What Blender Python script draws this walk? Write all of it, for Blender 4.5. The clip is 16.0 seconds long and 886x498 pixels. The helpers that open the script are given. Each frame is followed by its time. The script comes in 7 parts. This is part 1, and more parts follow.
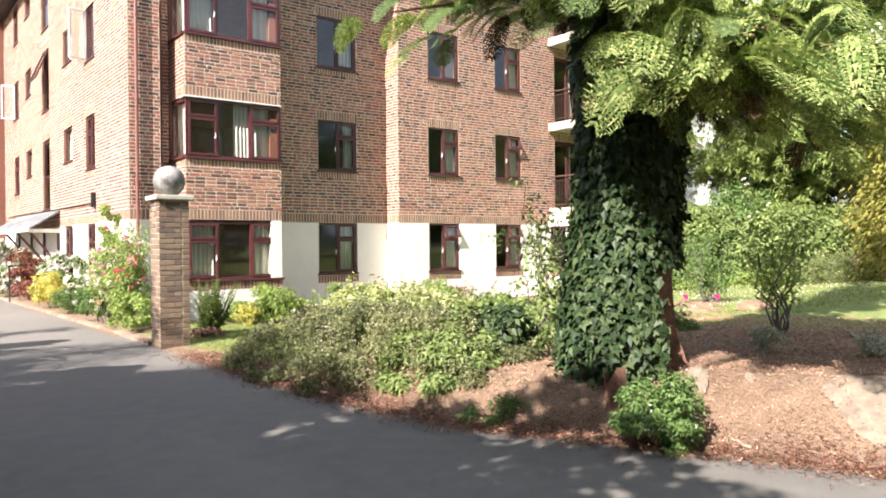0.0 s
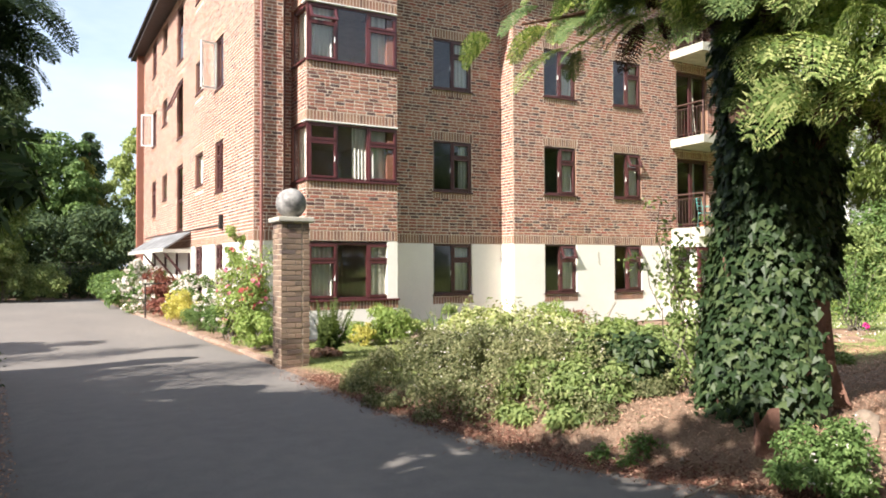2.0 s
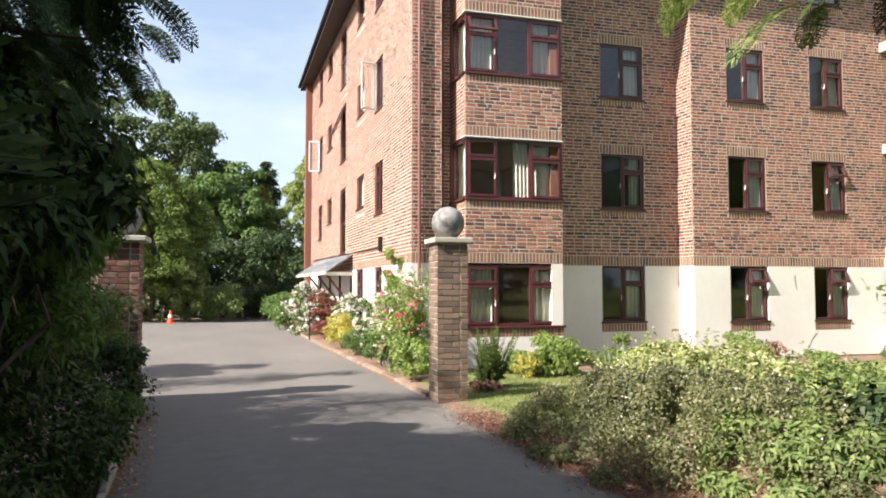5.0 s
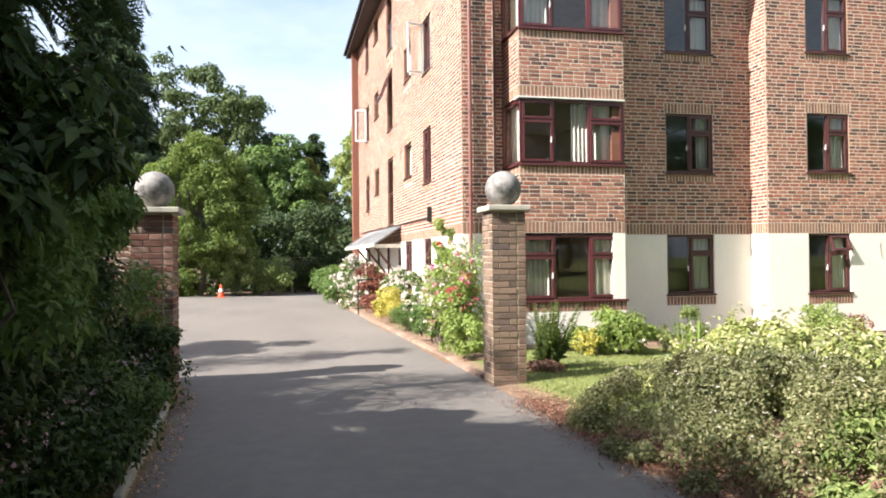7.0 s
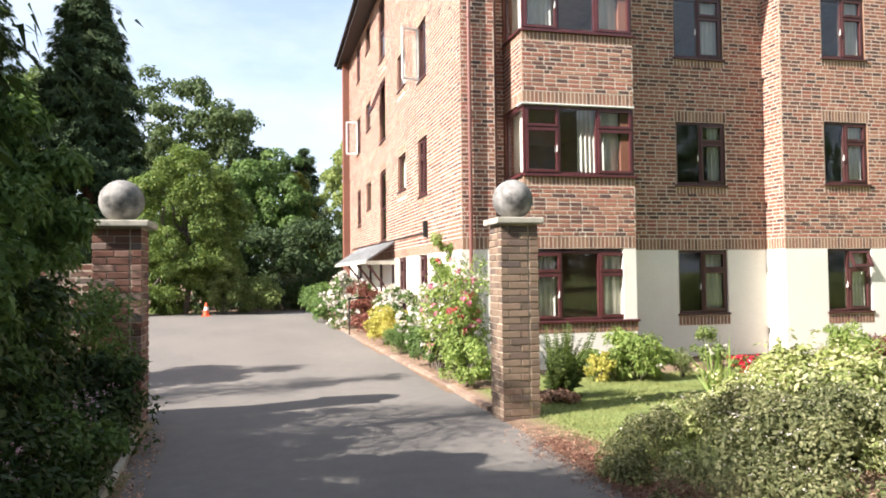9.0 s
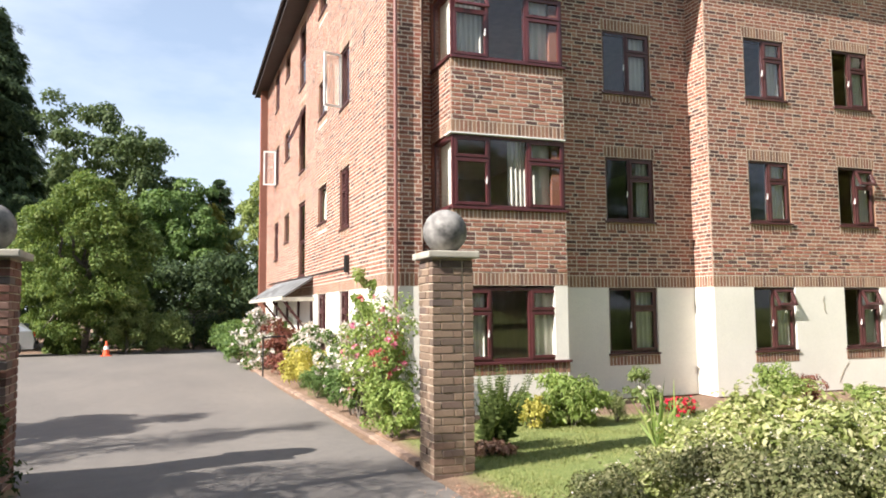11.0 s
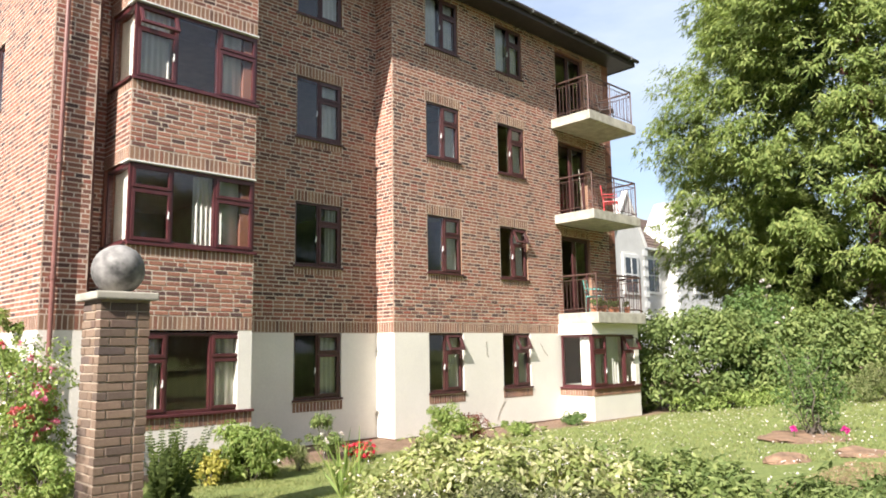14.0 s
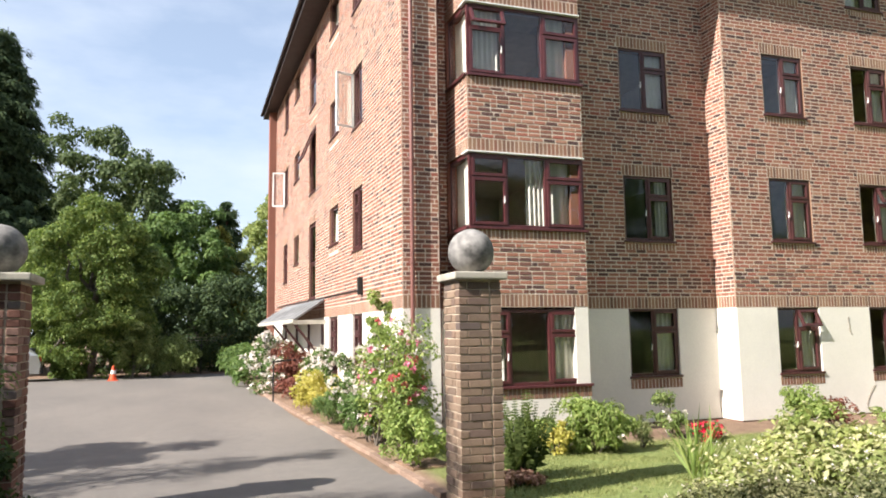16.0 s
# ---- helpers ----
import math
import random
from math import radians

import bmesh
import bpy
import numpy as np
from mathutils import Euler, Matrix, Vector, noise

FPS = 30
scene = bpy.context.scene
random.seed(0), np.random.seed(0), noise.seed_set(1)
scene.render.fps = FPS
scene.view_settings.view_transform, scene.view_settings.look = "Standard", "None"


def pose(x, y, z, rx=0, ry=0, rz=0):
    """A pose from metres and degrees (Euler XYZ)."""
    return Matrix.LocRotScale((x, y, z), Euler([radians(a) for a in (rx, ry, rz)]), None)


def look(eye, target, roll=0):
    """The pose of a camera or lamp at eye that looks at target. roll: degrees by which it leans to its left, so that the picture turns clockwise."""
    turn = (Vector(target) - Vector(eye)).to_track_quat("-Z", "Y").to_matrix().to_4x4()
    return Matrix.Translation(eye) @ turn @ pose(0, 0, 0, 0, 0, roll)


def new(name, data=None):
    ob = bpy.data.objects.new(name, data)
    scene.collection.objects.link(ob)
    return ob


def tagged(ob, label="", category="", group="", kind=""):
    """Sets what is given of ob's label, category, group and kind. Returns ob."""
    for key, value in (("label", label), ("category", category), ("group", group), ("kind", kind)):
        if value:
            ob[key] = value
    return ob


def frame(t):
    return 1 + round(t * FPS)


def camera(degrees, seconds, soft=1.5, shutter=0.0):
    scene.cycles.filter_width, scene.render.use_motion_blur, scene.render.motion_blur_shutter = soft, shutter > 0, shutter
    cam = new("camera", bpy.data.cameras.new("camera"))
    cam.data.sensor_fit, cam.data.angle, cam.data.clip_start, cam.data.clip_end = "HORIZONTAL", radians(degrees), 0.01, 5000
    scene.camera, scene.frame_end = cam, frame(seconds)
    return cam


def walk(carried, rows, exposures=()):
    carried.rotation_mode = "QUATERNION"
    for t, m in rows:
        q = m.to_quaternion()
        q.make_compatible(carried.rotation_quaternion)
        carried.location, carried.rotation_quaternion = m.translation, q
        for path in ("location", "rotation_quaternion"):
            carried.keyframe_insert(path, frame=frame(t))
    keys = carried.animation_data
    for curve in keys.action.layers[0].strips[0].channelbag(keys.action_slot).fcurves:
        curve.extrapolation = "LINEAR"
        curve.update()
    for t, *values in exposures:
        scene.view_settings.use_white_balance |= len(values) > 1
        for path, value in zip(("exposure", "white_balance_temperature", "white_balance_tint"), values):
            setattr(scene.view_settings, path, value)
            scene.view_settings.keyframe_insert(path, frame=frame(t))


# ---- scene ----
cam = camera(62.3, 16.0, soft=1.85)
METRES, EYE, TILT, LEAN, TURN = 8.0, 1.5, 0.0, 0.0, -38.4
PATH = [
    (0, (0.465, -0.075, 1.435), (1.683, 1.512, 1.423), -0.5),
    (0.5, (0.483, -0.072, 1.446), (1.643, 1.557, 1.453), -0.5),
    (1, (0.498, -0.022, 1.454), (1.603, 1.645, 1.478), -0.5),
    (1.5, (0.518, 0.093, 1.462), (1.569, 1.794, 1.497), -0.4),
    (2, (0.537, 0.229, 1.471), (1.503, 1.98, 1.515), -0.2),
    (2.5, (0.607, 0.342, 1.46), (1.462, 2.149, 1.513), 0.1),
    (3, (0.74, 0.473, 1.486), (1.498, 2.322, 1.55), 0.3),
    (3.5, (0.807, 0.606, 1.46), (1.496, 2.482, 1.537), 0.1),
    (4, (0.819, 0.837, 1.5), (1.459, 2.73, 1.587), 0.0),
    (4.5, (0.832, 1.033, 1.51), (1.433, 2.938, 1.603), -0.1),
    (5, (0.932, 1.246, 1.518), (1.494, 3.163, 1.622), -0.0),
    (7.5, (1.111, 2.334, 1.539), (1.534, 4.289, 1.557), -0.6),
    (8, (1.121, 2.607, 1.551), (1.551, 4.56, 1.57), -0.6),
    (8.5, (1.153, 2.832, 1.557), (1.599, 4.781, 1.598), -0.6),
    (11, (1.318, 3.848, 1.6), (1.983, 5.727, 1.766), -0.5),
    (11.5, (1.371, 3.969, 1.588), (2.194, 5.782, 1.771), -0.3),
    (12, (1.358, 4.057, 1.595), (2.396, 5.756, 1.788), 0.0),
    (12.5, (1.342, 4.082, 1.615), (2.589, 5.632, 1.813), 0.1),
    (13, (1.337, 4.16, 1.617), (2.726, 5.582, 1.836), -0.2),
    (13.5, (1.359, 4.127, 1.615), (2.789, 5.503, 1.862), -0.4),
    (14, (1.348, 4.111, 1.635), (2.729, 5.532, 1.908), -0.9),
    (14.5, (1.316, 4.121, 1.658), (2.545, 5.671, 1.951), -1.3),
    (15, (1.292, 4.145, 1.641), (2.314, 5.839, 1.934), -1.4),
    (15.5, (1.24, 4.174, 1.639), (2.053, 5.982, 1.903), -1.2),
    (16, (1.215, 4.185, 1.623), (1.867, 6.062, 1.847), -0.8),
]
EXPOSURE = [(0, 1.84), (1.5, 1.66), (3.5, 1.42), (5, 1.38), (7.5, 1.68), (8.5, 1.66), (11, 1.36), (16, 1.32)]
walk(cam, [(t, look(eye, target, roll)) for t, eye, target, roll in PATH], EXPOSURE)

# ---- light ----
SUN_ELEV, SUN_PHI = 39.0, 16.0          # degrees; the sun stands over -x, a little towards -y
world = bpy.data.worlds.new("sky")
scene.world = world
world.use_nodes = True
wn, wl = world.node_tree.nodes, world.node_tree.links
wn.clear()
w_out, w_bg, w_sky = wn.new("ShaderNodeOutputWorld"), wn.new("ShaderNodeBackground"), wn.new("ShaderNodeTexSky")
w_sky.sky_type, w_sky.sun_disc = "NISHITA", False
w_sky.sun_elevation, w_sky.sun_rotation = radians(SUN_ELEV), radians(270 - SUN_PHI)
w_sky.dust_density, w_sky.air_density = 1.6, 1.0
w_co, w_map, w_no = wn.new("ShaderNodeTexCoord"), wn.new("ShaderNodeMapping"), wn.new("ShaderNodeTexNoise")
w_map.inputs["Scale"].default_value = (1.6, 1.6, 4.5)
w_no.inputs["Scale"].default_value, w_no.inputs["Detail"].default_value, w_no.inputs["Roughness"].default_value = 1.7, 7, 0.55
w_rp, w_mix = wn.new("ShaderNodeValToRGB"), wn.new("ShaderNodeMixRGB")
w_rp.color_ramp.elements[0].position, w_rp.color_ramp.elements[1].position = 0.36, 0.74
w_rp.color_ramp.elements[0].color = (0.3, 0.3, 0.3, 1)
w_mix.inputs["Color2"].default_value = (4.3, 4.75, 5.6, 1)
wl.new(w_co.outputs["Generated"], w_map.inputs["Vector"]); wl.new(w_map.outputs["Vector"], w_no.inputs["Vector"])
wl.new(w_no.outputs["Fac"], w_rp.inputs["Fac"]); wl.new(w_rp.outputs["Color"], w_mix.inputs["Fac"])
wl.new(w_sky.outputs["Color"], w_mix.inputs["Color1"]); wl.new(w_mix.outputs["Color"], w_bg.inputs["Color"])
w_bg.inputs["Strength"].default_value = 0.088
wl.new(w_bg.outputs["Background"], w_out.inputs["Surface"])
sun = new("sun", bpy.data.lights.new("sun", "SUN"))
sun.data.energy, sun.data.angle, sun.data.color = 5.0, radians(0.53), (1.0, 0.935, 0.865)
ce, se = math.cos(radians(SUN_ELEV)), math.sin(radians(SUN_ELEV))
sun.matrix_world = look((0, 0, 0), (ce * math.cos(radians(SUN_PHI)), ce * math.sin(radians(SUN_PHI)), -se))

# ---- materials ----
def nodes_of(name):
    m = bpy.data.materials.new(name)
    m.use_nodes = True
    nt = m.node_tree
    return m, nt, nt.nodes["Principled BSDF"], nt.nodes["Material Output"]

def ramp(nt, stops, fac):
    r = nt.nodes.new("ShaderNodeValToRGB")
    el = r.color_ramp.elements
    while len(el) < len(stops):
        el.new(0.5)
    for e, (p, c) in zip(el, stops):
        e.position, e.color = p, (*c, 1)
    nt.links.new(fac, r.inputs["Fac"])
    return r.outputs["Color"]

def noise_of(nt, scale, detail=4, rough=0.6, space="Object", stretch=None):
    co, n = nt.nodes.new("ShaderNodeTexCoord"), nt.nodes.new("ShaderNodeTexNoise")
    n.inputs["Scale"].default_value, n.inputs["Detail"].default_value, n.inputs["Roughness"].default_value = scale, detail, rough
    if stretch:
        mp = nt.nodes.new("ShaderNodeMapping")
        mp.inputs["Scale"].default_value = stretch
        nt.links.new(co.outputs[space], mp.inputs["Vector"]); nt.links.new(mp.outputs["Vector"], n.inputs["Vector"])
    else:
        nt.links.new(co.outputs[space], n.inputs["Vector"])
    return n.outputs["Fac"]

def mixc(nt, a, b, fac, mode="MIX"):
    m = nt.nodes.new("ShaderNodeMixRGB")
    m.blend_type = mode
    for sock, v in (("Color1", a), ("Color2", b), ("Fac", fac)):
        if isinstance(v, (int, float)):
            m.inputs[sock].default_value = v
        elif isinstance(v, tuple):
            m.inputs[sock].default_value = (*v, 1)
        else:
            nt.links.new(v, m.inputs[sock])
    return m.outputs["Color"]

def bump(nt, bsdf, height, strength=0.3, dist=0.01):
    b = nt.nodes.new("ShaderNodeBump")
    b.inputs["Strength"].default_value, b.inputs["Distance"].default_value = strength, dist
    nt.links.new(height, b.inputs["Height"]); nt.links.new(b.outputs["Normal"], bsdf.inputs["Normal"])

def plain(name, colour, rough=0.6, metal=0.0, scale=6.0, var=0.25, grain=90.0, bstr=0.15, spec=0.5):
    m, nt, p, _ = nodes_of(name)
    big, small = noise_of(nt, scale), noise_of(nt, grain, 3)
    lo = tuple(c * (1 - var) for c in colour)
    hi = tuple(min(1, c * (1 + var * 0.7)) for c in colour)
    c = ramp(nt, [(0.3, lo), (0.7, hi)], big)
    c = mixc(nt, c, ramp(nt, [(0.35, (0.82, 0.82, 0.82)), (0.65, (1, 1, 1))], small), 0.6, "MULTIPLY")
    nt.links.new(c, p.inputs["Base Color"])
    p.inputs["Roughness"].default_value, p.inputs["Metallic"].default_value = rough, metal
    p.inputs["Specular IOR Level"].default_value = spec
    bump(nt, p, small, bstr, 0.004)
    return m

def brick_mat(name, stops, island=True, dirt=0.35):
    m, nt, p, _ = nodes_of(name)
    if island:
        g = nt.nodes.new("ShaderNodeNewGeometry"); rnd = g.outputs["Random Per Island"]
    else:
        g = nt.nodes.new("ShaderNodeObjectInfo"); rnd = g.outputs["Random"]
    c = ramp(nt, stops, rnd)
    fine = noise_of(nt, 38, 5, 0.7)
    c = mixc(nt, c, ramp(nt, [(0.3, (0.55, 0.5, 0.48)), (0.62, (1, 1, 1))], fine), 0.55, "MULTIPLY")
    blot = noise_of(nt, 0.55, 4)
    c = mixc(nt, c, ramp(nt, [(0.35, (0.72, 0.7, 0.7)), (0.65, (1, 1, 1))], blot), dirt * 2, "MULTIPLY")
    nt.links.new(c, p.inputs["Base Color"])
    p.inputs["Roughness"].default_value, p.inputs["Specular IOR Level"].default_value = 0.88, 0.25
    bump(nt, p, fine, 0.5, 0.006)
    return m

WALL_BRICK = [(0.0, (0.09, 0.056, 0.053)), (0.2, (0.18, 0.086, 0.068)), (0.45, (0.285, 0.13, 0.092)), (0.68, (0.35, 0.168, 0.113)), (0.86, (0.325, 0.112, 0.082)), (1.0, (0.41, 0.236, 0.165))]
BUFF = [(0.0, (0.14, 0.105, 0.085)), (0.3, (0.215, 0.155, 0.112)), (0.65, (0.27, 0.195, 0.14)), (0.9, (0.22, 0.145, 0.108)), (1.0, (0.13, 0.10, 0.088))]
OLD_RED = [(0.0, (0.11, 0.06, 0.05)), (0.4, (0.22, 0.105, 0.078)), (0.75, (0.29, 0.185, 0.15)), (1.0, (0.18, 0.145, 0.13))]
M_BRICK = brick_mat("multi_stock_brick", WALL_BRICK)
M_BRICK_PIECE = brick_mat("multi_stock_brick_piece", WALL_BRICK, False)
M_SOLDIER = brick_mat("soldier_brick", [(0.0, (0.16, 0.09, 0.07)), (0.3, (0.27, 0.155, 0.105)), (0.7, (0.36, 0.22, 0.145)), (1.0, (0.26, 0.12, 0.085))])
M_BUFF = brick_mat("buff_brick_piece", BUFF, False)
M_OLDRED = brick_mat("old_red_brick_piece", OLD_RED, False)
M_OLDRED_J = brick_mat("old_red_brick", OLD_RED)
M_MORTAR = plain("mortar", (0.58, 0.485, 0.40), 0.95, scale=2, var=0.15, grain=120, bstr=0.5)
M_MORTAR_OLD = plain("old_sandy_mortar", (0.42, 0.34, 0.26), 0.95, scale=3, var=0.3, grain=90, bstr=0.7)
M_RENDER = plain("cream_render", (0.74, 0.70, 0.635), 0.9, scale=0.8, var=0.07, grain=60, bstr=0.25)
M_FRAME = plain("maroon_frame", (0.085, 0.024, 0.027), 0.35, scale=5, var=0.25, grain=150, bstr=0.05)
M_FRAME_DARK = plain("dark_brown_frame", (0.07, 0.024, 0.024), 0.4, scale=5, var=0.25, grain=150, bstr=0.05)
M_WHITE = plain("white_plastic", (0.75, 0.75, 0.73), 0.35, var=0.08, bstr=0.03)
M_PIPE = plain("brown_pipe", (0.19, 0.08, 0.066), 0.45, var=0.2, bstr=0.05)
M_FASCIA = plain("dark_stained_fascia", (0.035, 0.024, 0.022), 0.6, var=0.3)
M_TILE_PALE = plain("faded_roof_tile", (0.14, 0.095, 0.075), 0.85, var=0.3)
M_KERB = brick_mat("dusty_kerb_brick", [(0.0, (0.24, 0.17, 0.13)), (0.5, (0.34, 0.235, 0.175)), (1.0, (0.40, 0.30, 0.23))], False)
M_TILE = plain("brown_roof_tile", (0.16, 0.09, 0.07), 0.85, var=0.35)
M_CONC = plain("weathered_concrete", (0.43, 0.40, 0.335), 0.9, scale=4, var=0.3, grain=70, bstr=0.4)
M_STONE = plain("weathered_stone_ball", (0.21, 0.20, 0.19), 0.9, scale=7, var=0.7, grain=55, bstr=0.5)
M_ROOM = plain("room_plaster", (0.66, 0.58, 0.49), 0.9, var=0.15)
M_CURTAIN = plain("pale_curtain", (0.82, 0.80, 0.74), 0.9, scale=3, var=0.1, grain=200)
M_RAIL = plain("brown_metal_rail", (0.10, 0.055, 0.045), 0.45, 0.2, var=0.2)
M_IRON = plain("black_iron", (0.02, 0.02, 0.02), 0.5, 0.3, var=0.2)
M_LEAD = plain("lead_sheet", (0.21, 0.215, 0.22), 0.75, 0.0, scale=3, var=0.25)
M_BARK = plain("red_brown_bark", (0.17, 0.085, 0.06), 0.95, scale=9, var=0.5, grain=40, bstr=0.9)
M_BARK_GREY = plain("grey_bark", (0.13, 0.11, 0.09), 0.95, scale=9, var=0.5, grain=40, bstr=0.9)
M_WOOD = plain("dead_wood", (0.30, 0.24, 0.18), 0.9, scale=9, var=0.4, grain=60, bstr=0.6)

m, nt, p, mo = nodes_of("window_glass")
tr, gl, fr, mx = nt.nodes.new("ShaderNodeBsdfTransparent"), nt.nodes.new("ShaderNodeBsdfGlossy"), nt.nodes.new("ShaderNodeFresnel"), nt.nodes.new("ShaderNodeMixShader")
fr.inputs["IOR"].default_value, gl.inputs["Roughness"].default_value = 1.75, 0.01
tr.inputs["Color"].default_value = (0.9, 0.92, 0.91, 1)
nt.links.new(fr.outputs["Fac"], mx.inputs["Fac"]); nt.links.new(tr.outputs["BSDF"], mx.inputs[1]); nt.links.new(gl.outputs["BSDF"], mx.inputs[2])
nt.links.new(mx.outputs["Shader"], mo.inputs["Surface"])
M_GLASS = m

def leaf_mat(name, stops, gloss=0.45, through_light=0.4, vary=0.9):
    m, nt, p, mo = nodes_of(name)
    g = nt.nodes.new("ShaderNodeNewGeometry")
    c = ramp(nt, stops, g.outputs["Random Per Island"])
    big = noise_of(nt, vary, 3)
    c = mixc(nt, c, ramp(nt, [(0.35, (0.6, 0.66, 0.6)), (0.68, (1.0, 1.0, 0.92))], big), 0.7, "MULTIPLY")
    nt.links.new(c, p.inputs["Base Color"])
    p.inputs["Roughness"].default_value, p.inputs["Specular IOR Level"].default_value = gloss + 0.1, 0.18
    tl, ms = nt.nodes.new("ShaderNodeBsdfTranslucent"), nt.nodes.new("ShaderNodeMixShader")
    warm = mixc(nt, c, (1.0, 1.0, 0.35), 0.5, "MULTIPLY")
    nt.links.new(warm, tl.inputs["Color"])
    ms.inputs["Fac"].default_value = through_light
    nt.links.new(p.outputs["BSDF"], ms.inputs[1]); nt.links.new(tl.outputs["BSDF"], ms.inputs[2])
    nt.links.new(ms.outputs["Shader"], mo.inputs["Surface"])
    return m

def greens(a, b, c=None, k=1.3):
    a, b, c = [tuple(min(0.85, v * k * f) for v, f in zip(q, (1.18, 1.0, 1.15))) for q in (a, b, c or b)]
    return [(0.0, a), (0.55, b), (1.0, c)]

L_MID = leaf_mat("mid_green_leaf", greens((0.055, 0.11, 0.03), (0.095, 0.175, 0.05), (0.155, 0.25, 0.08)))
L_DARK = leaf_mat("dark_green_leaf", greens((0.026, 0.05, 0.016), (0.046, 0.088, 0.026), (0.085, 0.135, 0.04), 1.0), 0.38, 0.32)
L_IVY = leaf_mat("ivy_leaf", greens((0.02, 0.042, 0.016), (0.037, 0.072, 0.026), (0.085, 0.13, 0.05), 1.0), 0.36, 0.25)
L_BRIGHT = leaf_mat("bright_green_leaf", greens((0.12, 0.20, 0.045), (0.19, 0.29, 0.075), (0.29, 0.38, 0.12)))
L_YELLOW = leaf_mat("golden_leaf", greens((0.30, 0.32, 0.06), (0.48, 0.50, 0.10), (0.62, 0.62, 0.20), 1.0))
L_GOLD = leaf_mat("golden_conifer_spray", greens((0.12, 0.14, 0.03), (0.22, 0.24, 0.05), (0.36, 0.36, 0.10), 1.1))
L_ROUND = leaf_mat("fresh_green_leaf", greens((0.07, 0.135, 0.032), (0.13, 0.215, 0.05), (0.22, 0.31, 0.085), 1.05))
L_OLIVE = leaf_mat("small_olive_leaf", greens((0.08, 0.12, 0.04), (0.15, 0.20, 0.07), (0.28, 0.32, 0.15)))
L_CONIF = leaf_mat("cypress_spray", greens((0.09, 0.16, 0.045), (0.20, 0.30, 0.09), (0.42, 0.50, 0.20)), 0.55, 0.55)
# deeper green spray colour, also used to paint shade on the crown's drive side
L_CONIF_SHADED = leaf_mat("deep_shaded_cypress_spray", greens((0.045, 0.09, 0.03), (0.09, 0.15, 0.05), (0.15, 0.22, 0.08)), 0.55, 0.4)
L_DEADSPRAY = leaf_mat("withered_cypress_spray", greens((0.03, 0.02, 0.014), (0.06, 0.038, 0.024), (0.1, 0.065, 0.04), 1.0), 0.8, 0.2)
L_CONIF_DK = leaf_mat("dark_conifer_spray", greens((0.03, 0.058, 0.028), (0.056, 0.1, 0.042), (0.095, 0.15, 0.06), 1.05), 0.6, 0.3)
L_TREE = leaf_mat("broadleaf_tree_leaf", greens((0.06, 0.105, 0.038), (0.11, 0.175, 0.062), (0.17, 0.245, 0.092)))
L_TREE_DEEP = leaf_mat("deep_green_tree_leaf", greens((0.045, 0.08, 0.03), (0.075, 0.125, 0.045), (0.12, 0.175, 0.07), 1.2))
L_LAUREL = leaf_mat("laurel_leaf", greens((0.08, 0.135, 0.04), (0.14, 0.21, 0.065), (0.23, 0.31, 0.11)))
L_WILLOW = leaf_mat("willow_leaf", greens((0.13, 0.20, 0.06), (0.20, 0.28, 0.09), (0.28, 0.36, 0.12)))
L_RED = leaf_mat("red_leaf", greens((0.10, 0.045, 0.035), (0.17, 0.07, 0.05), (0.24, 0.11, 0.07)))
L_PALE = leaf_mat("pale_variegated_leaf", greens((0.145, 0.21, 0.062), (0.275, 0.35, 0.117), (0.46, 0.505, 0.275), 1.17))
L_COTON = leaf_mat("small_dark_cotoneaster_leaf", greens((0.075, 0.10, 0.04), (0.145, 0.18, 0.072), (0.30, 0.33, 0.17), 1.1), 0.45)
L_FEATHER = leaf_mat("feathery_cypress_leaf", greens((0.10, 0.16, 0.045), (0.17, 0.255, 0.07), (0.29, 0.37, 0.125), 1.32), 0.6, 0.45)
L_GRASS = leaf_mat("grass_blade", greens((0.118, 0.162, 0.05), (0.19, 0.242, 0.082), (0.285, 0.325, 0.14)), 0.6, 0.35)
L_FERN = leaf_mat("dark_fern_frond", greens((0.05, 0.085, 0.022), (0.085, 0.135, 0.035), (0.14, 0.20, 0.06), 1.0), 0.75, 0.4)
L_DRY = leaf_mat("dry_litter", greens((0.13, 0.075, 0.05), (0.28, 0.18, 0.115), (0.50, 0.38, 0.25)), 0.9, 0.1)
L_NEEDLE = leaf_mat("red_brown_needle", greens((0.07, 0.03, 0.02), (0.14, 0.07, 0.045), (0.24, 0.14, 0.09), 1.0), 0.9, 0.1)
L_SILVER = leaf_mat("silver_leaf", greens((0.30, 0.36, 0.24), (0.42, 0.48, 0.36), (0.55, 0.6, 0.48), 1.0), 0.6, 0.3)
P_PALEPINK = leaf_mat("pale_pink_petal", greens((0.55, 0.35, 0.42), (0.68, 0.48, 0.55), (0.75, 0.65, 0.68), 1.0), 0.6, 0.3)
P_WHITE = leaf_mat("white_petal", greens((0.6, 0.6, 0.5), (0.75, 0.74, 0.66), (0.8, 0.8, 0.75), 1.0), 0.6, 0.3)
P_RED = leaf_mat("coral_red_petal", greens((0.50, 0.07, 0.08), (0.64, 0.15, 0.15), (0.74, 0.34, 0.33), 1.0), 0.6, 0.3)
P_PINK = leaf_mat("pink_petal", greens((0.6, 0.12, 0.25), (0.75, 0.25, 0.35), (0.8, 0.45, 0.5), 1.0), 0.6, 0.3)
P_CRIMSON = leaf_mat("crimson_petal", greens((0.55, 0.015, 0.05), (0.7, 0.03, 0.08), (0.75, 0.08, 0.12), 1.0), 0.6, 0.3)
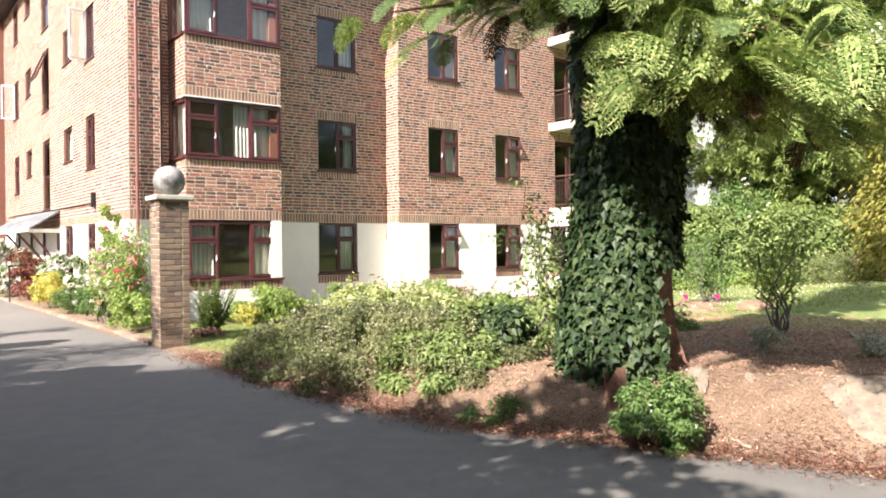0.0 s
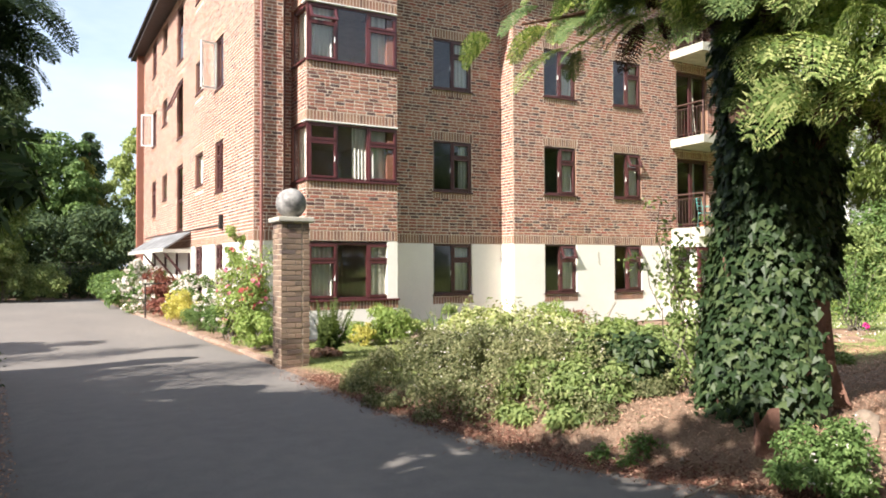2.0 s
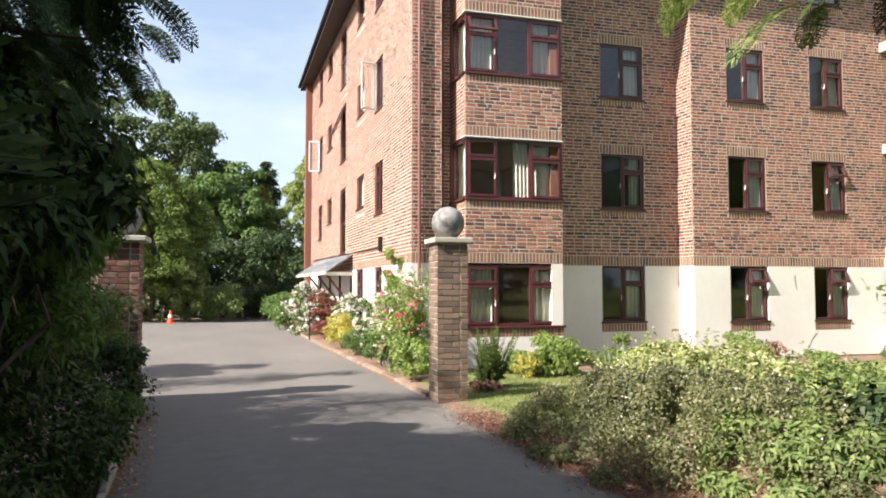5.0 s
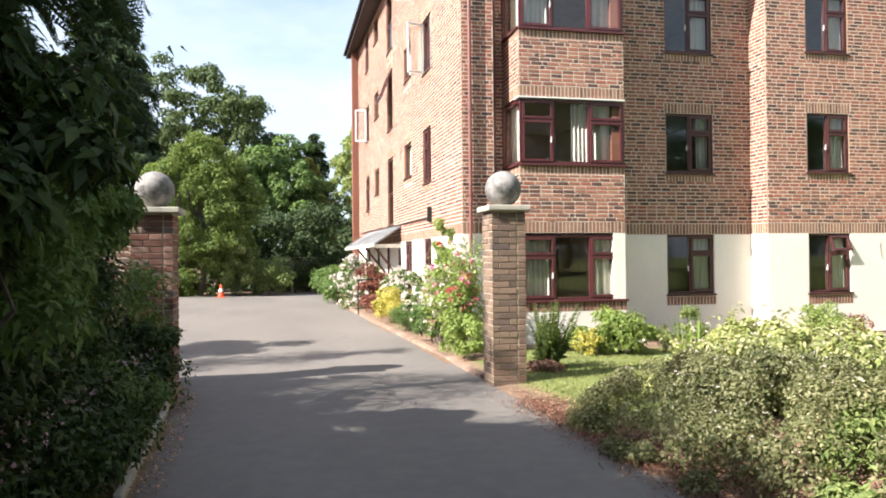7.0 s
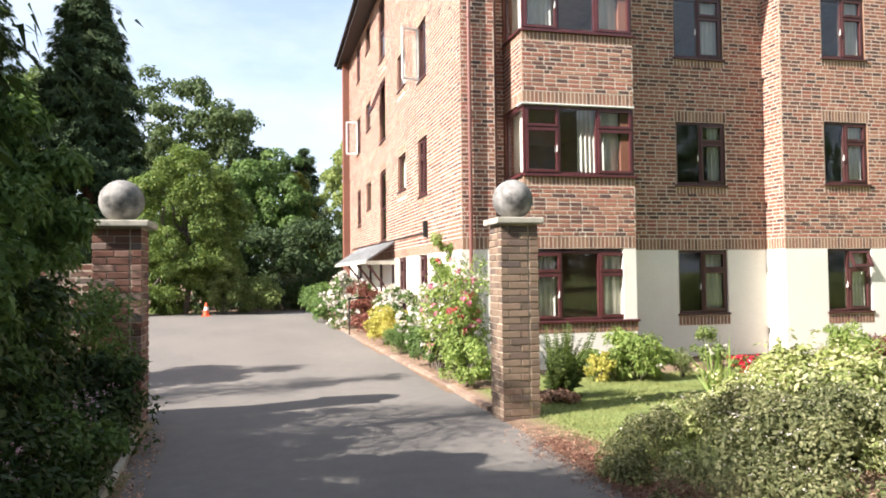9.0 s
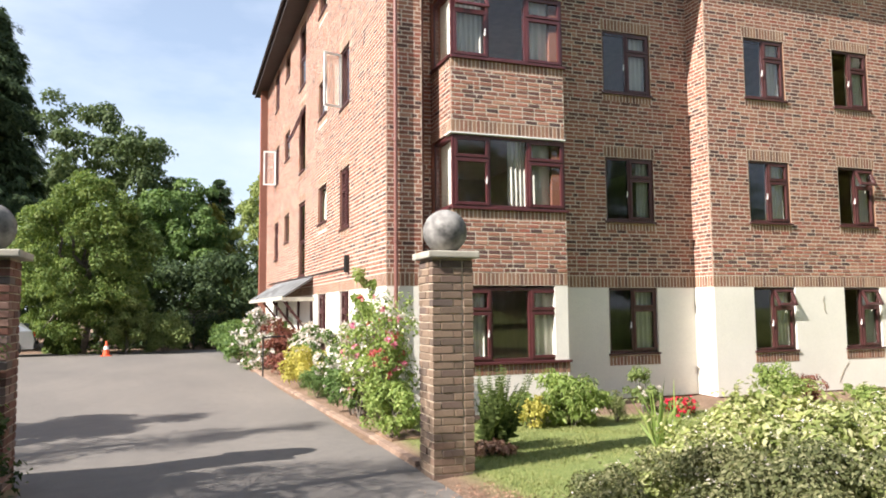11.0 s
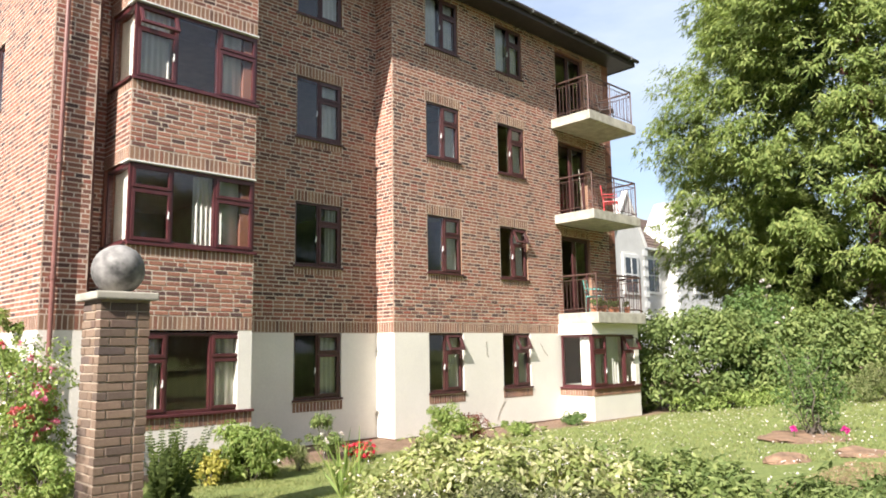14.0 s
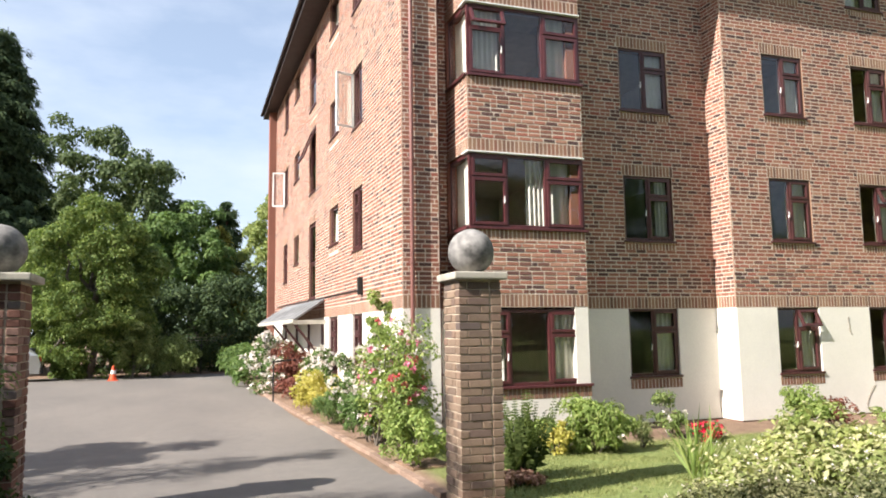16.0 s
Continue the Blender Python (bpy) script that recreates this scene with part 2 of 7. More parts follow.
P_MAGENTA = leaf_mat("magenta_petal", greens((0.6, 0.03, 0.28), (0.75, 0.06, 0.36), (0.8, 0.15, 0.45), 1.0), 0.6, 0.3)
P_CONE = leaf_mat("pale_green_cone", greens((0.30, 0.38, 0.30), (0.42, 0.50, 0.42), (0.5, 0.58, 0.5), 1.0), 0.7, 0.1)

# asphalt with pale wear, fine chippings and dark patches
m, nt, p, _ = nodes_of("worn_asphalt")
fine, mid, big = noise_of(nt, 160, 3, 0.7), noise_of(nt, 5, 6, 0.65), noise_of(nt, 0.5, 4, 0.5, stretch=(1, 0.35, 1))
c = ramp(nt, [(0.3, (0.106, 0.097, 0.089)), (0.7, (0.205, 0.189, 0.175))], fine)
c = mixc(nt, c, ramp(nt, [(0.3, (0.75, 0.75, 0.76)), (0.75, (1.15, 1.13, 1.1))], mid), 0.6, "MULTIPLY")
c = mixc(nt, c, ramp(nt, [(0.35, (0.85, 0.85, 0.85)), (0.7, (1.2, 1.18, 1.14))], big), 0.7, "MULTIPLY")
nt.links.new(c, p.inputs["Base Color"])
p.inputs["Roughness"].default_value, p.inputs["Specular IOR Level"].default_value = 0.85, 0.3
bump(nt, p, fine, 0.5, 0.006)
M_ASPHALT = m

# soil and lawn in one sheet, parted by a vertex weight that follows the planting, not the light
m, nt, p, _ = nodes_of("lawn_and_mulch")
at = nt.nodes.new("ShaderNodeAttribute"); at.attribute_name = "lawn"
f1, f2, f3 = noise_of(nt, 60, 5, 0.7), noise_of(nt, 3, 5), noise_of(nt, 18, 4)
soil = ramp(nt, [(0.25, (0.13, 0.085, 0.061)), (0.5, (0.245, 0.17, 0.123)), (0.75, (0.39, 0.295, 0.22))], f1)
soil = mixc(nt, soil, ramp(nt, [(0.3, (0.6, 0.55, 0.5)), (0.7, (1.1, 1.05, 1.0))], f2), 0.7, "MULTIPLY")
turf = ramp(nt, [(0.25, (0.122, 0.165, 0.05)), (0.55, (0.215, 0.256, 0.09)), (0.8, (0.315, 0.335, 0.145))], f3)
turf = mixc(nt, turf, ramp(nt, [(0.3, (0.7, 0.75, 0.7)), (0.7, (1.1, 1.05, 0.95))], f2), 0.7, "MULTIPLY")
nt.links.new(mixc(nt, soil, turf, at.outputs["Fac"]), p.inputs["Base Color"])
p.inputs["Roughness"].default_value, p.inputs["Specular IOR Level"].default_value = 0.95, 0.2
bump(nt, p, f1, 0.8, 0.03)
M_GROUND = m

# ---- builders ----
def link(name, me, mat, parent=None, label=""):
    if mat:
        me.materials.append(mat)
    ob = new(name, me)
    if parent:
        ob.parent = parent
    if label:
        ob["label"] = label
    return ob

def part(name, bm, material, parent=None, label=""):
    me = bpy.data.meshes.new(name)
    bm.to_mesh(me)
    bm.free()
    return link(name, me, material, parent, label)

def raw(name, verts, faces, material, parent=None, label="", smooth=False):
    me = bpy.data.meshes.new(name)
    verts, faces = np.asarray(verts, dtype=np.float32), np.asarray(faces, dtype=np.int32)
    k = faces.shape[1]
    me.vertices.add(len(verts)); me.vertices.foreach_set("co", verts.ravel())
    me.loops.add(faces.size); me.loops.foreach_set("vertex_index", faces.ravel())
    me.polygons.add(len(faces))
    me.polygons.foreach_set("loop_start", np.arange(0, faces.size, k, dtype=np.int32))
    me.polygons.foreach_set("use_smooth", np.full(len(faces), smooth))
    me.update(calc_edges=True)
    return link(name, me, material, parent, label)

def thing(name, m=None, label="", category="", group="", kind="", parent=None):
    e = new(name)
    e.empty_display_size = 0.1
    if m is not None:
        e.matrix_world = m
    if parent:
        e.parent = parent
    return tagged(e, label, category, group, kind)

def box(bm, x0, x1, y0, y1, z0, z1, bev=0.0):
    r = bmesh.ops.create_cube(bm, size=1.0, matrix=Matrix.Translation(((x0 + x1) / 2, (y0 + y1) / 2, (z0 + z1) / 2)) @ Matrix.Diagonal((x1 - x0, y1 - y0, z1 - z0, 1)))
    if bev:
        es = list({e for v in r["verts"] for e in v.link_edges})
        bmesh.ops.bevel(bm, geom=es, offset=bev, segments=2, affect="EDGES", profile=0.6)
    return bm

def bx(*a, bev=0.0):
    return box(bmesh.new(), *a, bev=bev)

def rod(bm, a, b, r, n=8, r2=None):
    a, b = Vector(a), Vector(b)
    d = b - a
    m = Matrix.Translation((a + b) / 2) @ d.to_track_quat("Z", "Y").to_matrix().to_4x4()
    bmesh.ops.create_cone(bm, cap_ends=True, segments=n, radius1=r, radius2=r if r2 is None else r2, depth=d.length, matrix=m)
    return bm

def boxes_np(b, proud):
    """Boxes with no back: rows u0, u1, z0, z1; the front lies at -proud of its own, the back at 0.03."""
    b = np.asarray(b, dtype=float)
    n = len(b)
    u0, u1, z0, z1 = b.T
    f = -np.asarray(proud)
    k = np.full(n, 0.03)
    v = np.stack([np.stack([u0, f, z0], 1), np.stack([u1, f, z0], 1), np.stack([u1, f, z1], 1), np.stack([u0, f, z1], 1),
                  np.stack([u0, k, z0], 1), np.stack([u1, k, z0], 1), np.stack([u1, k, z1], 1), np.stack([u0, k, z1], 1)], 1).reshape(-1, 3)
    q = np.array([[0, 1, 2, 3], [4, 5, 1, 0], [1, 5, 6, 2], [3, 2, 6, 7], [4, 0, 3, 7]])
    return v, (q[None] + 8 * np.arange(n)[:, None, None]).reshape(-1, 4)

rng = np.random.default_rng(7)

def clip_runs(a, b, cuts):
    """The stretches of a..b that lie in none of the cuts."""
    runs = [(a, b)]
    for c0, c1 in cuts:
        nxt = []
        for r0, r1 in runs:
            if c1 <= r0 or c0 >= r1:
                nxt.append((r0, r1))
            else:
                if c0 > r0: nxt.append((r0, c0))
                if c1 < r1: nxt.append((c1, r1))
        runs = nxt
    return [r for r in runs if r[1] - r[0] > 0.03]

JOINT = 0.018
def brick_rows(u0, u1, z0, z1, holes=(), pitch=0.075, length=0.225, anchor=0.0):
    """Stretchers in broken bond, with headers here and there; holes are u0, u1, z0, z1."""
    out = []
    k = 0
    z = z0
    while z < z1 - 0.03:
        top = min(z + pitch, z1)
        cuts = [(h[0], h[1]) for h in holes if h[2] < top - 0.02 and h[3] > z + 0.02]
        off = anchor + (k % 2) * length / 2 + (0.0 if k % 5 else length / 4)
        for r0, r1 in clip_runs(u0, u1, cuts):
            u = off + math.floor((r0 - off) / length) * length
            while u < r1:
                step = length if rng.random() > 0.13 else length / 2
                a, b = max(u, r0), min(u + step, r1)
                if b - a > 0.03:
                    out.append((a + JOINT / 2, b - JOINT / 2, z + JOINT / 2, top - JOINT / 2))
                u += step
        z += pitch
        k += 1
    return out

def soldiers(u0, u1, z0, z1, pitch=0.075):
    n = max(1, round((u1 - u0) / pitch))
    w = (u1 - u0) / n
    return [(u0 + i * w + JOINT / 2, u0 + (i + 1) * w - JOINT / 2, z0 + JOINT / 2, z1 - JOINT / 2) for i in range(n)]

def wall_sheet(name, u0, u1, z0, z1, depth, holes, material, m, label, face=0.0, parent=None):
    """A wall of that thickness with openings right through it, in its own frame: x along, y inwards, z up."""
    us = sorted({u0, u1, *[min(max(v, u0), u1) for h in holes for v in h[:2]]})
    zs = sorted({z0, z1, *[min(max(v, z0), z1) for h in holes for v in h[2:]]})
    solid = {}
    for i in range(len(us) - 1):
        for j in range(len(zs) - 1):
            cu, cz = (us[i] + us[i + 1]) / 2, (zs[j] + zs[j + 1]) / 2
            solid[i, j] = not any(h[0] < cu < h[1] and h[2] < cz < h[3] for h in holes)
    v, f, inner = [], [], []
    def quad(*c, reveal=True):
        f.append([len(v) + k for k in range(4)])
        inner.append(int(reveal))
        v.extend(c)
    for (i, j), s in solid.items():
        if not s:
            continue
        a, b, c, d = us[i], us[i + 1], zs[j], zs[j + 1]
        quad((a, face, c), (b, face, c), (b, face, d), (a, face, d), reveal=False)
        quad((b, depth, c), (a, depth, c), (a, depth, d), (b, depth, d), reveal=False)
        if not solid.get((i - 1, j)): quad((a, depth, c), (a, face, c), (a, face, d), (a, depth, d))
        if not solid.get((i + 1, j)): quad((b, face, c), (b, depth, c), (b, depth, d), (b, face, d))
        if not solid.get((i, j - 1)): quad((a, face, c), (a, depth, c), (b, depth, c), (b, face, c))
        if not solid.get((i, j + 1)): quad((a, face, d), (b, face, d), (b, depth, d), (a, depth, d))
    ob = raw(name, v, f, material, parent)
    if material is M_MORTAR:
        ob.data.materials.append(M_SOLDIER)
        ob.data.polygons.foreach_set("material_index", np.array(inner, dtype=np.int32))
    ob.matrix_world = m
    if label:
        tagged(ob, label, "wall", kind="structure")
    return ob

def brick_face(parent, rows, material, name="brickwork", proud=0.0):
    if not rows:
        return None
    v, f = boxes_np(rows, proud + rng.uniform(-0.0004, 0.0012, len(rows)))
    ob = raw(name, v, f, material, parent)
    ob["kind"] = "stuff"
    return ob

# ---- windows ----
WINDOW_COUNT = [0]
def curtain_mesh(w, h, waves):
    n = 28
    v, f = [], []
    for i in range(n + 1):
        u = i / n
        y = 0.025 * math.sin(u * waves * 2 * math.pi) + 0.008 * math.sin(u * waves * 5.3)
        v += [(u * w, y, 0), (u * w * 0.98, y * 0.6, h)]
    for i in range(n):
        f.append([2 * i, 2 * i + 2, 2 * i + 3, 2 * i + 1])
    return v, f

def sheet(x0, x1, y, z0, z1):
    bm = bmesh.new()
    bm.faces.new([bm.verts.new(c) for c in ((x0, y, z0), (x1, y, z0), (x1, y, z1), (x0, y, z1))])
    return bm

def window(m, w, h, lights, frame_mat, label, curtains=(), sill=True, depth=0.07, handles=(), swung=()):
    """A window in its own frame: x along, y inwards, z up from the sill; lights are x0, x1, z0, z1, sash (0 fixed, 1 sash, 2 top-hung and ajar)."""
    WINDOW_COUNT[0] += 1
    root = thing("window_%d" % WINDOW_COUNT[0], m, label, "window", kind="structure")
    t = 0.05
    bm = bmesh.new()
    for a in ((0, w, 0, t), (0, w, h - t, h)):
        box(bm, a[0], a[1], 0.0, depth, a[2], a[3], 0.006)
    for a in ((0, t, t, h - t), (w - t, w, t, h - t)):
        box(bm, a[0], a[1], 0.0, depth, a[2], a[3], 0.006)
    part("window_frame", bm, frame_mat, root)
    xs = sorted({round(l[0], 4) for l in lights if l[0] > 0.01})
    for x in xs:
        part("mullion", bx(x - 0.025, x + 0.025, 0.004, depth - 0.004, t, h - t, bev=0.005), frame_mat, root)
    done = set()
    for l in lights:
        if l[2] > 0.01 and (l[0], l[2]) not in done:
            done.add((l[0], l[2]))
            part("transom", bx(l[0] + 0.025, l[1] - 0.025, 0.006, depth - 0.006, l[2] - 0.025, l[2] + 0.025, bev=0.005), frame_mat, root)
    for x0, x1, z0, z1, kind in lights:
        a0 = x0 + (t if x0 < 0.01 else 0.025); a1 = x1 - (t if x1 > w - 0.01 else 0.025)
        c0 = z0 + (t if z0 < 0.01 else 0.025); c1 = z1 - (t if z1 > h - 0.01 else 0.025)
        piv = Matrix.Identity(4)
        if kind == 2:
            piv = Matrix.Translation((0, -0.02, c1)) @ Matrix.Rotation(radians(-24), 4, "X") @ Matrix.Translation((0, 0.02, -c1))
        if kind:
            s = 0.04
            bm = bmesh.new()
            box(bm, a0 - 0.012, a1 + 0.012, -0.016, 0.03, c0 - 0.012, c0 + s, 0.005)
            box(bm, a0 - 0.012, a1 + 0.012, -0.016, 0.03, c1 - s, c1 + 0.012, 0.005)
            box(bm, a0 - 0.012, a0 + s, -0.016, 0.03, c0 + s, c1 - s, 0.005)
            box(bm, a1 - s, a1 + 0.012, -0.016, 0.03, c0 + s, c1 - s, 0.005)
            bm.transform(piv)
            part("sash", bm, frame_mat, root)
            a0, a1, c0, c1 = a0 + s, a1 - s, c0 + s, c1 - s
        bm = sheet(a0, a1, 0.014, c0, c1)
        bm.transform(piv)
        part("pane", bm, M_GLASS, root).visible_shadow = False
    for x, z in handles:
        bm = bx(x - 0.012, x + 0.012, -0.03, -0.014, z - 0.03, z + 0.03, bev=0.004)
        box(bm, x - 0.009, x + 0.009, -0.045, -0.03, z - 0.02, z + 0.09, 0.004)
        part("handle", bm, M_WHITE, root, "white handle")
    for x0, x1, waves in curtains:
        v, f = curtain_mesh(x1 - x0, h - 0.06, waves)
        c = raw("curtain", v, f, M_CURTAIN, root, "pale drawn curtain", True)
        c.location = (x0, depth + 0.04, 0.02)
    for x0, x1, z0, z1, ang, side in swung:
        bm = bmesh.new()
        W, Hh, s = x1 - x0, z1 - z0, 0.045
        for a in ((0, W, 0, s), (0, W, Hh - s, Hh), (0, s, s, Hh - s), (W - s, W, s, Hh - s)):
            box(bm, a[0], a[1], -0.02, 0.02, a[2], a[3], 0.005)
        piv = Matrix.Translation((x0, -0.03, z0)) @ Matrix.Rotation(radians(ang), 4, "Z") if side == "L" else \
            Matrix.Translation((x1, -0.03, z0)) @ Matrix.Rotation(radians(ang), 4, "Z") @ Matrix.Translation((-W, 0, 0)) if side == "R" else \
            Matrix.Translation((x0, -0.03, z1)) @ Matrix.Rotation(radians(ang), 4, "X") @ Matrix.Translation((0, 0, -Hh))
        bm.transform(piv)
        leaf = part("open_casement", bm, M_WHITE if side != "T" else frame_mat, root, "open casement")
        bm = sheet(s, W - s, 0.0, s, Hh - s)
        bm.transform(piv)
        part("casement_pane", bm, M_GLASS, leaf).visible_shadow = False
    if sill:
        bm = bx(-0.03, w + 0.03, -0.075, 0.02, -0.045, 0.0, bev=0.008)
        part("window_sill", bm, frame_mat, root)
    return root

# ---- apartment house ----
FLOOR_H = 2.55
BAND = 2.0
EAVE = 9.78
SILLS = [0.75, 3.30, 5.85, 8.40]
F_MAIN, F_REC, F_BAY = pose(0, 15.5, 0), pose(0, 16.06, 0), pose(0, 15.04, 0)
F_SIDE = pose(4.45, 15.5, 0, 0, 0, -88.9)
MORTAR_FACE = 0.0012
WH = 1.25

SINGLE_BRICKS = []
def front_wall(name, m, u0, u1, wins, label, low=-0.45, render_low=-0.1, returns=()):
    """One plane of the front: render below the band, brick above; wins are u0, u1, sill height, height."""
    holes = [(a, b, s, s + h) for a, b, s, h in wins]
    up = wall_sheet(name, u0, u1, BAND, EAVE, 0.3, [h for h in holes if h[3] > BAND + 0.1], M_MORTAR, m, label + ", multi-coloured brick", MORTAR_FACE)
    upper = [h for h in holes if h[3] > BAND + 0.1]
    sold = soldiers(u0, u1, BAND, BAND + 0.225)
    keep = list(upper)
    for a, b, s, t in upper:
        if t + 0.225 < EAVE:
            sold += soldiers(a - 0.03, b + 0.03, t, t + 0.225); keep.append((a - 0.03, b + 0.03, t, t + 0.225))
        if s - 0.19 > BAND + 0.23:
            sold += soldiers(a - 0.01, b + 0.01, s - 0.19, s - 0.045); keep.append((a - 0.01, b + 0.01, s - 0.19, s))
    rows = brick_rows(u0, u1, BAND + 0.225, EAVE, keep)
    if name in ("wall_front", "wall_recess", "wall_side"):
        rows.sort(key=lambda b: (b[2] + (0.45 * abs(b[1]) if name == "wall_side" else 0.0), b[0]))
        SINGLE_BRICKS.append((up, rows[:290]))
        rows = rows[290:]
    brick_face(up, rows, M_BRICK)
    brick_face(up, sold, M_SOLDIER, "soldier_course")
    lowh = [h for h in holes if h[2] < BAND - 0.1]
    dn = wall_sheet(name + "_render", u0, u1, render_low, BAND - 0.002, 0.3, lowh, M_RENDER, m, label + ", cream rendered base", -0.006)
    sl = []
    for a, b, s, t in lowh:
        sl += soldiers(a - 0.02, b + 0.03, s - 0.24, s - 0.05)
    if sl:
        brick_face(dn, sl, M_SOLDIER, "brick_sill", 0.012)
    wall_sheet(name + "_plinth", u0, u1, low, render_low, 0.3, [], M_OLDRED_J, m, label + ", bare brick plinth", 0.02)
    return up

def pair_lights(w, h, ajar=False, flip=False):
    c = w * 0.5
    z = h * 0.68
    if flip:
        return [(0, c, 0, z, 1), (0, c, z, h, 2 if ajar else 1), (c, w, 0, h, 0)]
    return [(0, c, 0, h, 0), (c, w, 0, z, 1), (c, w, z, h, 2 if ajar else 1)]

def pair_window(m, u, z, w, frame_mat, label, ajar=False, cur=((0.55, 0.95, 4),)):
    window(m @ pose(u, 0.035, z), w, WH, pair_lights(w, WH, ajar), frame_mat, label,
           [(a * w, b * w, k) for a, b, k in cur], handles=[(w * 0.44, WH * 0.4)])

n_wins = [(11.96, 13.0), (14.31, 15.32)]
main_w = [(a, b, s, WH) for a, b in n_wins for s in SILLS] + [(16.72, 18.0, f, 2.05) for f in (2.5, 5.05, 7.6)]
main_w += [(16.6, 18.45, 0.72, 1.3)]
front_wall("wall_front", F_MAIN, 11.0, 19.25, main_w, "front wall of the flats")
rec_w = [(9.0, 10.1, s, WH) for s in SILLS]
front_wall("wall_recess", F_REC, 7.4, 11.02, rec_w, "recessed front wall in the bay's shade")
front_wall("wall_corner_strip", F_MAIN, 4.458, 5.08, [], "narrow front wall beside the bay")
front_wall("wall_bay_recess", F_REC, 5.08, 5.5, [], "narrow recess beside the bay")
# returns of the step, the recess and the bay
F_STEP = pose(10.992, 15.5, 0, 0, 0, -90)
front_wall("wall_step_return", F_STEP, -0.56, -0.012, [], "sunlit return of the front wall")
front_wall("wall_strip_return", pose(5.088, 15.5, 0, 0, 0, 90), 0.012, 0.56, [], "return of the corner strip")
F_RET = pose(5.432, 15.04, 0, 0, 0, -90)

for (a, b), fr in zip(n_wins, (0, 1)):
    for k, s in enumerate(SILLS):
        pair_window(F_MAIN, a, s, b - a, M_FRAME_DARK, "dark brown casement window in the brick front" if k else "dark brown casement window in the rendered base",
                    ajar=(k == 0 or (k == 1 and fr)), cur=((0.5, 0.95, 5),) if k != 3 else ((0.06, 0.44, 4), (0.55, 0.94, 4)))
for k, s in enumerate(SILLS):
    pair_window(F_REC, 9.0, s, 1.1, M_FRAME_DARK, "dark brown casement window in the shaded recess", cur=((0.58, 0.96, 4),) if k != 1 else ((0.72, 0.96, 3),))

# bay: brick aprons between strip windows
BAY0, BAY1 = 5.44, 7.55
bay_levels = [(BAND, 3.30), (4.55, 5.85), (7.10, 8.40), (9.65, EAVE)]
for k, (z0, z1) in enumerate(bay_levels):
    label = "brick apron of the bay with soldier courses"
    ap = wall_sheet("wall_bay_%d" % (k + 1), BAY0, BAY1, z0, z1, 0.25, [], M_MORTAR, F_BAY, label, MORTAR_FACE)
    sd = soldiers(BAY0, BAY1, z0, z0 + 0.215)
    if z1 - z0 > 0.6:
        sd += soldiers(BAY0, BAY1, z1 - 0.2, z1 - 0.01)
    brick_face(ap, sd, M_SOLDIER, "soldier_course")
    if k > 1:
        brick_face(ap, brick_rows(BAY0, BAY1, z0 + 0.215, z1 - (0.2 if z1 - z0 > 0.6 else 0), ()), M_BRICK)
    rt = wall_sheet("wall_bay_return_%d" % (k + 1), -1.02, -0.004, z0, z1, 0.25, [], M_MORTAR, F_RET, "sunlit return of the bay, brick", MORTAR_FACE)
    brick_face(rt, brick_rows(-1.02, -0.003, z0 + 0.215, z1 - (0.2 if z1 - z0 > 0.6 else 0), ()), M_BRICK)
    sd = soldiers(-1.02, -0.003, z0, z0 + 0.215) + (soldiers(-1.02, -0.003, z1 - 0.2, z1 - 0.01) if z1 - z0 > 0.6 else [])
    brick_face(rt, sd, M_SOLDIER, "soldier_course")
    rr = wall_sheet("wall_bay_far_return_%d" % (k + 1), 0.004, 1.02, z0, z1, 0.25, [], M_BRICK, pose(BAY1, 15.04, 0, 0, 0, 90), "shaded return of the bay, brick", 0.0)
    if k:
        trim = part("trim", bx(BAY0 - 0.03, BAY1 + 0.01, 15.005, 15.3, z0 - 0.028, z0 - 0.004, bev=0.004), M_WHITE)
        tagged(trim, "thin pale trim under the bay's apron", "trim", kind="structure")
wall_sheet("wall_bay_base", BAY0, BAY1, -0.1, 0.52, 0.25, [], M_RENDER, F_BAY, "cream rendered base of the bay", -0.006)
wall_sheet("wall_bay_base_return", -1.02, -0.004, -0.1, 0.52, 0.25, [], M_RENDER, F_RET, "cream rendered return of the bay", -0.006)
wall_sheet("wall_bay_base_far", 0.004, 1.02, -0.1, BAND - 0.002, 0.25, [], M_RENDER, pose(BAY1, 15.04, 0, 0, 0, 90), "cream rendered far return of the bay", 0.0)
wall_sheet("wall_bay_plinth", BAY0, BAY1, -0.45, -0.1, 0.25, [], M_OLDRED_J, F_BAY, "bare brick plinth of the bay", 0.02)
sb = wall_sheet("wall_bay_sill", BAY0, BAY1 + 0.02, 0.522, 0.72, 0.25, [], M_MORTAR, F_BAY, "soldier brick sill of the bay", 0.0)
brick_face(sb, soldiers(BAY0, BAY1 + 0.02, 0.522, 0.715), M_SOLDIER, "brick_sill", 0.008)
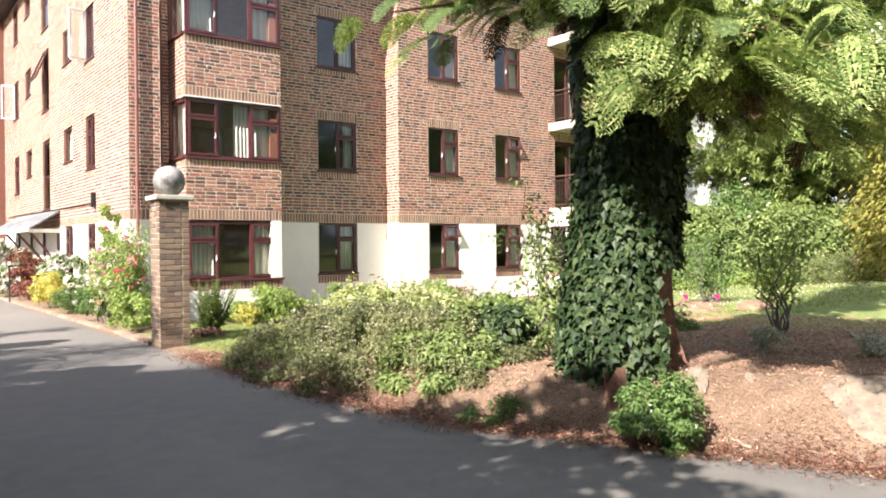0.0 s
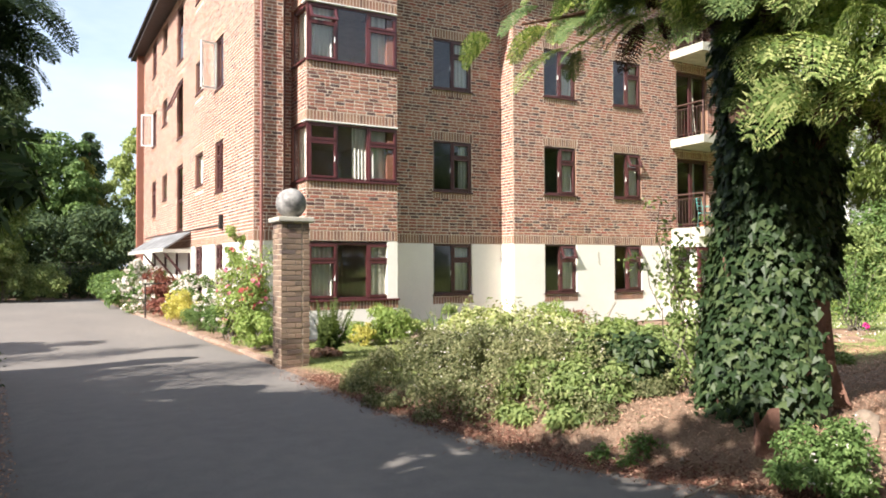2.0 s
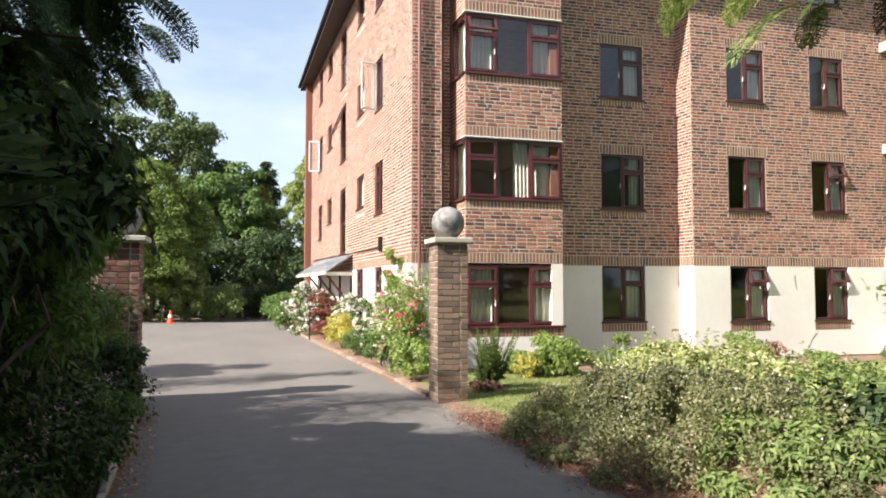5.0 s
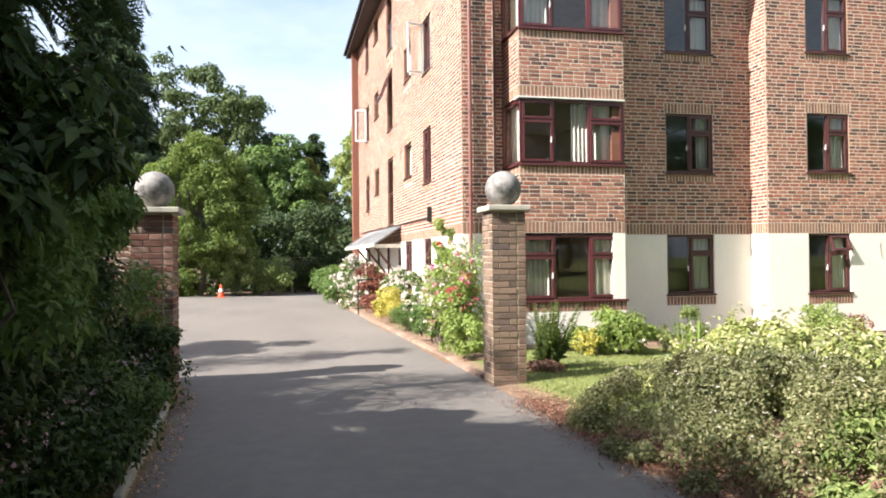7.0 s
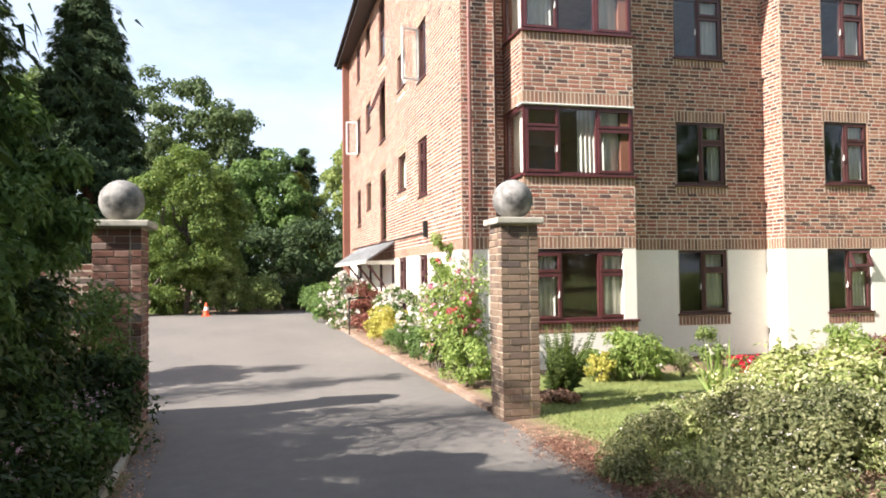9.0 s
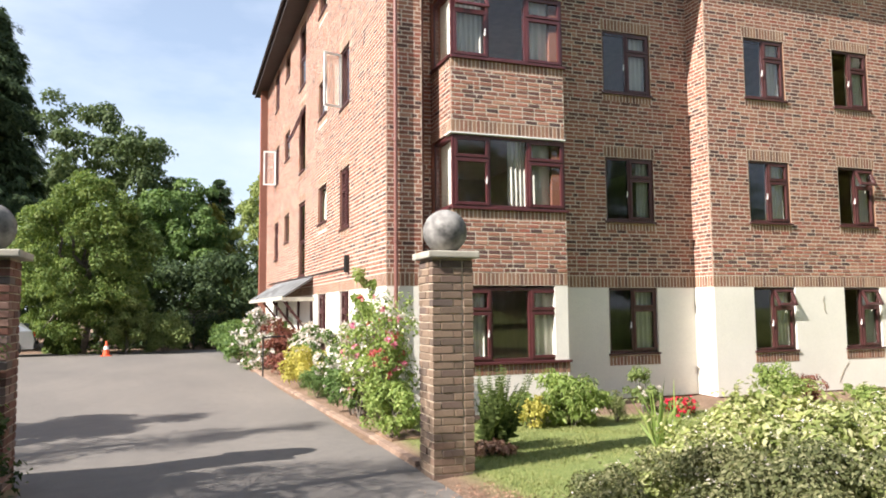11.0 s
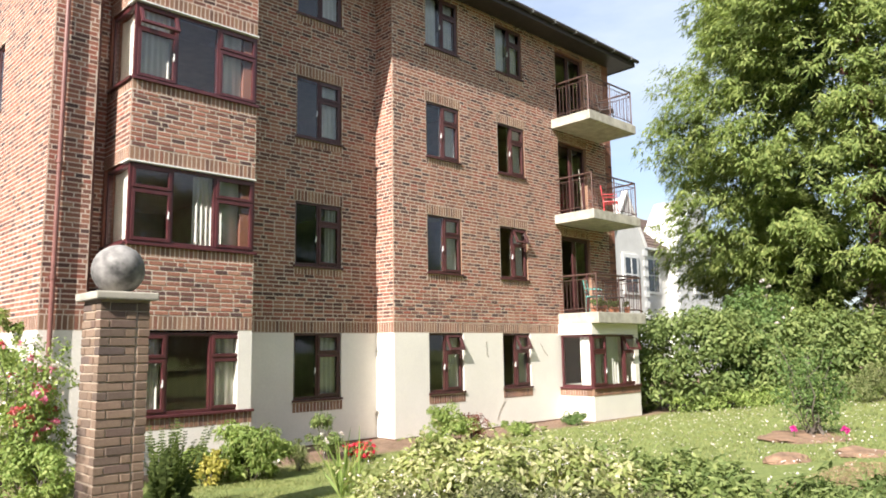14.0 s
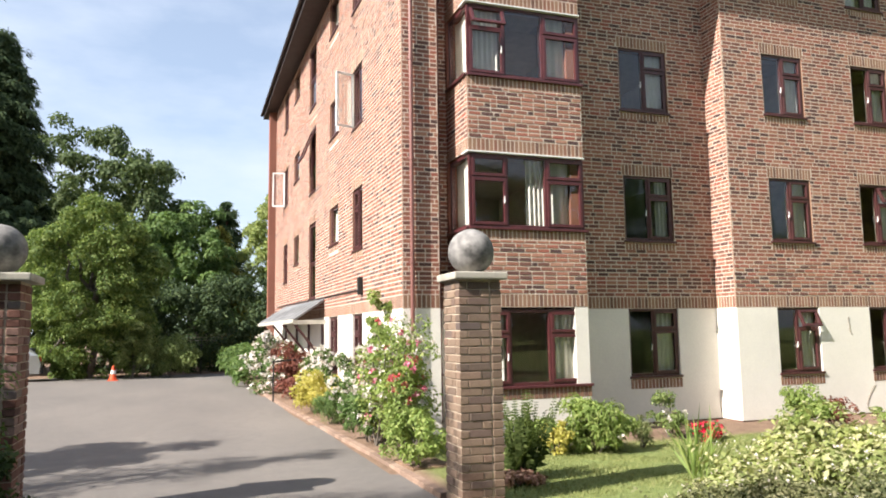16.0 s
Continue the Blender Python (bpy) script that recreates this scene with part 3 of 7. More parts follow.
for k, s in enumerate([0.74, 3.30, 5.85, 8.40]):
    wh = 1.22
    w = BAY1 - BAY0 - 0.02
    lights = [(0, 0.66, 0, wh * 0.68, 1), (0, 0.66, wh * 0.68, wh, 2 if k == 2 else 1), (0.66, 1.38, 0, wh, 0), (1.38, w, 0, wh * 0.68, 1), (1.38, w, wh * 0.68, wh, 1)]
    window(F_BAY @ pose(BAY0 + 0.03, 0.03, s), w, wh, lights, M_FRAME, "maroon-framed strip window of the bay with pale curtains",
           [(0.12, 0.6, 5), (1.42, w - 0.1, 4)] if k != 1 else [(1.05, 1.4, 4), (1.45, w - 0.1, 2)], handles=[(0.6, wh * 0.35)], depth=0.08)
    window(F_RET @ pose(-0.93, 0.03, s), 0.9, wh, [(0, 0.9, 0, wh, 0)], M_FRAME, "narrow maroon side window of the bay with a pale blind", [(0.03, 0.87, 1)], depth=0.08)
    wall_sheet("wall_bay_pier_%d" % (k + 1), -1.02, -0.94, s - 0.02, s + wh + 0.04, 0.25, [], M_BRICK if k else M_RENDER, F_RET, "brick pier behind the bay's side window", 0.0)
    wall_sheet("wall_bay_jamb_%d" % (k + 1), 0.06, 1.02, s - 0.02, s + wh + 0.04, 0.2, [], M_BRICK if k else M_RENDER, pose(BAY1 - 0.03, 15.04, 0, 0, 0, 90), "shaded jamb of the bay", 0.0)

# side wall with its small windows and stair windows; x runs from the street corner (0) back to the far corner (-16)
side = []
for s in SILLS[1:]:
    side += [(-3.5, -2.65, s, WH), (-5.9, -4.9, s + 0.37, WH - 0.37), (-11.4, -10.4, s + 0.4, WH - 0.4), (-13.6, -12.7, s, WH)]
side += [(-8.7, -7.7, 2.55, 2.0), (-8.7, -7.7, 5.4, 1.75), (-8.7, -7.7, 7.75, 1.75), (-3.5, -2.65, 0.75, WH), (-5.9, -4.9, 0.75, WH)]
front_wall("wall_side", F_SIDE, -16.0, -0.012, side, "long side wall of the flats in full sun")
for u0, u1, s, h in side:
    open_sash = []
    lights = [(0, u1 - u0, 0, h, 0)] if h < 1.0 else pair_lights(u1 - u0, h, flip=True)
    if h > 1.6:
        lights = [(0, u1 - u0, 0, h * 0.45, 0), (0, u1 - u0, h * 0.45, h, 1)]
        if 5 < s < 6:
            lights = [(0, u1 - u0, 0, h * 0.45, 0)]
            open_sash = [(0.05, u1 - u0 - 0.05, h * 0.45, h - 0.05, -22, "T")]
    if abs(s - 5.85) < 0.01 and u0 == -3.5:
        lights = [(0.43, u1 - u0, 0, h, 0)]
        open_sash = [(0.04, 0.45, 0.04, h - 0.04, -75, "L")]
    if abs(s - 5.85) < 0.01 and u0 == -13.6:
        lights = [(0.43, u1 - u0, 0, h, 0)]
        open_sash = [(0.04, 0.45, 0.04, h - 0.04, -100, "L")]
    window(F_SIDE @ pose(u0, 0.045, s), u1 - u0, h, lights, M_FRAME_DARK, "dark brown window in the sunlit side wall" + (", one casement swung open" if open_sash else ""),
           [(0.06, (u1 - u0) * 0.45, 3)] if h < 1.6 else [], swung=open_sash)

# plain far walls, floors and rooms that close the house
wall_sheet("wall_back", -20.0, -3.9, -0.45, EAVE, 0.3, [], M_BRICK, pose(0, 31.5, 0, 0, 0, 180), "plain back wall of the flats")
wall_sheet("wall_far_end", 0.0, 16.0, -0.45, EAVE, 0.3, [], M_BRICK, pose(19.25, 15.5, 0, 0, 0, 90), "plain end wall of the flats")
for k, z in enumerate((-0.35, 2.2, 4.75, 7.3, 9.6)):
    slab = part("floor_slab_%d" % (k + 1), bx(5.2, 18.9, 16.45, 31.0, z, z + 0.12), M_ROOM)
    tagged(slab, "plain plaster floor between the storeys", "floor", kind="structure")
    fr = part("floor_edge_%d" % (k + 1), bx(11.4, 18.9, 15.83, 16.43, z, z + 0.12), M_ROOM)
    tagged(fr, "plain plaster floor edge behind the front", "floor", kind="structure")
    if k < 4:
        br = part("bay_floor_%d" % (k + 1), bx(5.72, 7.27, 15.32, 16.43, z, z + 0.12), M_ROOM)
        tagged(br, "plain plaster floor of the bay", "floor", kind="structure")
wall_sheet("partition_1", 5.2, 18.9, -0.3, 9.6, 0.1, [], M_ROOM, pose(0, 20.2, 0), "plain room wall seen through the windows")
for i, x in enumerate((8.3, 11.2, 13.7, 16.2)):
    wall_sheet("partition_%d" % (i + 2), 0.0, 3.7, -0.3, 9.6, 0.1, [], M_ROOM, pose(x, 16.46, 0, 0, 0, 90), "plain room wall seen through the windows")

# roof: dark soffit, fascia, gutter and tiled hips
roof = thing("roof", pose(0, 0, 0), "brown tiled hipped roof with dark overhanging eaves", "roof", kind="structure")
RX0, RX1, RY0, RY1 = 3.75, 19.8, 14.9, 32.2
part("soffit", bx(RX0 + 0.03, RX1 - 0.03, RY0 + 0.03, RY1, EAVE + 0.004, EAVE + 0.03), M_FASCIA, roof)
bm = bmesh.new()
box(bm, RX0, RX1, RY0, RY0 + 0.03, EAVE - 0.02, EAVE + 0.2, 0.004)
box(bm, RX0, RX0 + 0.03, RY0 + 0.03, RY1, EAVE - 0.02, EAVE + 0.2, 0.004)
box(bm, RX1 - 0.03, RX1, RY0 + 0.03, RY1, EAVE - 0.02, EAVE + 0.2, 0.004)
part("fascia", bm, M_FASCIA, roof)
bm = bmesh.new()
rod(bm, (RX0 - 0.07, RY0 - 0.055, EAVE + 0.15), (RX1 + 0.07, RY0 - 0.055, EAVE + 0.15), 0.055, 10)
rod(bm, (RX0 - 0.055, RY0, EAVE + 0.15), (RX0 - 0.055, RY1, EAVE + 0.15), 0.055, 10)
part("gutter", bm, M_FASCIA, roof)
for i in range(18):
    part("gutter_bracket", bx(RX0 + 0.4 + i * 0.9, RX0 + 0.44 + i * 0.9, RY0 - 0.115, RY0 - 0.005, EAVE + 0.09, EAVE + 0.2), M_LEAD, roof)
zr = EAVE + 0.2
hip = 5.5
v = [(RX0 - 0.05, RY0 - 0.05, zr), (RX1 + 0.05, RY0 - 0.05, zr), (RX1 + 0.05, RY1, zr), (RX0 - 0.05, RY1, zr),
     (RX0 + hip, RY0 + 8, zr + 3.2), (RX1 - hip, RY0 + 8, zr + 3.2)]
bm = bmesh.new()
vs = [bm.verts.new(c) for c in v]
for q in ((0, 1, 5, 4), (1, 2, 5), (2, 3, 4, 5), (3, 0, 4), (3, 2, 1, 0)):
    bm.faces.new([vs[i] for i in q])
part("tile_slope", bm, M_TILE, roof)

# downpipes
def downpipe(x, y, z0, z1, label):
    root = thing("downpipe", pose(x, y, 0), label, "downpipe", "downpipes")
    part("pipe", rod(bmesh.new(), (0, 0, z0), (0, 0, z1), 0.036, 12), M_PIPE, root)
    for z in np.arange(z0 + 0.9, z1, 1.7):
        bm = rod(bmesh.new(), (0, 0, z - 0.03), (0, 0, z + 0.03), 0.046, 12)
        box(bm, -0.06, 0.06, 0.02, 0.05, z - 0.02, z + 0.02, 0.003)
        part("collar", bm, M_PIPE, root)
downpipe(4.60, 15.44, 0.15, EAVE, "brown plastic downpipe on the corner of the flats")

# balconies and the glazed room under them
for k, z in enumerate((2.5, 5.05, 7.6)):
    b = thing("balcony", pose(0, 0, z), "concrete balcony with a brown metal railing", "balcony", "balconies")
    part("slab", bx(16.45, 18.62, 14.28, 15.49, -0.27 if k == 0 else -0.24, 0.0, bev=0.015), M_CONC, b, "pale weathered concrete slab")
    for a, c in (((16.53, 14.36), (18.54, 14.36)), ((16.53, 14.36), (16.53, 15.47)), ((18.54, 14.36), (18.54, 15.47))):
        for zz, r in ((0.94, 0.024), (0.82, 0.011), (0.1, 0.012)):
            part("rail", rod(bmesh.new(), (*a, zz), (*c, zz), r, 8), M_RAIL, b)
        L = math.dist(a, c)
        n = int(L / 0.11)
        for i in range(1, n):
            q = i / n
            part("baluster", rod(bmesh.new(), (a[0] + (c[0] - a[0]) * q, a[1] + (c[1] - a[1]) * q, 0.1), (a[0] + (c[0] - a[0]) * q, a[1] + (c[1] - a[1]) * q, 0.82), 0.007, 5), M_RAIL, b)
    for a in ((16.53, 14.36), (18.54, 14.36), (17.53, 14.36)):
        part("post", rod(bmesh.new(), (*a, 0.0), (*a, 0.94), 0.02, 8), M_RAIL, b)
    window(F_MAIN @ pose(16.72, 0.09, z + 0.03), 1.28, 2.0, [(0, 0.64, 0, 2.0, 1), (0.64, 1.28, 0, 2.0, 1)], M_FRAME_DARK, "dark framed glazed balcony door", [(0.7, 0.9, 2)], sill=False)
OX0, OX1, OY = 16.45, 18.55, 14.5
F_OR, F_ORL = pose(0, OY, 0), pose(OX0, OY, 0, 0, 0, -90)
for nm, m, a, b in (("front", F_OR, OX0, OX1), ("side", F_ORL, -1.0, -0.004)):
    wall_sheet("wall_oriel_" + nm, a, b, -0.12, 0.46, 0.2, [], M_RENDER, m, "cream rendered base of the projecting room", 0.0 if nm == "front" else -0.005)
    so = wall_sheet("wall_oriel_sill_" + nm, a, b, 0.462, 0.66, 0.2, [], M_MORTAR, m, "soldier brick sill of the projecting room", 0.0)
    brick_face(so, soldiers(a, b, 0.462, 0.66), M_SOLDIER, "brick_sill", 0.008)
    wall_sheet("wall_oriel_head_" + nm, a, b, 1.96, 2.228, 0.2, [], M_RENDER, m, "cream rendered head of the projecting room", 0.0 if nm == "front" else -0.005)
    wall_sheet("wall_oriel_plinth_" + nm, a, b, -0.45, -0.122, 0.2, [], M_OLDRED_J, m, "bare brick plinth of the projecting room", 0.02)
wall_sheet("wall_oriel_far", 0.004, 1.0, -0.45, 2.228, 0.2, [], M_RENDER, pose(OX1, OY, 0, 0, 0, 90), "rendered far side of the projecting room")
w = OX1 - OX0 - 0.04
window(F_OR @ pose(OX0 + 0.03, 0.03, 0.68), w, 1.27, [(0, 0.6, 0, 0.86, 1), (0, 0.6, 0.86, 1.27, 1), (0.6, 1.4, 0, 1.27, 0), (1.4, w, 0, 0.86, 1), (1.4, w, 0.86, 1.27, 2)], M_FRAME,
       "maroon-framed window of the projecting room under the balcony", [(0.1, 0.5, 3), (0.7, 1.3, 5)], handles=[(0.55, 0.35)])
window(F_ORL @ pose(-0.95, 0.03, 0.68), 0.9, 1.27, [(0, 0.9, 0, 1.27, 0)], M_FRAME, "maroon-framed side window of the projecting room", [(0.5, 0.85, 3)])

# door canopy on the side wall
can = thing("door_canopy", F_SIDE, "grey lead-covered entrance canopy on white timber brackets", "canopy")
bm = bmesh.new()
cs = [(-13.7, -0.78, 1.97), (-6.2, -0.78, 1.97), (-6.45, 0.0, 2.46), (-13.2, 0.0, 2.5)]
vs = [bm.verts.new(q) for q in cs + [(a, b, c - 0.06) for a, b, c in cs]]
for q in ((0, 1, 2, 3), (7, 6, 5, 4), (0, 4, 5, 1), (1, 5, 6, 2), (2, 6, 7, 3), (3, 7, 4, 0)):
    bm.faces.new([vs[i] for i in q])
part("canopy_roof", bm, M_LEAD, can)
for i in range(9):
    q = (i + 0.5) / 9
    part("roof_seam", rod(bmesh.new(), (-13.7 + 7.5 * q, -0.79, 1.975), (-13.2 + 6.75 * q, -0.01, 2.495 - 0.03 * q), 0.016, 6), M_LEAD, can)
part("canopy_fascia", bx(-13.7, -6.2, -0.8, -0.772, 1.87, 1.965, bev=0.004), M_CONC, can)
part("canopy_fascia", bx(-6.23, -6.2, -0.77, -0.0, 1.84, 1.94, bev=0.004), M_CONC, can)
for u in (-12.6, -10.4, -8.4, -6.5):
    bm = rod(bmesh.new(), (u, -0.72, 1.86), (u, -0.03, 1.0), 0.032, 6)
    rod(bm, (u, -0.04, 0.4), (u, -0.04, 1.9), 0.032, 6)
    part("bracket", bm, M_FRAME_DARK, can)
cond = thing("wall_conduit", F_SIDE, "thin black cable run along the brick side wall", "cable")
part("cable", rod(bmesh.new(), (-15.0, -0.02, 2.55), (-2.75, -0.02, 2.46), 0.014, 6), M_IRON, cond)
part("junction_box", bx(-2.75, -2.6, -0.09, 0.0, 2.36, 2.7, bev=0.01), M_IRON, cond, "black wall box")

# ---- ground ----
RE_Y = [-14, -6, -3, -1, 0.5, 1.9, 2.8, 3.5, 4.5, 6.0, 8.0, 10.0, 12.0, 14.0, 17.5, 21.0, 28.0, 37.0]
RE_X = [16., 11.0, 8.6, 7.0, 6.0, 5.35, 4.95, 4.58, 4.1, 3.84, 3.76, 3.68, 3.62, 3.56, 3.42, 3.28, 3.1, 2.95]
LE_Y = [-14, -6, 0.0, 2.0, 4.0, 6.0, 10.0, 11.0, 11.6, 14, 20.0, 26, 32, 37.0]
LE_X = [-7.0, -4.0, -1.6, -0.7, 0.05, 0.17, -0.02, -0.1, -0.14, -1.2, -3.5, -6, -9, -9.5]
def drive_right(y): return np.interp(y, RE_Y, RE_X)
def drive_left(y): return np.interp(y, LE_Y, LE_X)
def smooth(a, b, t):
    t = np.clip((t - a) / (b - a), 0, 1)
    return t * t * (3 - 2 * t)
def ground_z(x, y):
    """Height of the open ground beside the drive."""
    d = x - drive_right(y)
    bank = np.interp(y, [-6, 3.0, 5.0, 7.5, 10.0, 11.5], [0.5, 0.42, 0.36, 0.22, 0.03, 0.0])
    z = bank * smooth(0.0, 1.0, d) - 0.13 * smooth(11.0, 14.0, y) * smooth(4.5, 6.5, x)
    z = z + 0.45 * smooth(11.0, 24.0, x) * smooth(15.5, 9.0, y) * 0.5
    z = z + 0.12 * smooth(0.0, 1.0, drive_left(y) - x)
    inside = (d < 0) & (x > drive_left(y))
    return np.where(inside, -0.03, z)
gx = np.unique(np.round(np.concatenate([np.linspace(-700, -40, 10), np.linspace(-40, -3, 20), np.arange(-3, 13, 0.2), np.arange(13, 32, 0.5), np.linspace(32, 80, 14), np.linspace(80, 700, 9)]), 3))
gy = np.unique(np.round(np.concatenate([np.linspace(-700, -40, 10), np.linspace(-40, -4, 14), np.arange(-4, 15, 0.2), np.arange(15, 40, 0.6), np.linspace(40, 90, 14), np.linspace(90, 700, 9)]), 3))
GX, GY = np.meshgrid(gx, gy)
GZ = ground_z(GX, GY)
near = (GX > -6) & (GX < 30) & (GY < 40) & (GY > -6)
bumps = np.array([noise.noise(Vector((a * 1.3, b * 1.3, 0.0))) for a, b in zip(GX.ravel(), GY.ravel())]).reshape(GX.shape)
on_drive = (GX < drive_right(GY) + 0.1) & (GX > drive_left(GY) - 0.1)
GZ = GZ + np.where(near & ~on_drive, 0.03 * bumps, 0)
nx, ny = len(gx), len(gy)
ii = (np.arange(ny - 1)[:, None] * nx + np.arange(nx - 1)[None]).ravel()
ground = raw("ground", np.stack([GX.ravel(), GY.ravel(), GZ.ravel()], 1), np.stack([ii, ii + 1, ii + nx + 1, ii + nx], 1), M_GROUND, smooth=True)
tagged(ground, "lawn with bare bark mulch under the trees", "ground", kind="structure")
def lawn_weight(x, y):
    d = x - drive_right(y)
    w = smooth(4.6, 6.0, y) * smooth(0.15, 0.5, d) * smooth(14.6, 14.0, y)
    w = np.maximum(w * smooth(6.5, 8.5, np.maximum(y, x * 0.6 + y * 0.55)), smooth(8.5, 10.5, x) * smooth(14.4, 14.0, y))
    return np.where(x < drive_left(y), 0.5, w) * np.where(y > 14.6, 0.0, 1.0)
lw = lawn_weight(GX, GY) + 0.25 * bumps * ((lawn_weight(GX, GY) > 0.05) & (lawn_weight(GX, GY) < 0.95))
ground.data.attributes.new("lawn", "FLOAT", "POINT").data.foreach_set("value", np.clip(lw, 0, 1).ravel().astype(np.float32))

yy = np.concatenate([np.arange(-14, 16, 0.25), np.arange(16, 37.01, 0.75)])
cols = 16
DV = []
for y in yy:
    a, b = drive_left(y), drive_right(y)
    for i in range(cols + 1):
        q = i / cols
        x = a + (b - a) * q + (0.03 * noise.noise(Vector((y * 2.1, q * 9, 3))) if i in (0, cols) else 0)
        DV.append((x, y, 0.0 + 0.012 * noise.noise(Vector((x * 0.4, y * 0.4, 5))) - 0.02 * abs(2 * q - 1) ** 6))
ii = (np.arange(len(yy) - 1)[:, None] * (cols + 1) + np.arange(cols)[None]).ravel()
drive = raw("road", DV, np.stack([ii, ii + 1, ii + cols + 2, ii + cols + 1], 1), M_ASPHALT, smooth=True)
tagged(drive, "worn grey asphalt drive with pale patches", "road", kind="structure")

# ---- gate piers ----
def brick_piece_mesh(l, w, h, seed):
    r = random.Random(seed)
    bm = bx(-l / 2, l / 2, -w / 2, w / 2, -h / 2, h / 2)
    bmesh.ops.bevel(bm, geom=bm.edges[:], offset=0.005, segments=1, affect="EDGES")
    for v in bm.verts:
        v.co += Vector((r.uniform(-1, 1), r.uniform(-1, 1), r.uniform(-1, 1))) * 0.0018
    me = bpy.data.meshes.new("brick")
    bm.to_mesh(me); bm.free()
    return me
PIECES = {}
def piece(l, mat):
    key = (round(l, 3), mat.name)
    if key not in PIECES:
        me = brick_piece_mesh(l, 0.1025, 0.065, len(PIECES))
        me.materials.append(mat)
        PIECES[key] = me
    return PIECES[key]

def gate_pier(x, y, w, courses, mat, label, ball_label, lip=0.085, ball_r=0.235):
    root = thing("gate_pier", pose(x, y, -0.05), label, "gate pier", "gate piers")
    core = w / 2 - 0.0085
    part("mortar_core", bx(-core, core, -core, core, 0, courses * 0.0765 + 0.02), M_MORTAR_OLD, root)
    r = random.Random(3)
    for k in range(courses):
        z = 0.0765 * k + 0.0385
        for side_i in range(4):
            turn = Matrix.Rotation(side_i * math.pi / 2, 4, "Z")
            pos = -w / 2
            spare = w - 0.1225
            a = 0.215 if (k + side_i) % 2 == 0 else spare - 0.215 - 0.01
            for ln in (a, spare - a - 0.01):
                ob = new("brick", piece(ln, mat))
                ob.parent = root
                j = Matrix.Translation((r.uniform(-0.003, 0.003), r.uniform(-0.004, 0.003), r.uniform(-0.002, 0.002))) @ Matrix.Rotation(r.uniform(-0.018, 0.018), 4, "Z") @ Matrix.Rotation(r.uniform(-0.012, 0.012), 4, "Y")
                ob.matrix_local = turn @ Matrix.Translation((pos + ln / 2, -w / 2 + 0.05125, z)) @ j
                pos += ln + 0.01
    top = courses * 0.0765 + 0.02
    part("coping", bx(-w / 2 - lip, w / 2 + lip, -w / 2 - lip, w / 2 + lip, top, top + 0.07, bev=0.014), M_CONC, root, "flat weathered concrete cap")
    bm = bmesh.new()
    bmesh.ops.create_uvsphere(bm, u_segments=40, v_segments=24, radius=ball_r)
    for v in bm.verts:
        v.co *= 1 + 0.012 * noise.noise(v.co * 9)
        v.co.z = max(v.co.z, -0.945 * ball_r)
        v.co += Vector((0, 0, top + 0.07 + 0.945 * ball_r))
    ball = part("stone_ball", bm, M_STONE, root, ball_label)
    for f in ball.data.polygons:
        f.use_smooth = True
gate_pier(3.82, 10.85, 0.43, 28, M_BUFF, "square buff brick gate pier with a stone ball", "weathered grey stone ball", 0.055, 0.225)
gate_pier(-0.41, 11.66, 0.49, 28, M_OLDRED, "square old red brick gate pier with a stone ball", "weathered grey stone ball")
gw = wall_sheet("wall_garden", -7.0, -0.66, -0.1, 1.72, 0.22, [], M_MORTAR, pose(0, 11.55, 0), "old red brick garden wall behind shrubs", MORTAR_FACE)
brick_face(gw, brick_rows(-7.0, -0.66, 0.0, 1.72), M_OLDRED_J)
# the bay's aprons and the lowest courses of the long walls, brick by brick
for k in (0, 1):
    z0, z1 = bay_levels[k]
    SINGLE_BRICKS.append((bpy.data.objects["wall_bay_%d" % (k + 1)], brick_rows(BAY0, BAY1, z0 + 0.215, z1 - 0.2, ())))
for wall, rows in SINGLE_BRICKS:
    for a, b, c, d in rows:
        ln = max(0.03, round((b - a) / 0.01) * 0.01)
        ob = new("brick", piece(ln, M_BRICK_PIECE))
        ob.parent = wall
        ob.matrix_local = Matrix.Translation(((a + b) / 2, 0.05 - rng.uniform(0, 0.004), (c + d) / 2)) @ Matrix.Diagonal(((b - a) / ln, 1, (d - c) / 0.065, 1))
# brick edging beside the drive
ke = thing("kerb_edging", pose(0, 0, 0), "weathered red brick edging along the drive", "kerb", kind="structure")
y = 11.4
while y < 25:
    ob = new("brick", piece(0.215, M_KERB))
    ob.parent = ke
    dx = drive_right(y + 0.1) - drive_right(y)
    ob.matrix_local = Matrix.Translation((float(drive_right(y)) + 0.03, y, 0.0)) @ Matrix.Rotation(math.pi / 2 + float(-dx / 0.1) , 4, "Z")
    y += 0.225

# ---- plants ----
def unit(a):
    return a / np.maximum(np.linalg.norm(a, axis=1, keepdims=True), 1e-6)

def rand_dirs(n):
    return unit(rng.normal(size=(n, 3)))

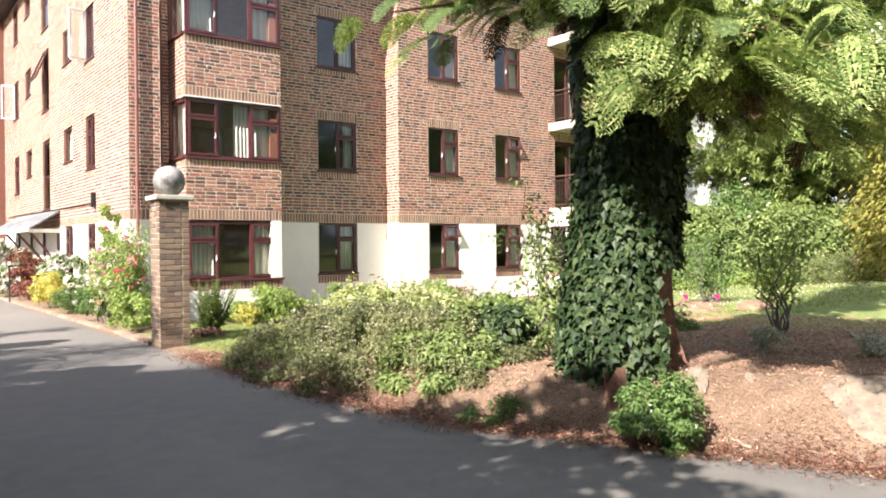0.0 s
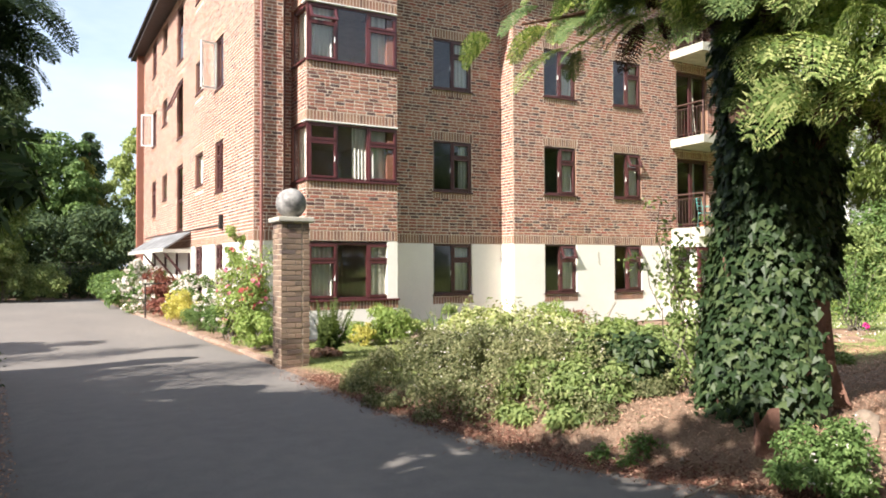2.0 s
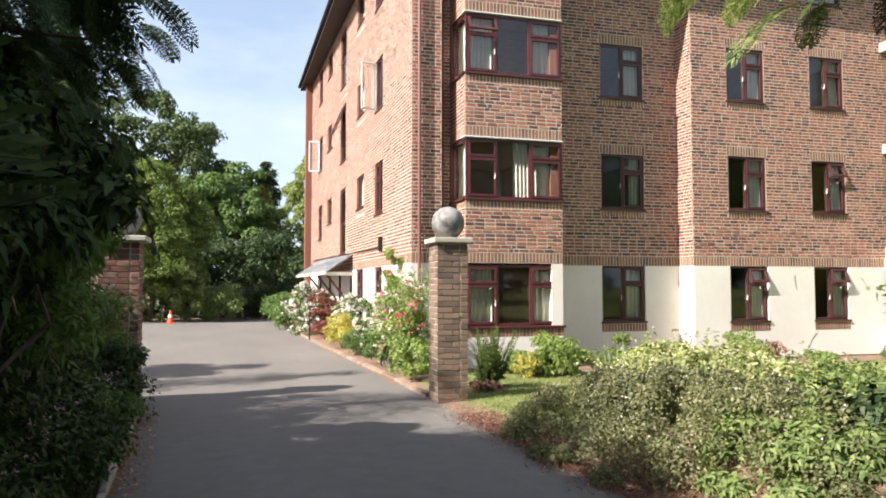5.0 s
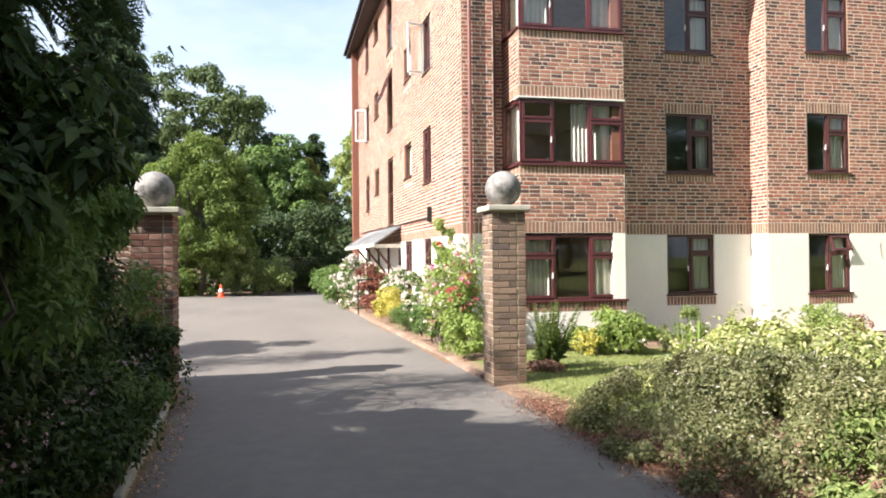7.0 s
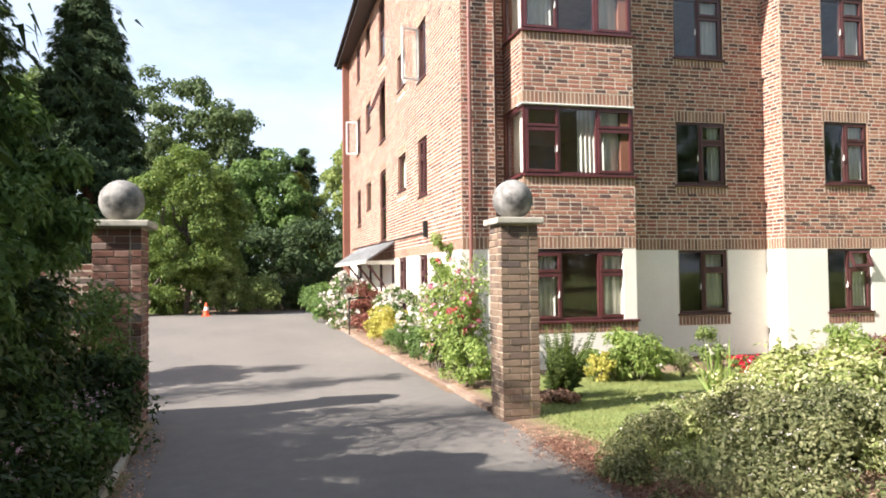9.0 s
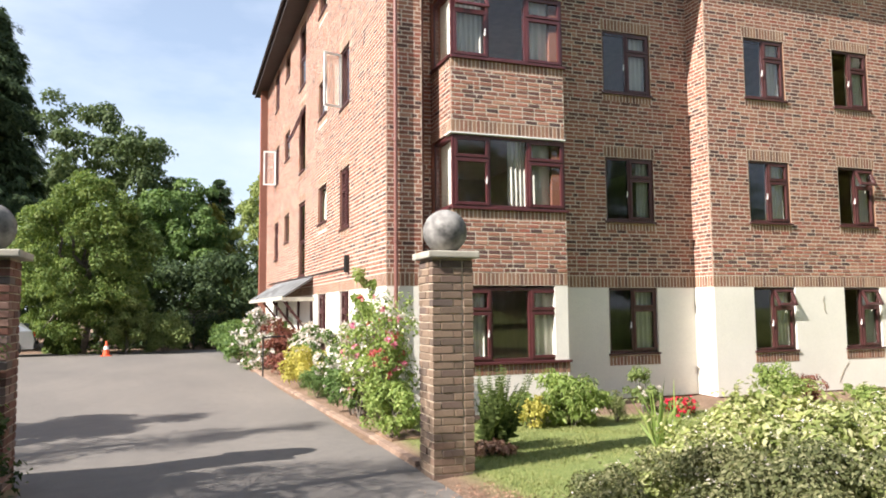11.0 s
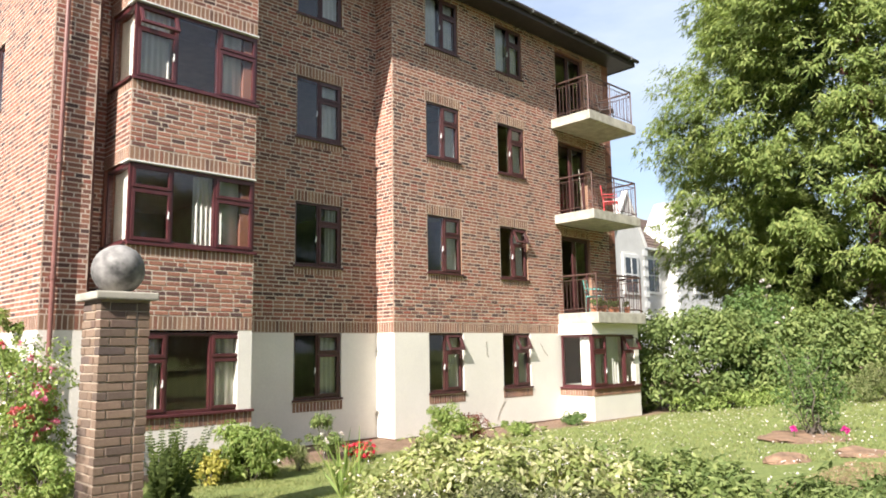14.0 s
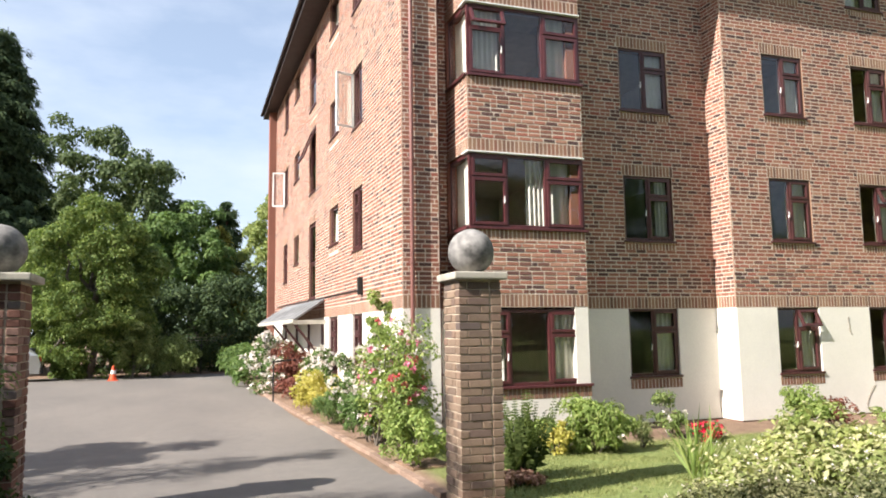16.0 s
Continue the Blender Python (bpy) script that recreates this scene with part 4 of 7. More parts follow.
def leaf_arrays(P, N, L, W, droop=0.25, axis=None, spread=1.0, tri=False):
    """One folded diamond a leaf: at P, facing N, of length L and width W."""
    n = len(P)
    N = unit(N + 0.55 * spread * rng.normal(size=(n, 3)))
    D = rng.normal(size=(n, 3)) if axis is None else axis + 0.35 * spread * rng.normal(size=(n, 3))
    D = unit(D - (D * N).sum(1, keepdims=True) * N)
    S = np.cross(D, N)
    L = (L * rng.uniform(0.65, 1.25, n))[:, None]
    W = (W * rng.uniform(0.7, 1.2, n))[:, None]
    dz = np.zeros((n, 3)); dz[:, 2] = -droop
    if tri:
        V = np.stack([P - S * W * 0.5, P + S * W * 0.5, P + D * L + dz * L], 1).reshape(-1, 3)
        return V, np.arange(3 * n).reshape(-1, 3)
    a = P
    b = P + D * L * 0.42 + S * W * 0.5 - N * W * 0.12
    c = P + D * L + dz * L
    d = P + D * L * 0.42 - S * W * 0.5 - N * W * 0.12
    V = np.stack([a, b, c, d], 1).reshape(-1, 3)
    F = np.arange(4 * n).reshape(-1, 4)
    return V, F

def foliage(name, P, N, L, W, mat, parent=None, label="", **kw):
    V, F = leaf_arrays(P, N, L, W, **kw)
    ob = raw(name, V, F, mat, parent, label)
    return ob

def in_clumps(C, R, per, flat=1.0, hollow=0.55, down=0.35):
    """Leaf places and facings over clumps: C centres, R radii."""
    C, R = np.asarray(C, float), np.asarray(R, float)
    k = np.repeat(np.arange(len(C)), per)
    d = rand_dirs(len(k))
    keep = d[:, 2] > -0.75 + down * rng.random(len(k))
    k, d = k[keep], d[keep]
    r = R[k] * (hollow + (1 - hollow) * rng.random(len(k)) ** 0.6)
    off = d * r[:, None]
    off[:, 2] *= flat
    return C[k] + off, d + np.array([0, 0, 0.35])

def ragged(c, r, n, seed, low=-0.55, fill=0.25, rough=0.22):
    """Clump centres over an uneven ellipsoid of radii r round c."""
    d = rand_dirs(n * 2)
    d = d[d[:, 2] > low][:n]
    q = np.array([1 + rough * 2 * noise.noise(Vector(v * 1.9) + Vector((seed * 7.1, 0, 0))) for v in d])
    rad = np.where(rng.random(len(d)) < fill, rng.uniform(0.3, 0.8, len(d)), rng.uniform(0.85, 1.0, len(d))) * q
    return np.asarray(c) + d * np.asarray(r) * rad[:, None]

def limb_mesh(bm, a, b, r0, r1, bend=0.15, n=6, seg=7, rnd=None):
    rnd = rnd or random.Random(1)
    a, b = Vector(a), Vector(b)
    L = (b - a).length
    pts = [a.lerp(b, i / n) + Vector((rnd.uniform(-1, 1), rnd.uniform(-1, 1), rnd.uniform(-0.5, 0.5))) * bend * L * math.sin(math.pi * i / n) * 0.4 for i in range(n + 1)]
    rings = []
    for i, pnt in enumerate(pts):
        d = (pts[min(i + 1, n)] - pts[max(i - 1, 0)]).normalized()
        q = d.to_track_quat("Z", "Y")
        r = r0 + (r1 - r0) * i / n
        rings.append([bm.verts.new(pnt + q @ Vector((math.cos(2 * math.pi * j / seg) * r, math.sin(2 * math.pi * j / seg) * r, 0))) for j in range(seg)])
    for i in range(n):
        for j in range(seg):
            bm.faces.new((rings[i][j], rings[i][(j + 1) % seg], rings[i + 1][(j + 1) % seg], rings[i + 1][j]))
    bm.faces.new(rings[-1])
    return bm

def broadleaf_tree(x, y, z, h, r, mat, label, clumps=110, per=230, leaf=0.17, low=-0.6, base=0.25, seed=1, cr=0.22, squash=1.0, bark=None, rough=0.22, flat=0.75):
    root = thing("tree", pose(x, y, z), label, "tree")
    rnd = random.Random(seed)
    bm = limb_mesh(bmesh.new(), (0, 0, -0.3), (0.2, 0.1, h * 0.7), 0.035 * h * 0.6, 0.05, rnd=rnd, seg=10)
    part("trunk", bm, bark or M_BARK_GREY, root)
    cz = h * (1 + base) / 2
    rz = h * (1 - base) / 2
    C = ragged((0, 0, cz), (r, r * squash, rz), clumps, seed, low, 0.25, rough)
    for i in range(7):
        c = C[i * len(C) // 7]
        part("limb", limb_mesh(bmesh.new(), (0.05, 0.03, h * rnd.uniform(0.2, 0.5)), c, 0.012 * h, 0.02, rnd=rnd), bark or M_BARK_GREY, root)
    R = rng.uniform(0.75, 1.3, len(C)) * r * cr
    P, N = in_clumps(C, R, per, flat)
    foliage("crown", P, N, leaf, leaf * 0.55, mat, root)
    return root

def conifer(x, y, z, h, r, mat, label, tiers=16, arms=13, per=150, leaf=0.3, seed=1, width=0.16, low=0.04, droop=0.5, keep=None):
    root = thing("tree", pose(x, y, z), label, "tree")
    rnd = random.Random(seed)
    part("trunk", limb_mesh(bmesh.new(), (0, 0, -0.3), (0.1, 0, h * 0.97), 0.02 * h + 0.05, 0.03, 0.03, rnd=rnd, seg=9), M_BARK, root)
    P, D = [], []
    bm = bmesh.new()
    for t in range(tiers):
        q = t / (tiers - 1)
        zz = h * (low + (0.97 - low) * q)
        R = r * (1 - q) ** 0.75 * rnd.uniform(0.82, 1.12) + 0.15
        for a in range(max(4, int(arms * (1 - 0.6 * q)))):
            an = 2 * math.pi * (a + rnd.random()) / max(4, int(arms * (1 - 0.6 * q)))
            reach = R * rnd.uniform(0.7, 1.12)
            tip = Vector((math.cos(an) * reach, math.sin(an) * reach, zz - droop * reach * 0.35 + rnd.uniform(-0.4, 0.4)))
            root_pt = Vector((0, 0, zz + 0.1 * reach))
            if a % 3 == 0:
                limb_mesh(bm, root_pt, root_pt.lerp(tip, 0.55), 0.04, 0.012, 0.1, 4, 5, rnd)
            n = int(per * (0.4 + 0.6 * reach / max(r, 0.1)))
            s = 0.25 + 0.75 * rng.random(n) ** 0.6
            base = np.asarray(root_pt)[None] + (np.asarray(tip - root_pt))[None] * s[:, None]
            sp = 0.13 * reach + 0.12
            p = base + np.clip(rng.normal(size=(n, 3)), -1.5, 1.5) * np.array([sp, sp, sp * 0.6])
            p[:, 2] -= droop * 0.25 * rng.random(n)
            P.append(p)
            out = np.array([math.cos(an), math.sin(an), -0.35 - droop * 0.5])
            D.append(np.repeat(out[None], n, 0))
    part("branchwork", bm, M_BARK, root)["kind"] = "stuff"
    P, D = np.concatenate(P), np.concatenate(D)
    if keep is not None:
        k = keep(P[:, 0] + x, P[:, 1] + y, P[:, 2] + z)
        P, D = P[k], D[k]
    N = unit(np.stack([D[:, 0] * 0.4, D[:, 1] * 0.4, np.full(len(D), 1.0)], 1))
    foliage("crown", P, N, leaf, leaf * width / 0.3, mat, root, axis=unit(D), droop=0.3, tri=True)
    return root

def shrub(name, x, y, z, r, h, mat, label, category="shrub", n=4000, leaf=0.05, clumps=26, seed=1, aspect=0.55, low=-0.9, squash=1.0, stems=True, parent=None, turn=0.0):
    root = thing(name, pose(x, y, z, 0, 0, turn), label, category)
    C = ragged((0, 0, h * 0.52), (r * 0.82, r * squash * 0.82, h * 0.46), clumps, seed, low, 0.4)
    R = rng.uniform(0.7, 1.3, len(C)) * min(r, h) * 0.30
    P, N = in_clumps(C, R, max(20, n // clumps), 0.9)
    ok = P[:, 2] > 0.01
    P, N = P[ok], N[ok]
    foliage("leaves", P, N, leaf, leaf * aspect, mat, root)
    if stems:
        rnd = random.Random(seed)
        for i in range(6):
            c = C[i * len(C) // 6]
            part("stem", limb_mesh(bmesh.new(), (rnd.uniform(-0.1, 0.1) * r, rnd.uniform(-0.1, 0.1) * r, -0.05), c, 0.012, 0.004, 0.2, 4, 5, rnd), M_BARK_GREY, root)
    root["crown_r"] = r
    return root, C, R

def blossoms(root, C, R, count, size, mat, label, petals=9, up=0.3, name="blossom"):
    """Flower heads of several petals over the outside of a shrub, in the shrub's own frame."""
    k = rng.integers(0, len(C), count)
    d = unit(rand_dirs(count) + np.array([0, -0.45, up]))
    c = np.asarray(C)[k] + d * R[k][:, None]
    ax = rand_dirs(count * petals)
    kk = np.repeat(np.arange(count), petals)
    P = c[kk] + ax * size * 0.15
    if count <= 40:
        for i in range(count):
            m = kk == i
            foliage(name, P[m], d[kk][m] * 0.6 + ax[m] * 0.5, size, size * 0.8, mat, root, label, axis=unit(ax[m] + d[kk][m] * 0.3), droop=0.05)
        return
    foliage(name, P, d[kk] * 0.6 + ax * 0.5, size, size * 0.8, mat, root, label, axis=unit(ax + d[kk] * 0.3), droop=0.05)

def hedge(name, pts, h, thick, mat, label, n, leaf, seed=1, category="hedge", kind="", z=None, aspect=0.55, rough=0.35):
    """A leafy bank along a line of plan points; heights may differ from point to point."""
    root = thing(name, pose(0, 0, 0), label, category, kind=kind)
    pts = np.asarray(pts, float)
    hs = np.asarray(h if hasattr(h, "__len__") else [h] * len(pts), float)
    seg = np.linalg.norm(np.diff(pts, axis=0), axis=1)
    cum = np.concatenate([[0], np.cumsum(seg)])
    m = int(n / 90)
    s = rng.random(m) * cum[-1]
    cx, cy, ch = np.interp(s, cum, pts[:, 0]), np.interp(s, cum, pts[:, 1]), np.interp(s, cum, hs)
    an = rng.random(m) * math.pi
    side_x = np.interp(s, cum, np.gradient(pts[:, 1], cum)); side_y = -np.interp(s, cum, np.gradient(pts[:, 0], cum))
    q = np.cos(an) * thick * 0.5
    zz = np.where(rng.random(m) < 0.55, rng.random(m) ** 0.8, np.sin(an)) * ch
    nz = np.array([noise.noise(Vector((a * 0.7, b * 0.7, c * 0.7 + seed))) for a, b, c in zip(cx, cy, zz)])
    q = q * (1 + rough * nz * 1.6)
    zz = zz * (1 + rough * 0.6 * nz)
    gz = ground_z(cx, cy) if z is None else np.full(m, z)
    C = np.stack([cx + side_x * q, cy + side_y * q, gz + np.maximum(zz, 0.1)], 1)
    R = rng.uniform(0.6, 1.4, m) * max(0.14, min(0.45, thick * 0.25))
    cells = max(1, int(cum[-1] / 1.6))
    which = np.minimum((s / cum[-1] * cells).astype(int), cells - 1)
    for i in range(cells):
        if (which == i).any():
            P, N = in_clumps(C[which == i], R[which == i], 90, 0.85)
            foliage("bush", P, N, leaf, leaf * aspect, mat, root, tri=leaf > 0.25)
    return root

def gz(x, y):
    return float(ground_z(np.array(x), np.array(y)))

# big ivy-clad cypress beside the drive
big = thing("tree", pose(5.62, 4.05, 0.3), "tall cypress with an ivy-clad trunk and drooping sprays", "tree")
bm = bmesh.new()
rnd = random.Random(5)
rings = []
SEG = 26
for i, (zz, r) in enumerate(((-0.35, 0.62), (-0.1, 0.54), (0.12, 0.46), (0.4, 0.40), (0.9, 0.37), (1.8, 0.36), (3.2, 0.33), (5.0, 0.28), (8.0, 0.2), (12.0, 0.08))):
    row = []
    for j in range(SEG):
        a = 2 * math.pi * j / SEG
        flute = 1 + (0.16 if i < 3 else 0.08) * math.sin(a * 5 + 0.7) + 0.05 * math.sin(a * 11 + i)
        row.append(bm.verts.new((math.cos(a) * r * flute + 0.02 * zz, math.sin(a) * r * flute, zz)))
    rings.append(row)
for i in range(len(rings) - 1):
    for j in range(SEG):
        bm.faces.new((rings[i][j], rings[i][(j + 1) % SEG], rings[i + 1][(j + 1) % SEG], rings[i + 1][j]))
trunk = part("trunk", bm, M_BARK, big, "fluted red-brown bark trunk")
# ivy: thick over the trunk but for a bare strip of bark at its foot
n = 24000
a = rng.random(n) * 2 * math.pi
zz = -0.25 + 4.6 * rng.random(n) ** 0.9
bare = (zz < 0.95) & (np.cos(a + 0.75) > 0.35)
a, zz = a[~bare], zz[~bare]
rad = np.interp(zz, [-0.3, 0.3, 1.2, 4.5], [0.56, 0.50, 0.45, 0.41]) * (1 + 0.10 * np.sin(a * 3 + zz * 2) + 0.05 * rng.normal(size=len(a))) - 0.06 * rng.random(len(a))
bulge = 0.14 * np.exp(-((zz - 0.35) / 0.4) ** 2) * np.clip(np.cos(a + 2.3), 0, 1)
rad = rad + bulge
P = np.stack([np.cos(a) * rad + 0.02 * zz, np.sin(a) * rad, zz], 1)
N = np.stack([np.cos(a), np.sin(a), np.full(len(a), 0.35)], 1)
ax = np.stack([0.3 * np.cos(a), 0.3 * np.sin(a), np.full(len(a), -1.0)], 1)
foliage("ivy", P, N, 0.075, 0.07, L_IVY, big, "dark glossy ivy", axis=ax, spread=0.8)

IVY_SHAPE = ((0.0, 0.0), (0.12, 0.34), (0.34, 0.5), (0.42, 0.2), (1.0, 0.0), (0.42, -0.2), (0.34, -0.5), (0.12, -0.34))
def ivy_leaves(P, N, size, mat, parent, label, axis):
    """Lobed leaves, each one face of eight corners."""
    n = len(P)
    N = unit(N + 0.45 * rng.normal(size=(n, 3)))
    D = axis + 0.5 * rng.normal(size=(n, 3))
    D = unit(D - (D * N).sum(1, keepdims=True) * N)
    S = np.cross(D, N)
    L = (size * rng.uniform(0.6, 1.3, n))[:, None]
    V = np.stack([P + D * L * a + S * L * b - N * L * 0.25 * abs(b) for a, b in IVY_SHAPE], 1).reshape(-1, 3)
    return raw("ivy_leaf", V, np.arange(8 * n).reshape(-1, 8), mat, parent, label)
pick = np.flatnonzero(rng.random(len(zz)) < np.interp(zz, [0.0, 0.9, 1.6, 3.0], [0.3, 0.24, 0.07, 0.03]))
ivy_leaves(P[pick] + 0.05 * unit(N[pick]), N[pick], 0.085, L_IVY, big, "lobed glossy ivy leaves", ax[pick])


def cypress_sprays(C, size, mat, parent, label="", lean=None, name="crown"):
    """Flat drooping fans: a stalk with branchlets on both sides, each close-set with scaly leaflets."""
    C = np.asarray(C)
    n, K, J = len(C), 13, 10
    out = unit(rng.normal(size=(n, 3)) * np.array([0.8, 0.8, 0.12]) + (0 if lean is None else lean))
    s = size * rng.uniform(0.55, 1.3, n)
    roll = rng.normal(size=n) * 0.6
    down = np.array([0, 0, -1.0])
    P_all, D_all, N_all, L_all = [], [], [], []
    for k in range(K):
        q = (k + 0.4) / K
        p = C + out * (s * q)[:, None] + down * (s * 0.75 * q * q)[:, None]
        d = unit(out + down * 1.15 * q)
        side = unit(np.cross(d, np.array([0, 0, 1.0])))
        side = unit(side * np.cos(roll)[:, None] + np.cross(side, d) * np.sin(roll)[:, None])
        nrm = np.cross(side, d)
        l = s * (0.15 + 0.42 * math.sin(math.pi * min(1.0, 0.22 + 0.8 * q)))
        for sgn in (-1, 1):
            dd = unit(d * 0.85 + side * sgn * 0.75)
            ss = np.cross(dd, nrm)
            for j in range(J):
                qq = (j + 0.2) / J
                P_all.append(p + dd * (l * qq)[:, None] + down * (l * 0.3 * qq * qq)[:, None])
                D_all.append(dd + ss * (0.75 if j % 2 else -0.75))
                N_all.append(nrm)
                L_all.append(l * 0.2 * (1.25 - 0.65 * qq) + 0.012)
    P, D, N, L = np.concatenate(P_all), unit(np.concatenate(D_all)), np.concatenate(N_all), np.concatenate(L_all)
    return foliage(name, P, N, L, np.maximum(L * 0.42, 0.012), mat, parent, label, axis=D, spread=0.2, droop=0.12, tri=True)

# boughs over the bank and over the drive's edge, sprays hanging from them
tips, dead = [], []
for k in range(78):
    an, z0 = rnd.uniform(0, 2 * math.pi), rnd.uniform(4.5, 7.5)
    if k < 22:
        an, z0 = rnd.uniform(2.95, 3.75), rnd.uniform(3.05, 4.5)
    elif k < 42:
        an, z0 = rnd.uniform(3.75, 4.75), rnd.uniform(2.35, 4.2)
    elif k < 60:
        an, z0 = rnd.uniform(4.6, 6.0), rnd.uniform(2.55, 4.0)
    elif k < 66:
        an, z0 = rnd.uniform(-0.3, 0.6), rnd.uniform(2.9, 4.2)
    elif k < 72:
        an, z0 = rnd.uniform(3.95, 4.55), rnd.uniform(2.4, 2.9)
    reach = max(0.7, 2.65 - 0.72 * (z0 - 2.5)) * rnd.uniform(0.78, 1.05)
    tip = Vector((math.cos(an) * reach, math.sin(an) * reach, z0 - 0.1 * reach - rnd.uniform(0.0, 0.25)))
    st = Vector((0, 0, z0 + 0.3))
    if tip.y > 0.4 and tip.x < 0.5:
        tip.y *= -0.6
    part("bough", limb_mesh(bmesh.new(), st, tip, 0.045, 0.008, 0.12, 6, 6, rnd), M_BARK, big)
    for q in np.linspace(0.22, 1.0, 11):
        c = st.lerp(tip, float(q))
        for _ in range(2 if q > 0.45 else 1):
            tips.append((c.x + rnd.uniform(-0.3, 0.3), c.y + rnd.uniform(-0.3, 0.3), c.z + rnd.uniform(-0.22, 0.16)))
        if rnd.random() < 0.22:
            dead.append((c.x + rnd.uniform(-0.2, 0.2), c.y + rnd.uniform(-0.2, 0.2), c.z - rnd.uniform(0.1, 0.25)))
tips, dead = np.array(tips), np.array(dead)
near_side = lambda a: a[(a[:, 1] < 0.75) & (a[:, 0] > -2.5)]
tips, dead = near_side(tips), near_side(dead)
dead = dead[dead[:, 0] > -1.3]
lean = unit(tips * np.array([1, 1, 0])) * 1.1
# 'old' sprays are deep green, commoner drive-side: shade put into the colour
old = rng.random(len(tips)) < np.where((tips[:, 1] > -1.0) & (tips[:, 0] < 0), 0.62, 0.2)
cypress_sprays(tips[~old], 0.36, L_CONIF, big, "flat yellow-green drooping sprays", lean[~old])
cypress_sprays(tips[old], 0.31, L_CONIF_SHADED, big, "deep green sprays, commoner drive-side as painted shade", lean[old])
cypress_sprays(dead - np.array([0, 0, 0.08]), 0.2, L_DEADSPRAY, big, "withered brown sprays", unit(dead * np.array([1, 1, 0])), "dead_spray")
sel = rng.choice(len(tips), 110, replace=False)
hang = tips[sel] + unit(lean[sel]) * 0.26 + np.array([0, 0, -0.2])
cc = np.repeat(hang, 26, 0) + rng.normal(size=(110 * 26, 3)) * np.array([0.04, 0.04, 0.03])
foliage("cone", cc, rand_dirs(len(cc)), 0.02, 0.018, P_CONE, big, "pale green cones in hanging clusters")
up = []
for k in range(80):
    an, q = rnd.uniform(0, 2 * math.pi), rnd.random()
    r = 1.0 * (1 - q) ** 0.6 * rnd.uniform(0.5, 1)
    up.append((math.cos(an) * r, -abs(math.sin(an)) * r, 6.2 + 8.0 * q))
P, N = in_clumps(np.array(up), np.full(len(up), 0.6), 60, 0.6)
foliage("upper_crown", P, N, 0.3, 0.1, L_CONIF, big, axis=unit(np.stack([P[:, 0], P[:, 1], -np.full(len(P), 1.5)], 1)))

# low growth on the bank
def cover(name, cx, cy, rx, ry, turn, top, n, leaf, mat, label, aspect=0.55, seed=1, edge=0.9, category="shrub"):
    """A low spreading mound of leaves over an oval of ground."""
    root = thing(name, pose(0, 0, 0), label, category)
    ct, st = math.cos(radians(turn)), math.sin(radians(turn))
    m = max(6, int(rx * ry * 62))
    u = rng.random(m) ** 0.5
    a = rng.random(m) * 2 * math.pi
    lx, ly = np.cos(a) * u * rx, np.sin(a) * u * ry
    cxs, cys = cx + lx * ct - ly * st, cy + lx * st + ly * ct
    lump = np.array([noise.noise(Vector((p * 1.5, q * 1.5, seed))) for p, q in zip(cxs, cys)])
    hgt = top * np.clip(1 - u ** 3.4, 0.2, 1) ** 0.75 * (0.9 + 0.24 * lump + 0.08 * rng.normal(size=m).clip(-1, 1))
    R = np.minimum(rng.uniform(0.10, 0.20, m), hgt * 0.7 + 0.03)
    C = np.stack([cxs, cys, ground_z(cxs, cys) + hgt - R * 0.75], 1)
    per = int(0.72 * n / m)
    k = np.repeat(np.arange(m), per)
    d = rand_dirs(len(k))
    d[:, 2] = np.abs(d[:, 2]) * 1.1 - 0.18
    P = C[k] + d * (R[k] * (0.72 + 0.34 * rng.random(len(k))))[:, None]
    N = unit(d) + np.array([0, 0, 0.35])
    # skirts down to the soil
    ks = rng.integers(0, m, n - len(k))
    sk = C[ks] + rand_dirs(len(ks)) * (R[ks] * np.array([1.0]))[:, None] * np.array([1, 1, 0.4])
    g_ = ground_z(sk[:, 0], sk[:, 1])
    sk[:, 2] = g_ + 0.02 + (np.maximum(sk[:, 2] - g_, 0.03)) * rng.random(len(ks)) ** 0.8
    P = np.concatenate([P, sk])
    N = np.concatenate([N, np.stack([np.cos(a[ks]), np.sin(a[ks]), np.full(len(ks), 0.6)], 1)])
    # long shoots rising out of the mound
    ns = int(m * 0.8)
    kt = rng.integers(0, m, ns)
    sd = unit(np.stack([rng.normal(size=ns) * 0.8, rng.normal(size=ns) * 0.8, np.full(ns, 0.9)], 1))
    q = np.tile(np.linspace(0.2, 1.0, 12), ns)
    kk = np.repeat(np.arange(ns), 12)
    ln = rng.uniform(0.18, 0.36, ns) * (0.5 + top)
    P2 = C[kt][kk] + sd[kk] * ((R[kt] * 0.8)[kk] + ln[kk] * q)[:, None]
    P2[:, 2] -= 0.35 * ln[kk] * q ** 2
    P, N = np.concatenate([P, P2 + rng.normal(size=P2.shape) * 0.008]), np.concatenate([N, np.tile([[0, 0, 1.0]], (len(P2), 1)) + 0.5 * sd[kk]])
    P[:, 2] = np.maximum(P[:, 2], ground_z(P[:, 0], P[:, 1]) + 0.01)
    ang = np.arctan2(P[:, 1] - cy, P[:, 0] - cx)
    sector = ((ang + math.pi) / (2 * math.pi) * 6).astype(int)
    for i in np.unique(sector):
        w = sector == i
        foliage("leaf_clump", P[w], N[w], leaf, leaf * aspect, mat, root)["kind"] = "stuff"
    return root, P

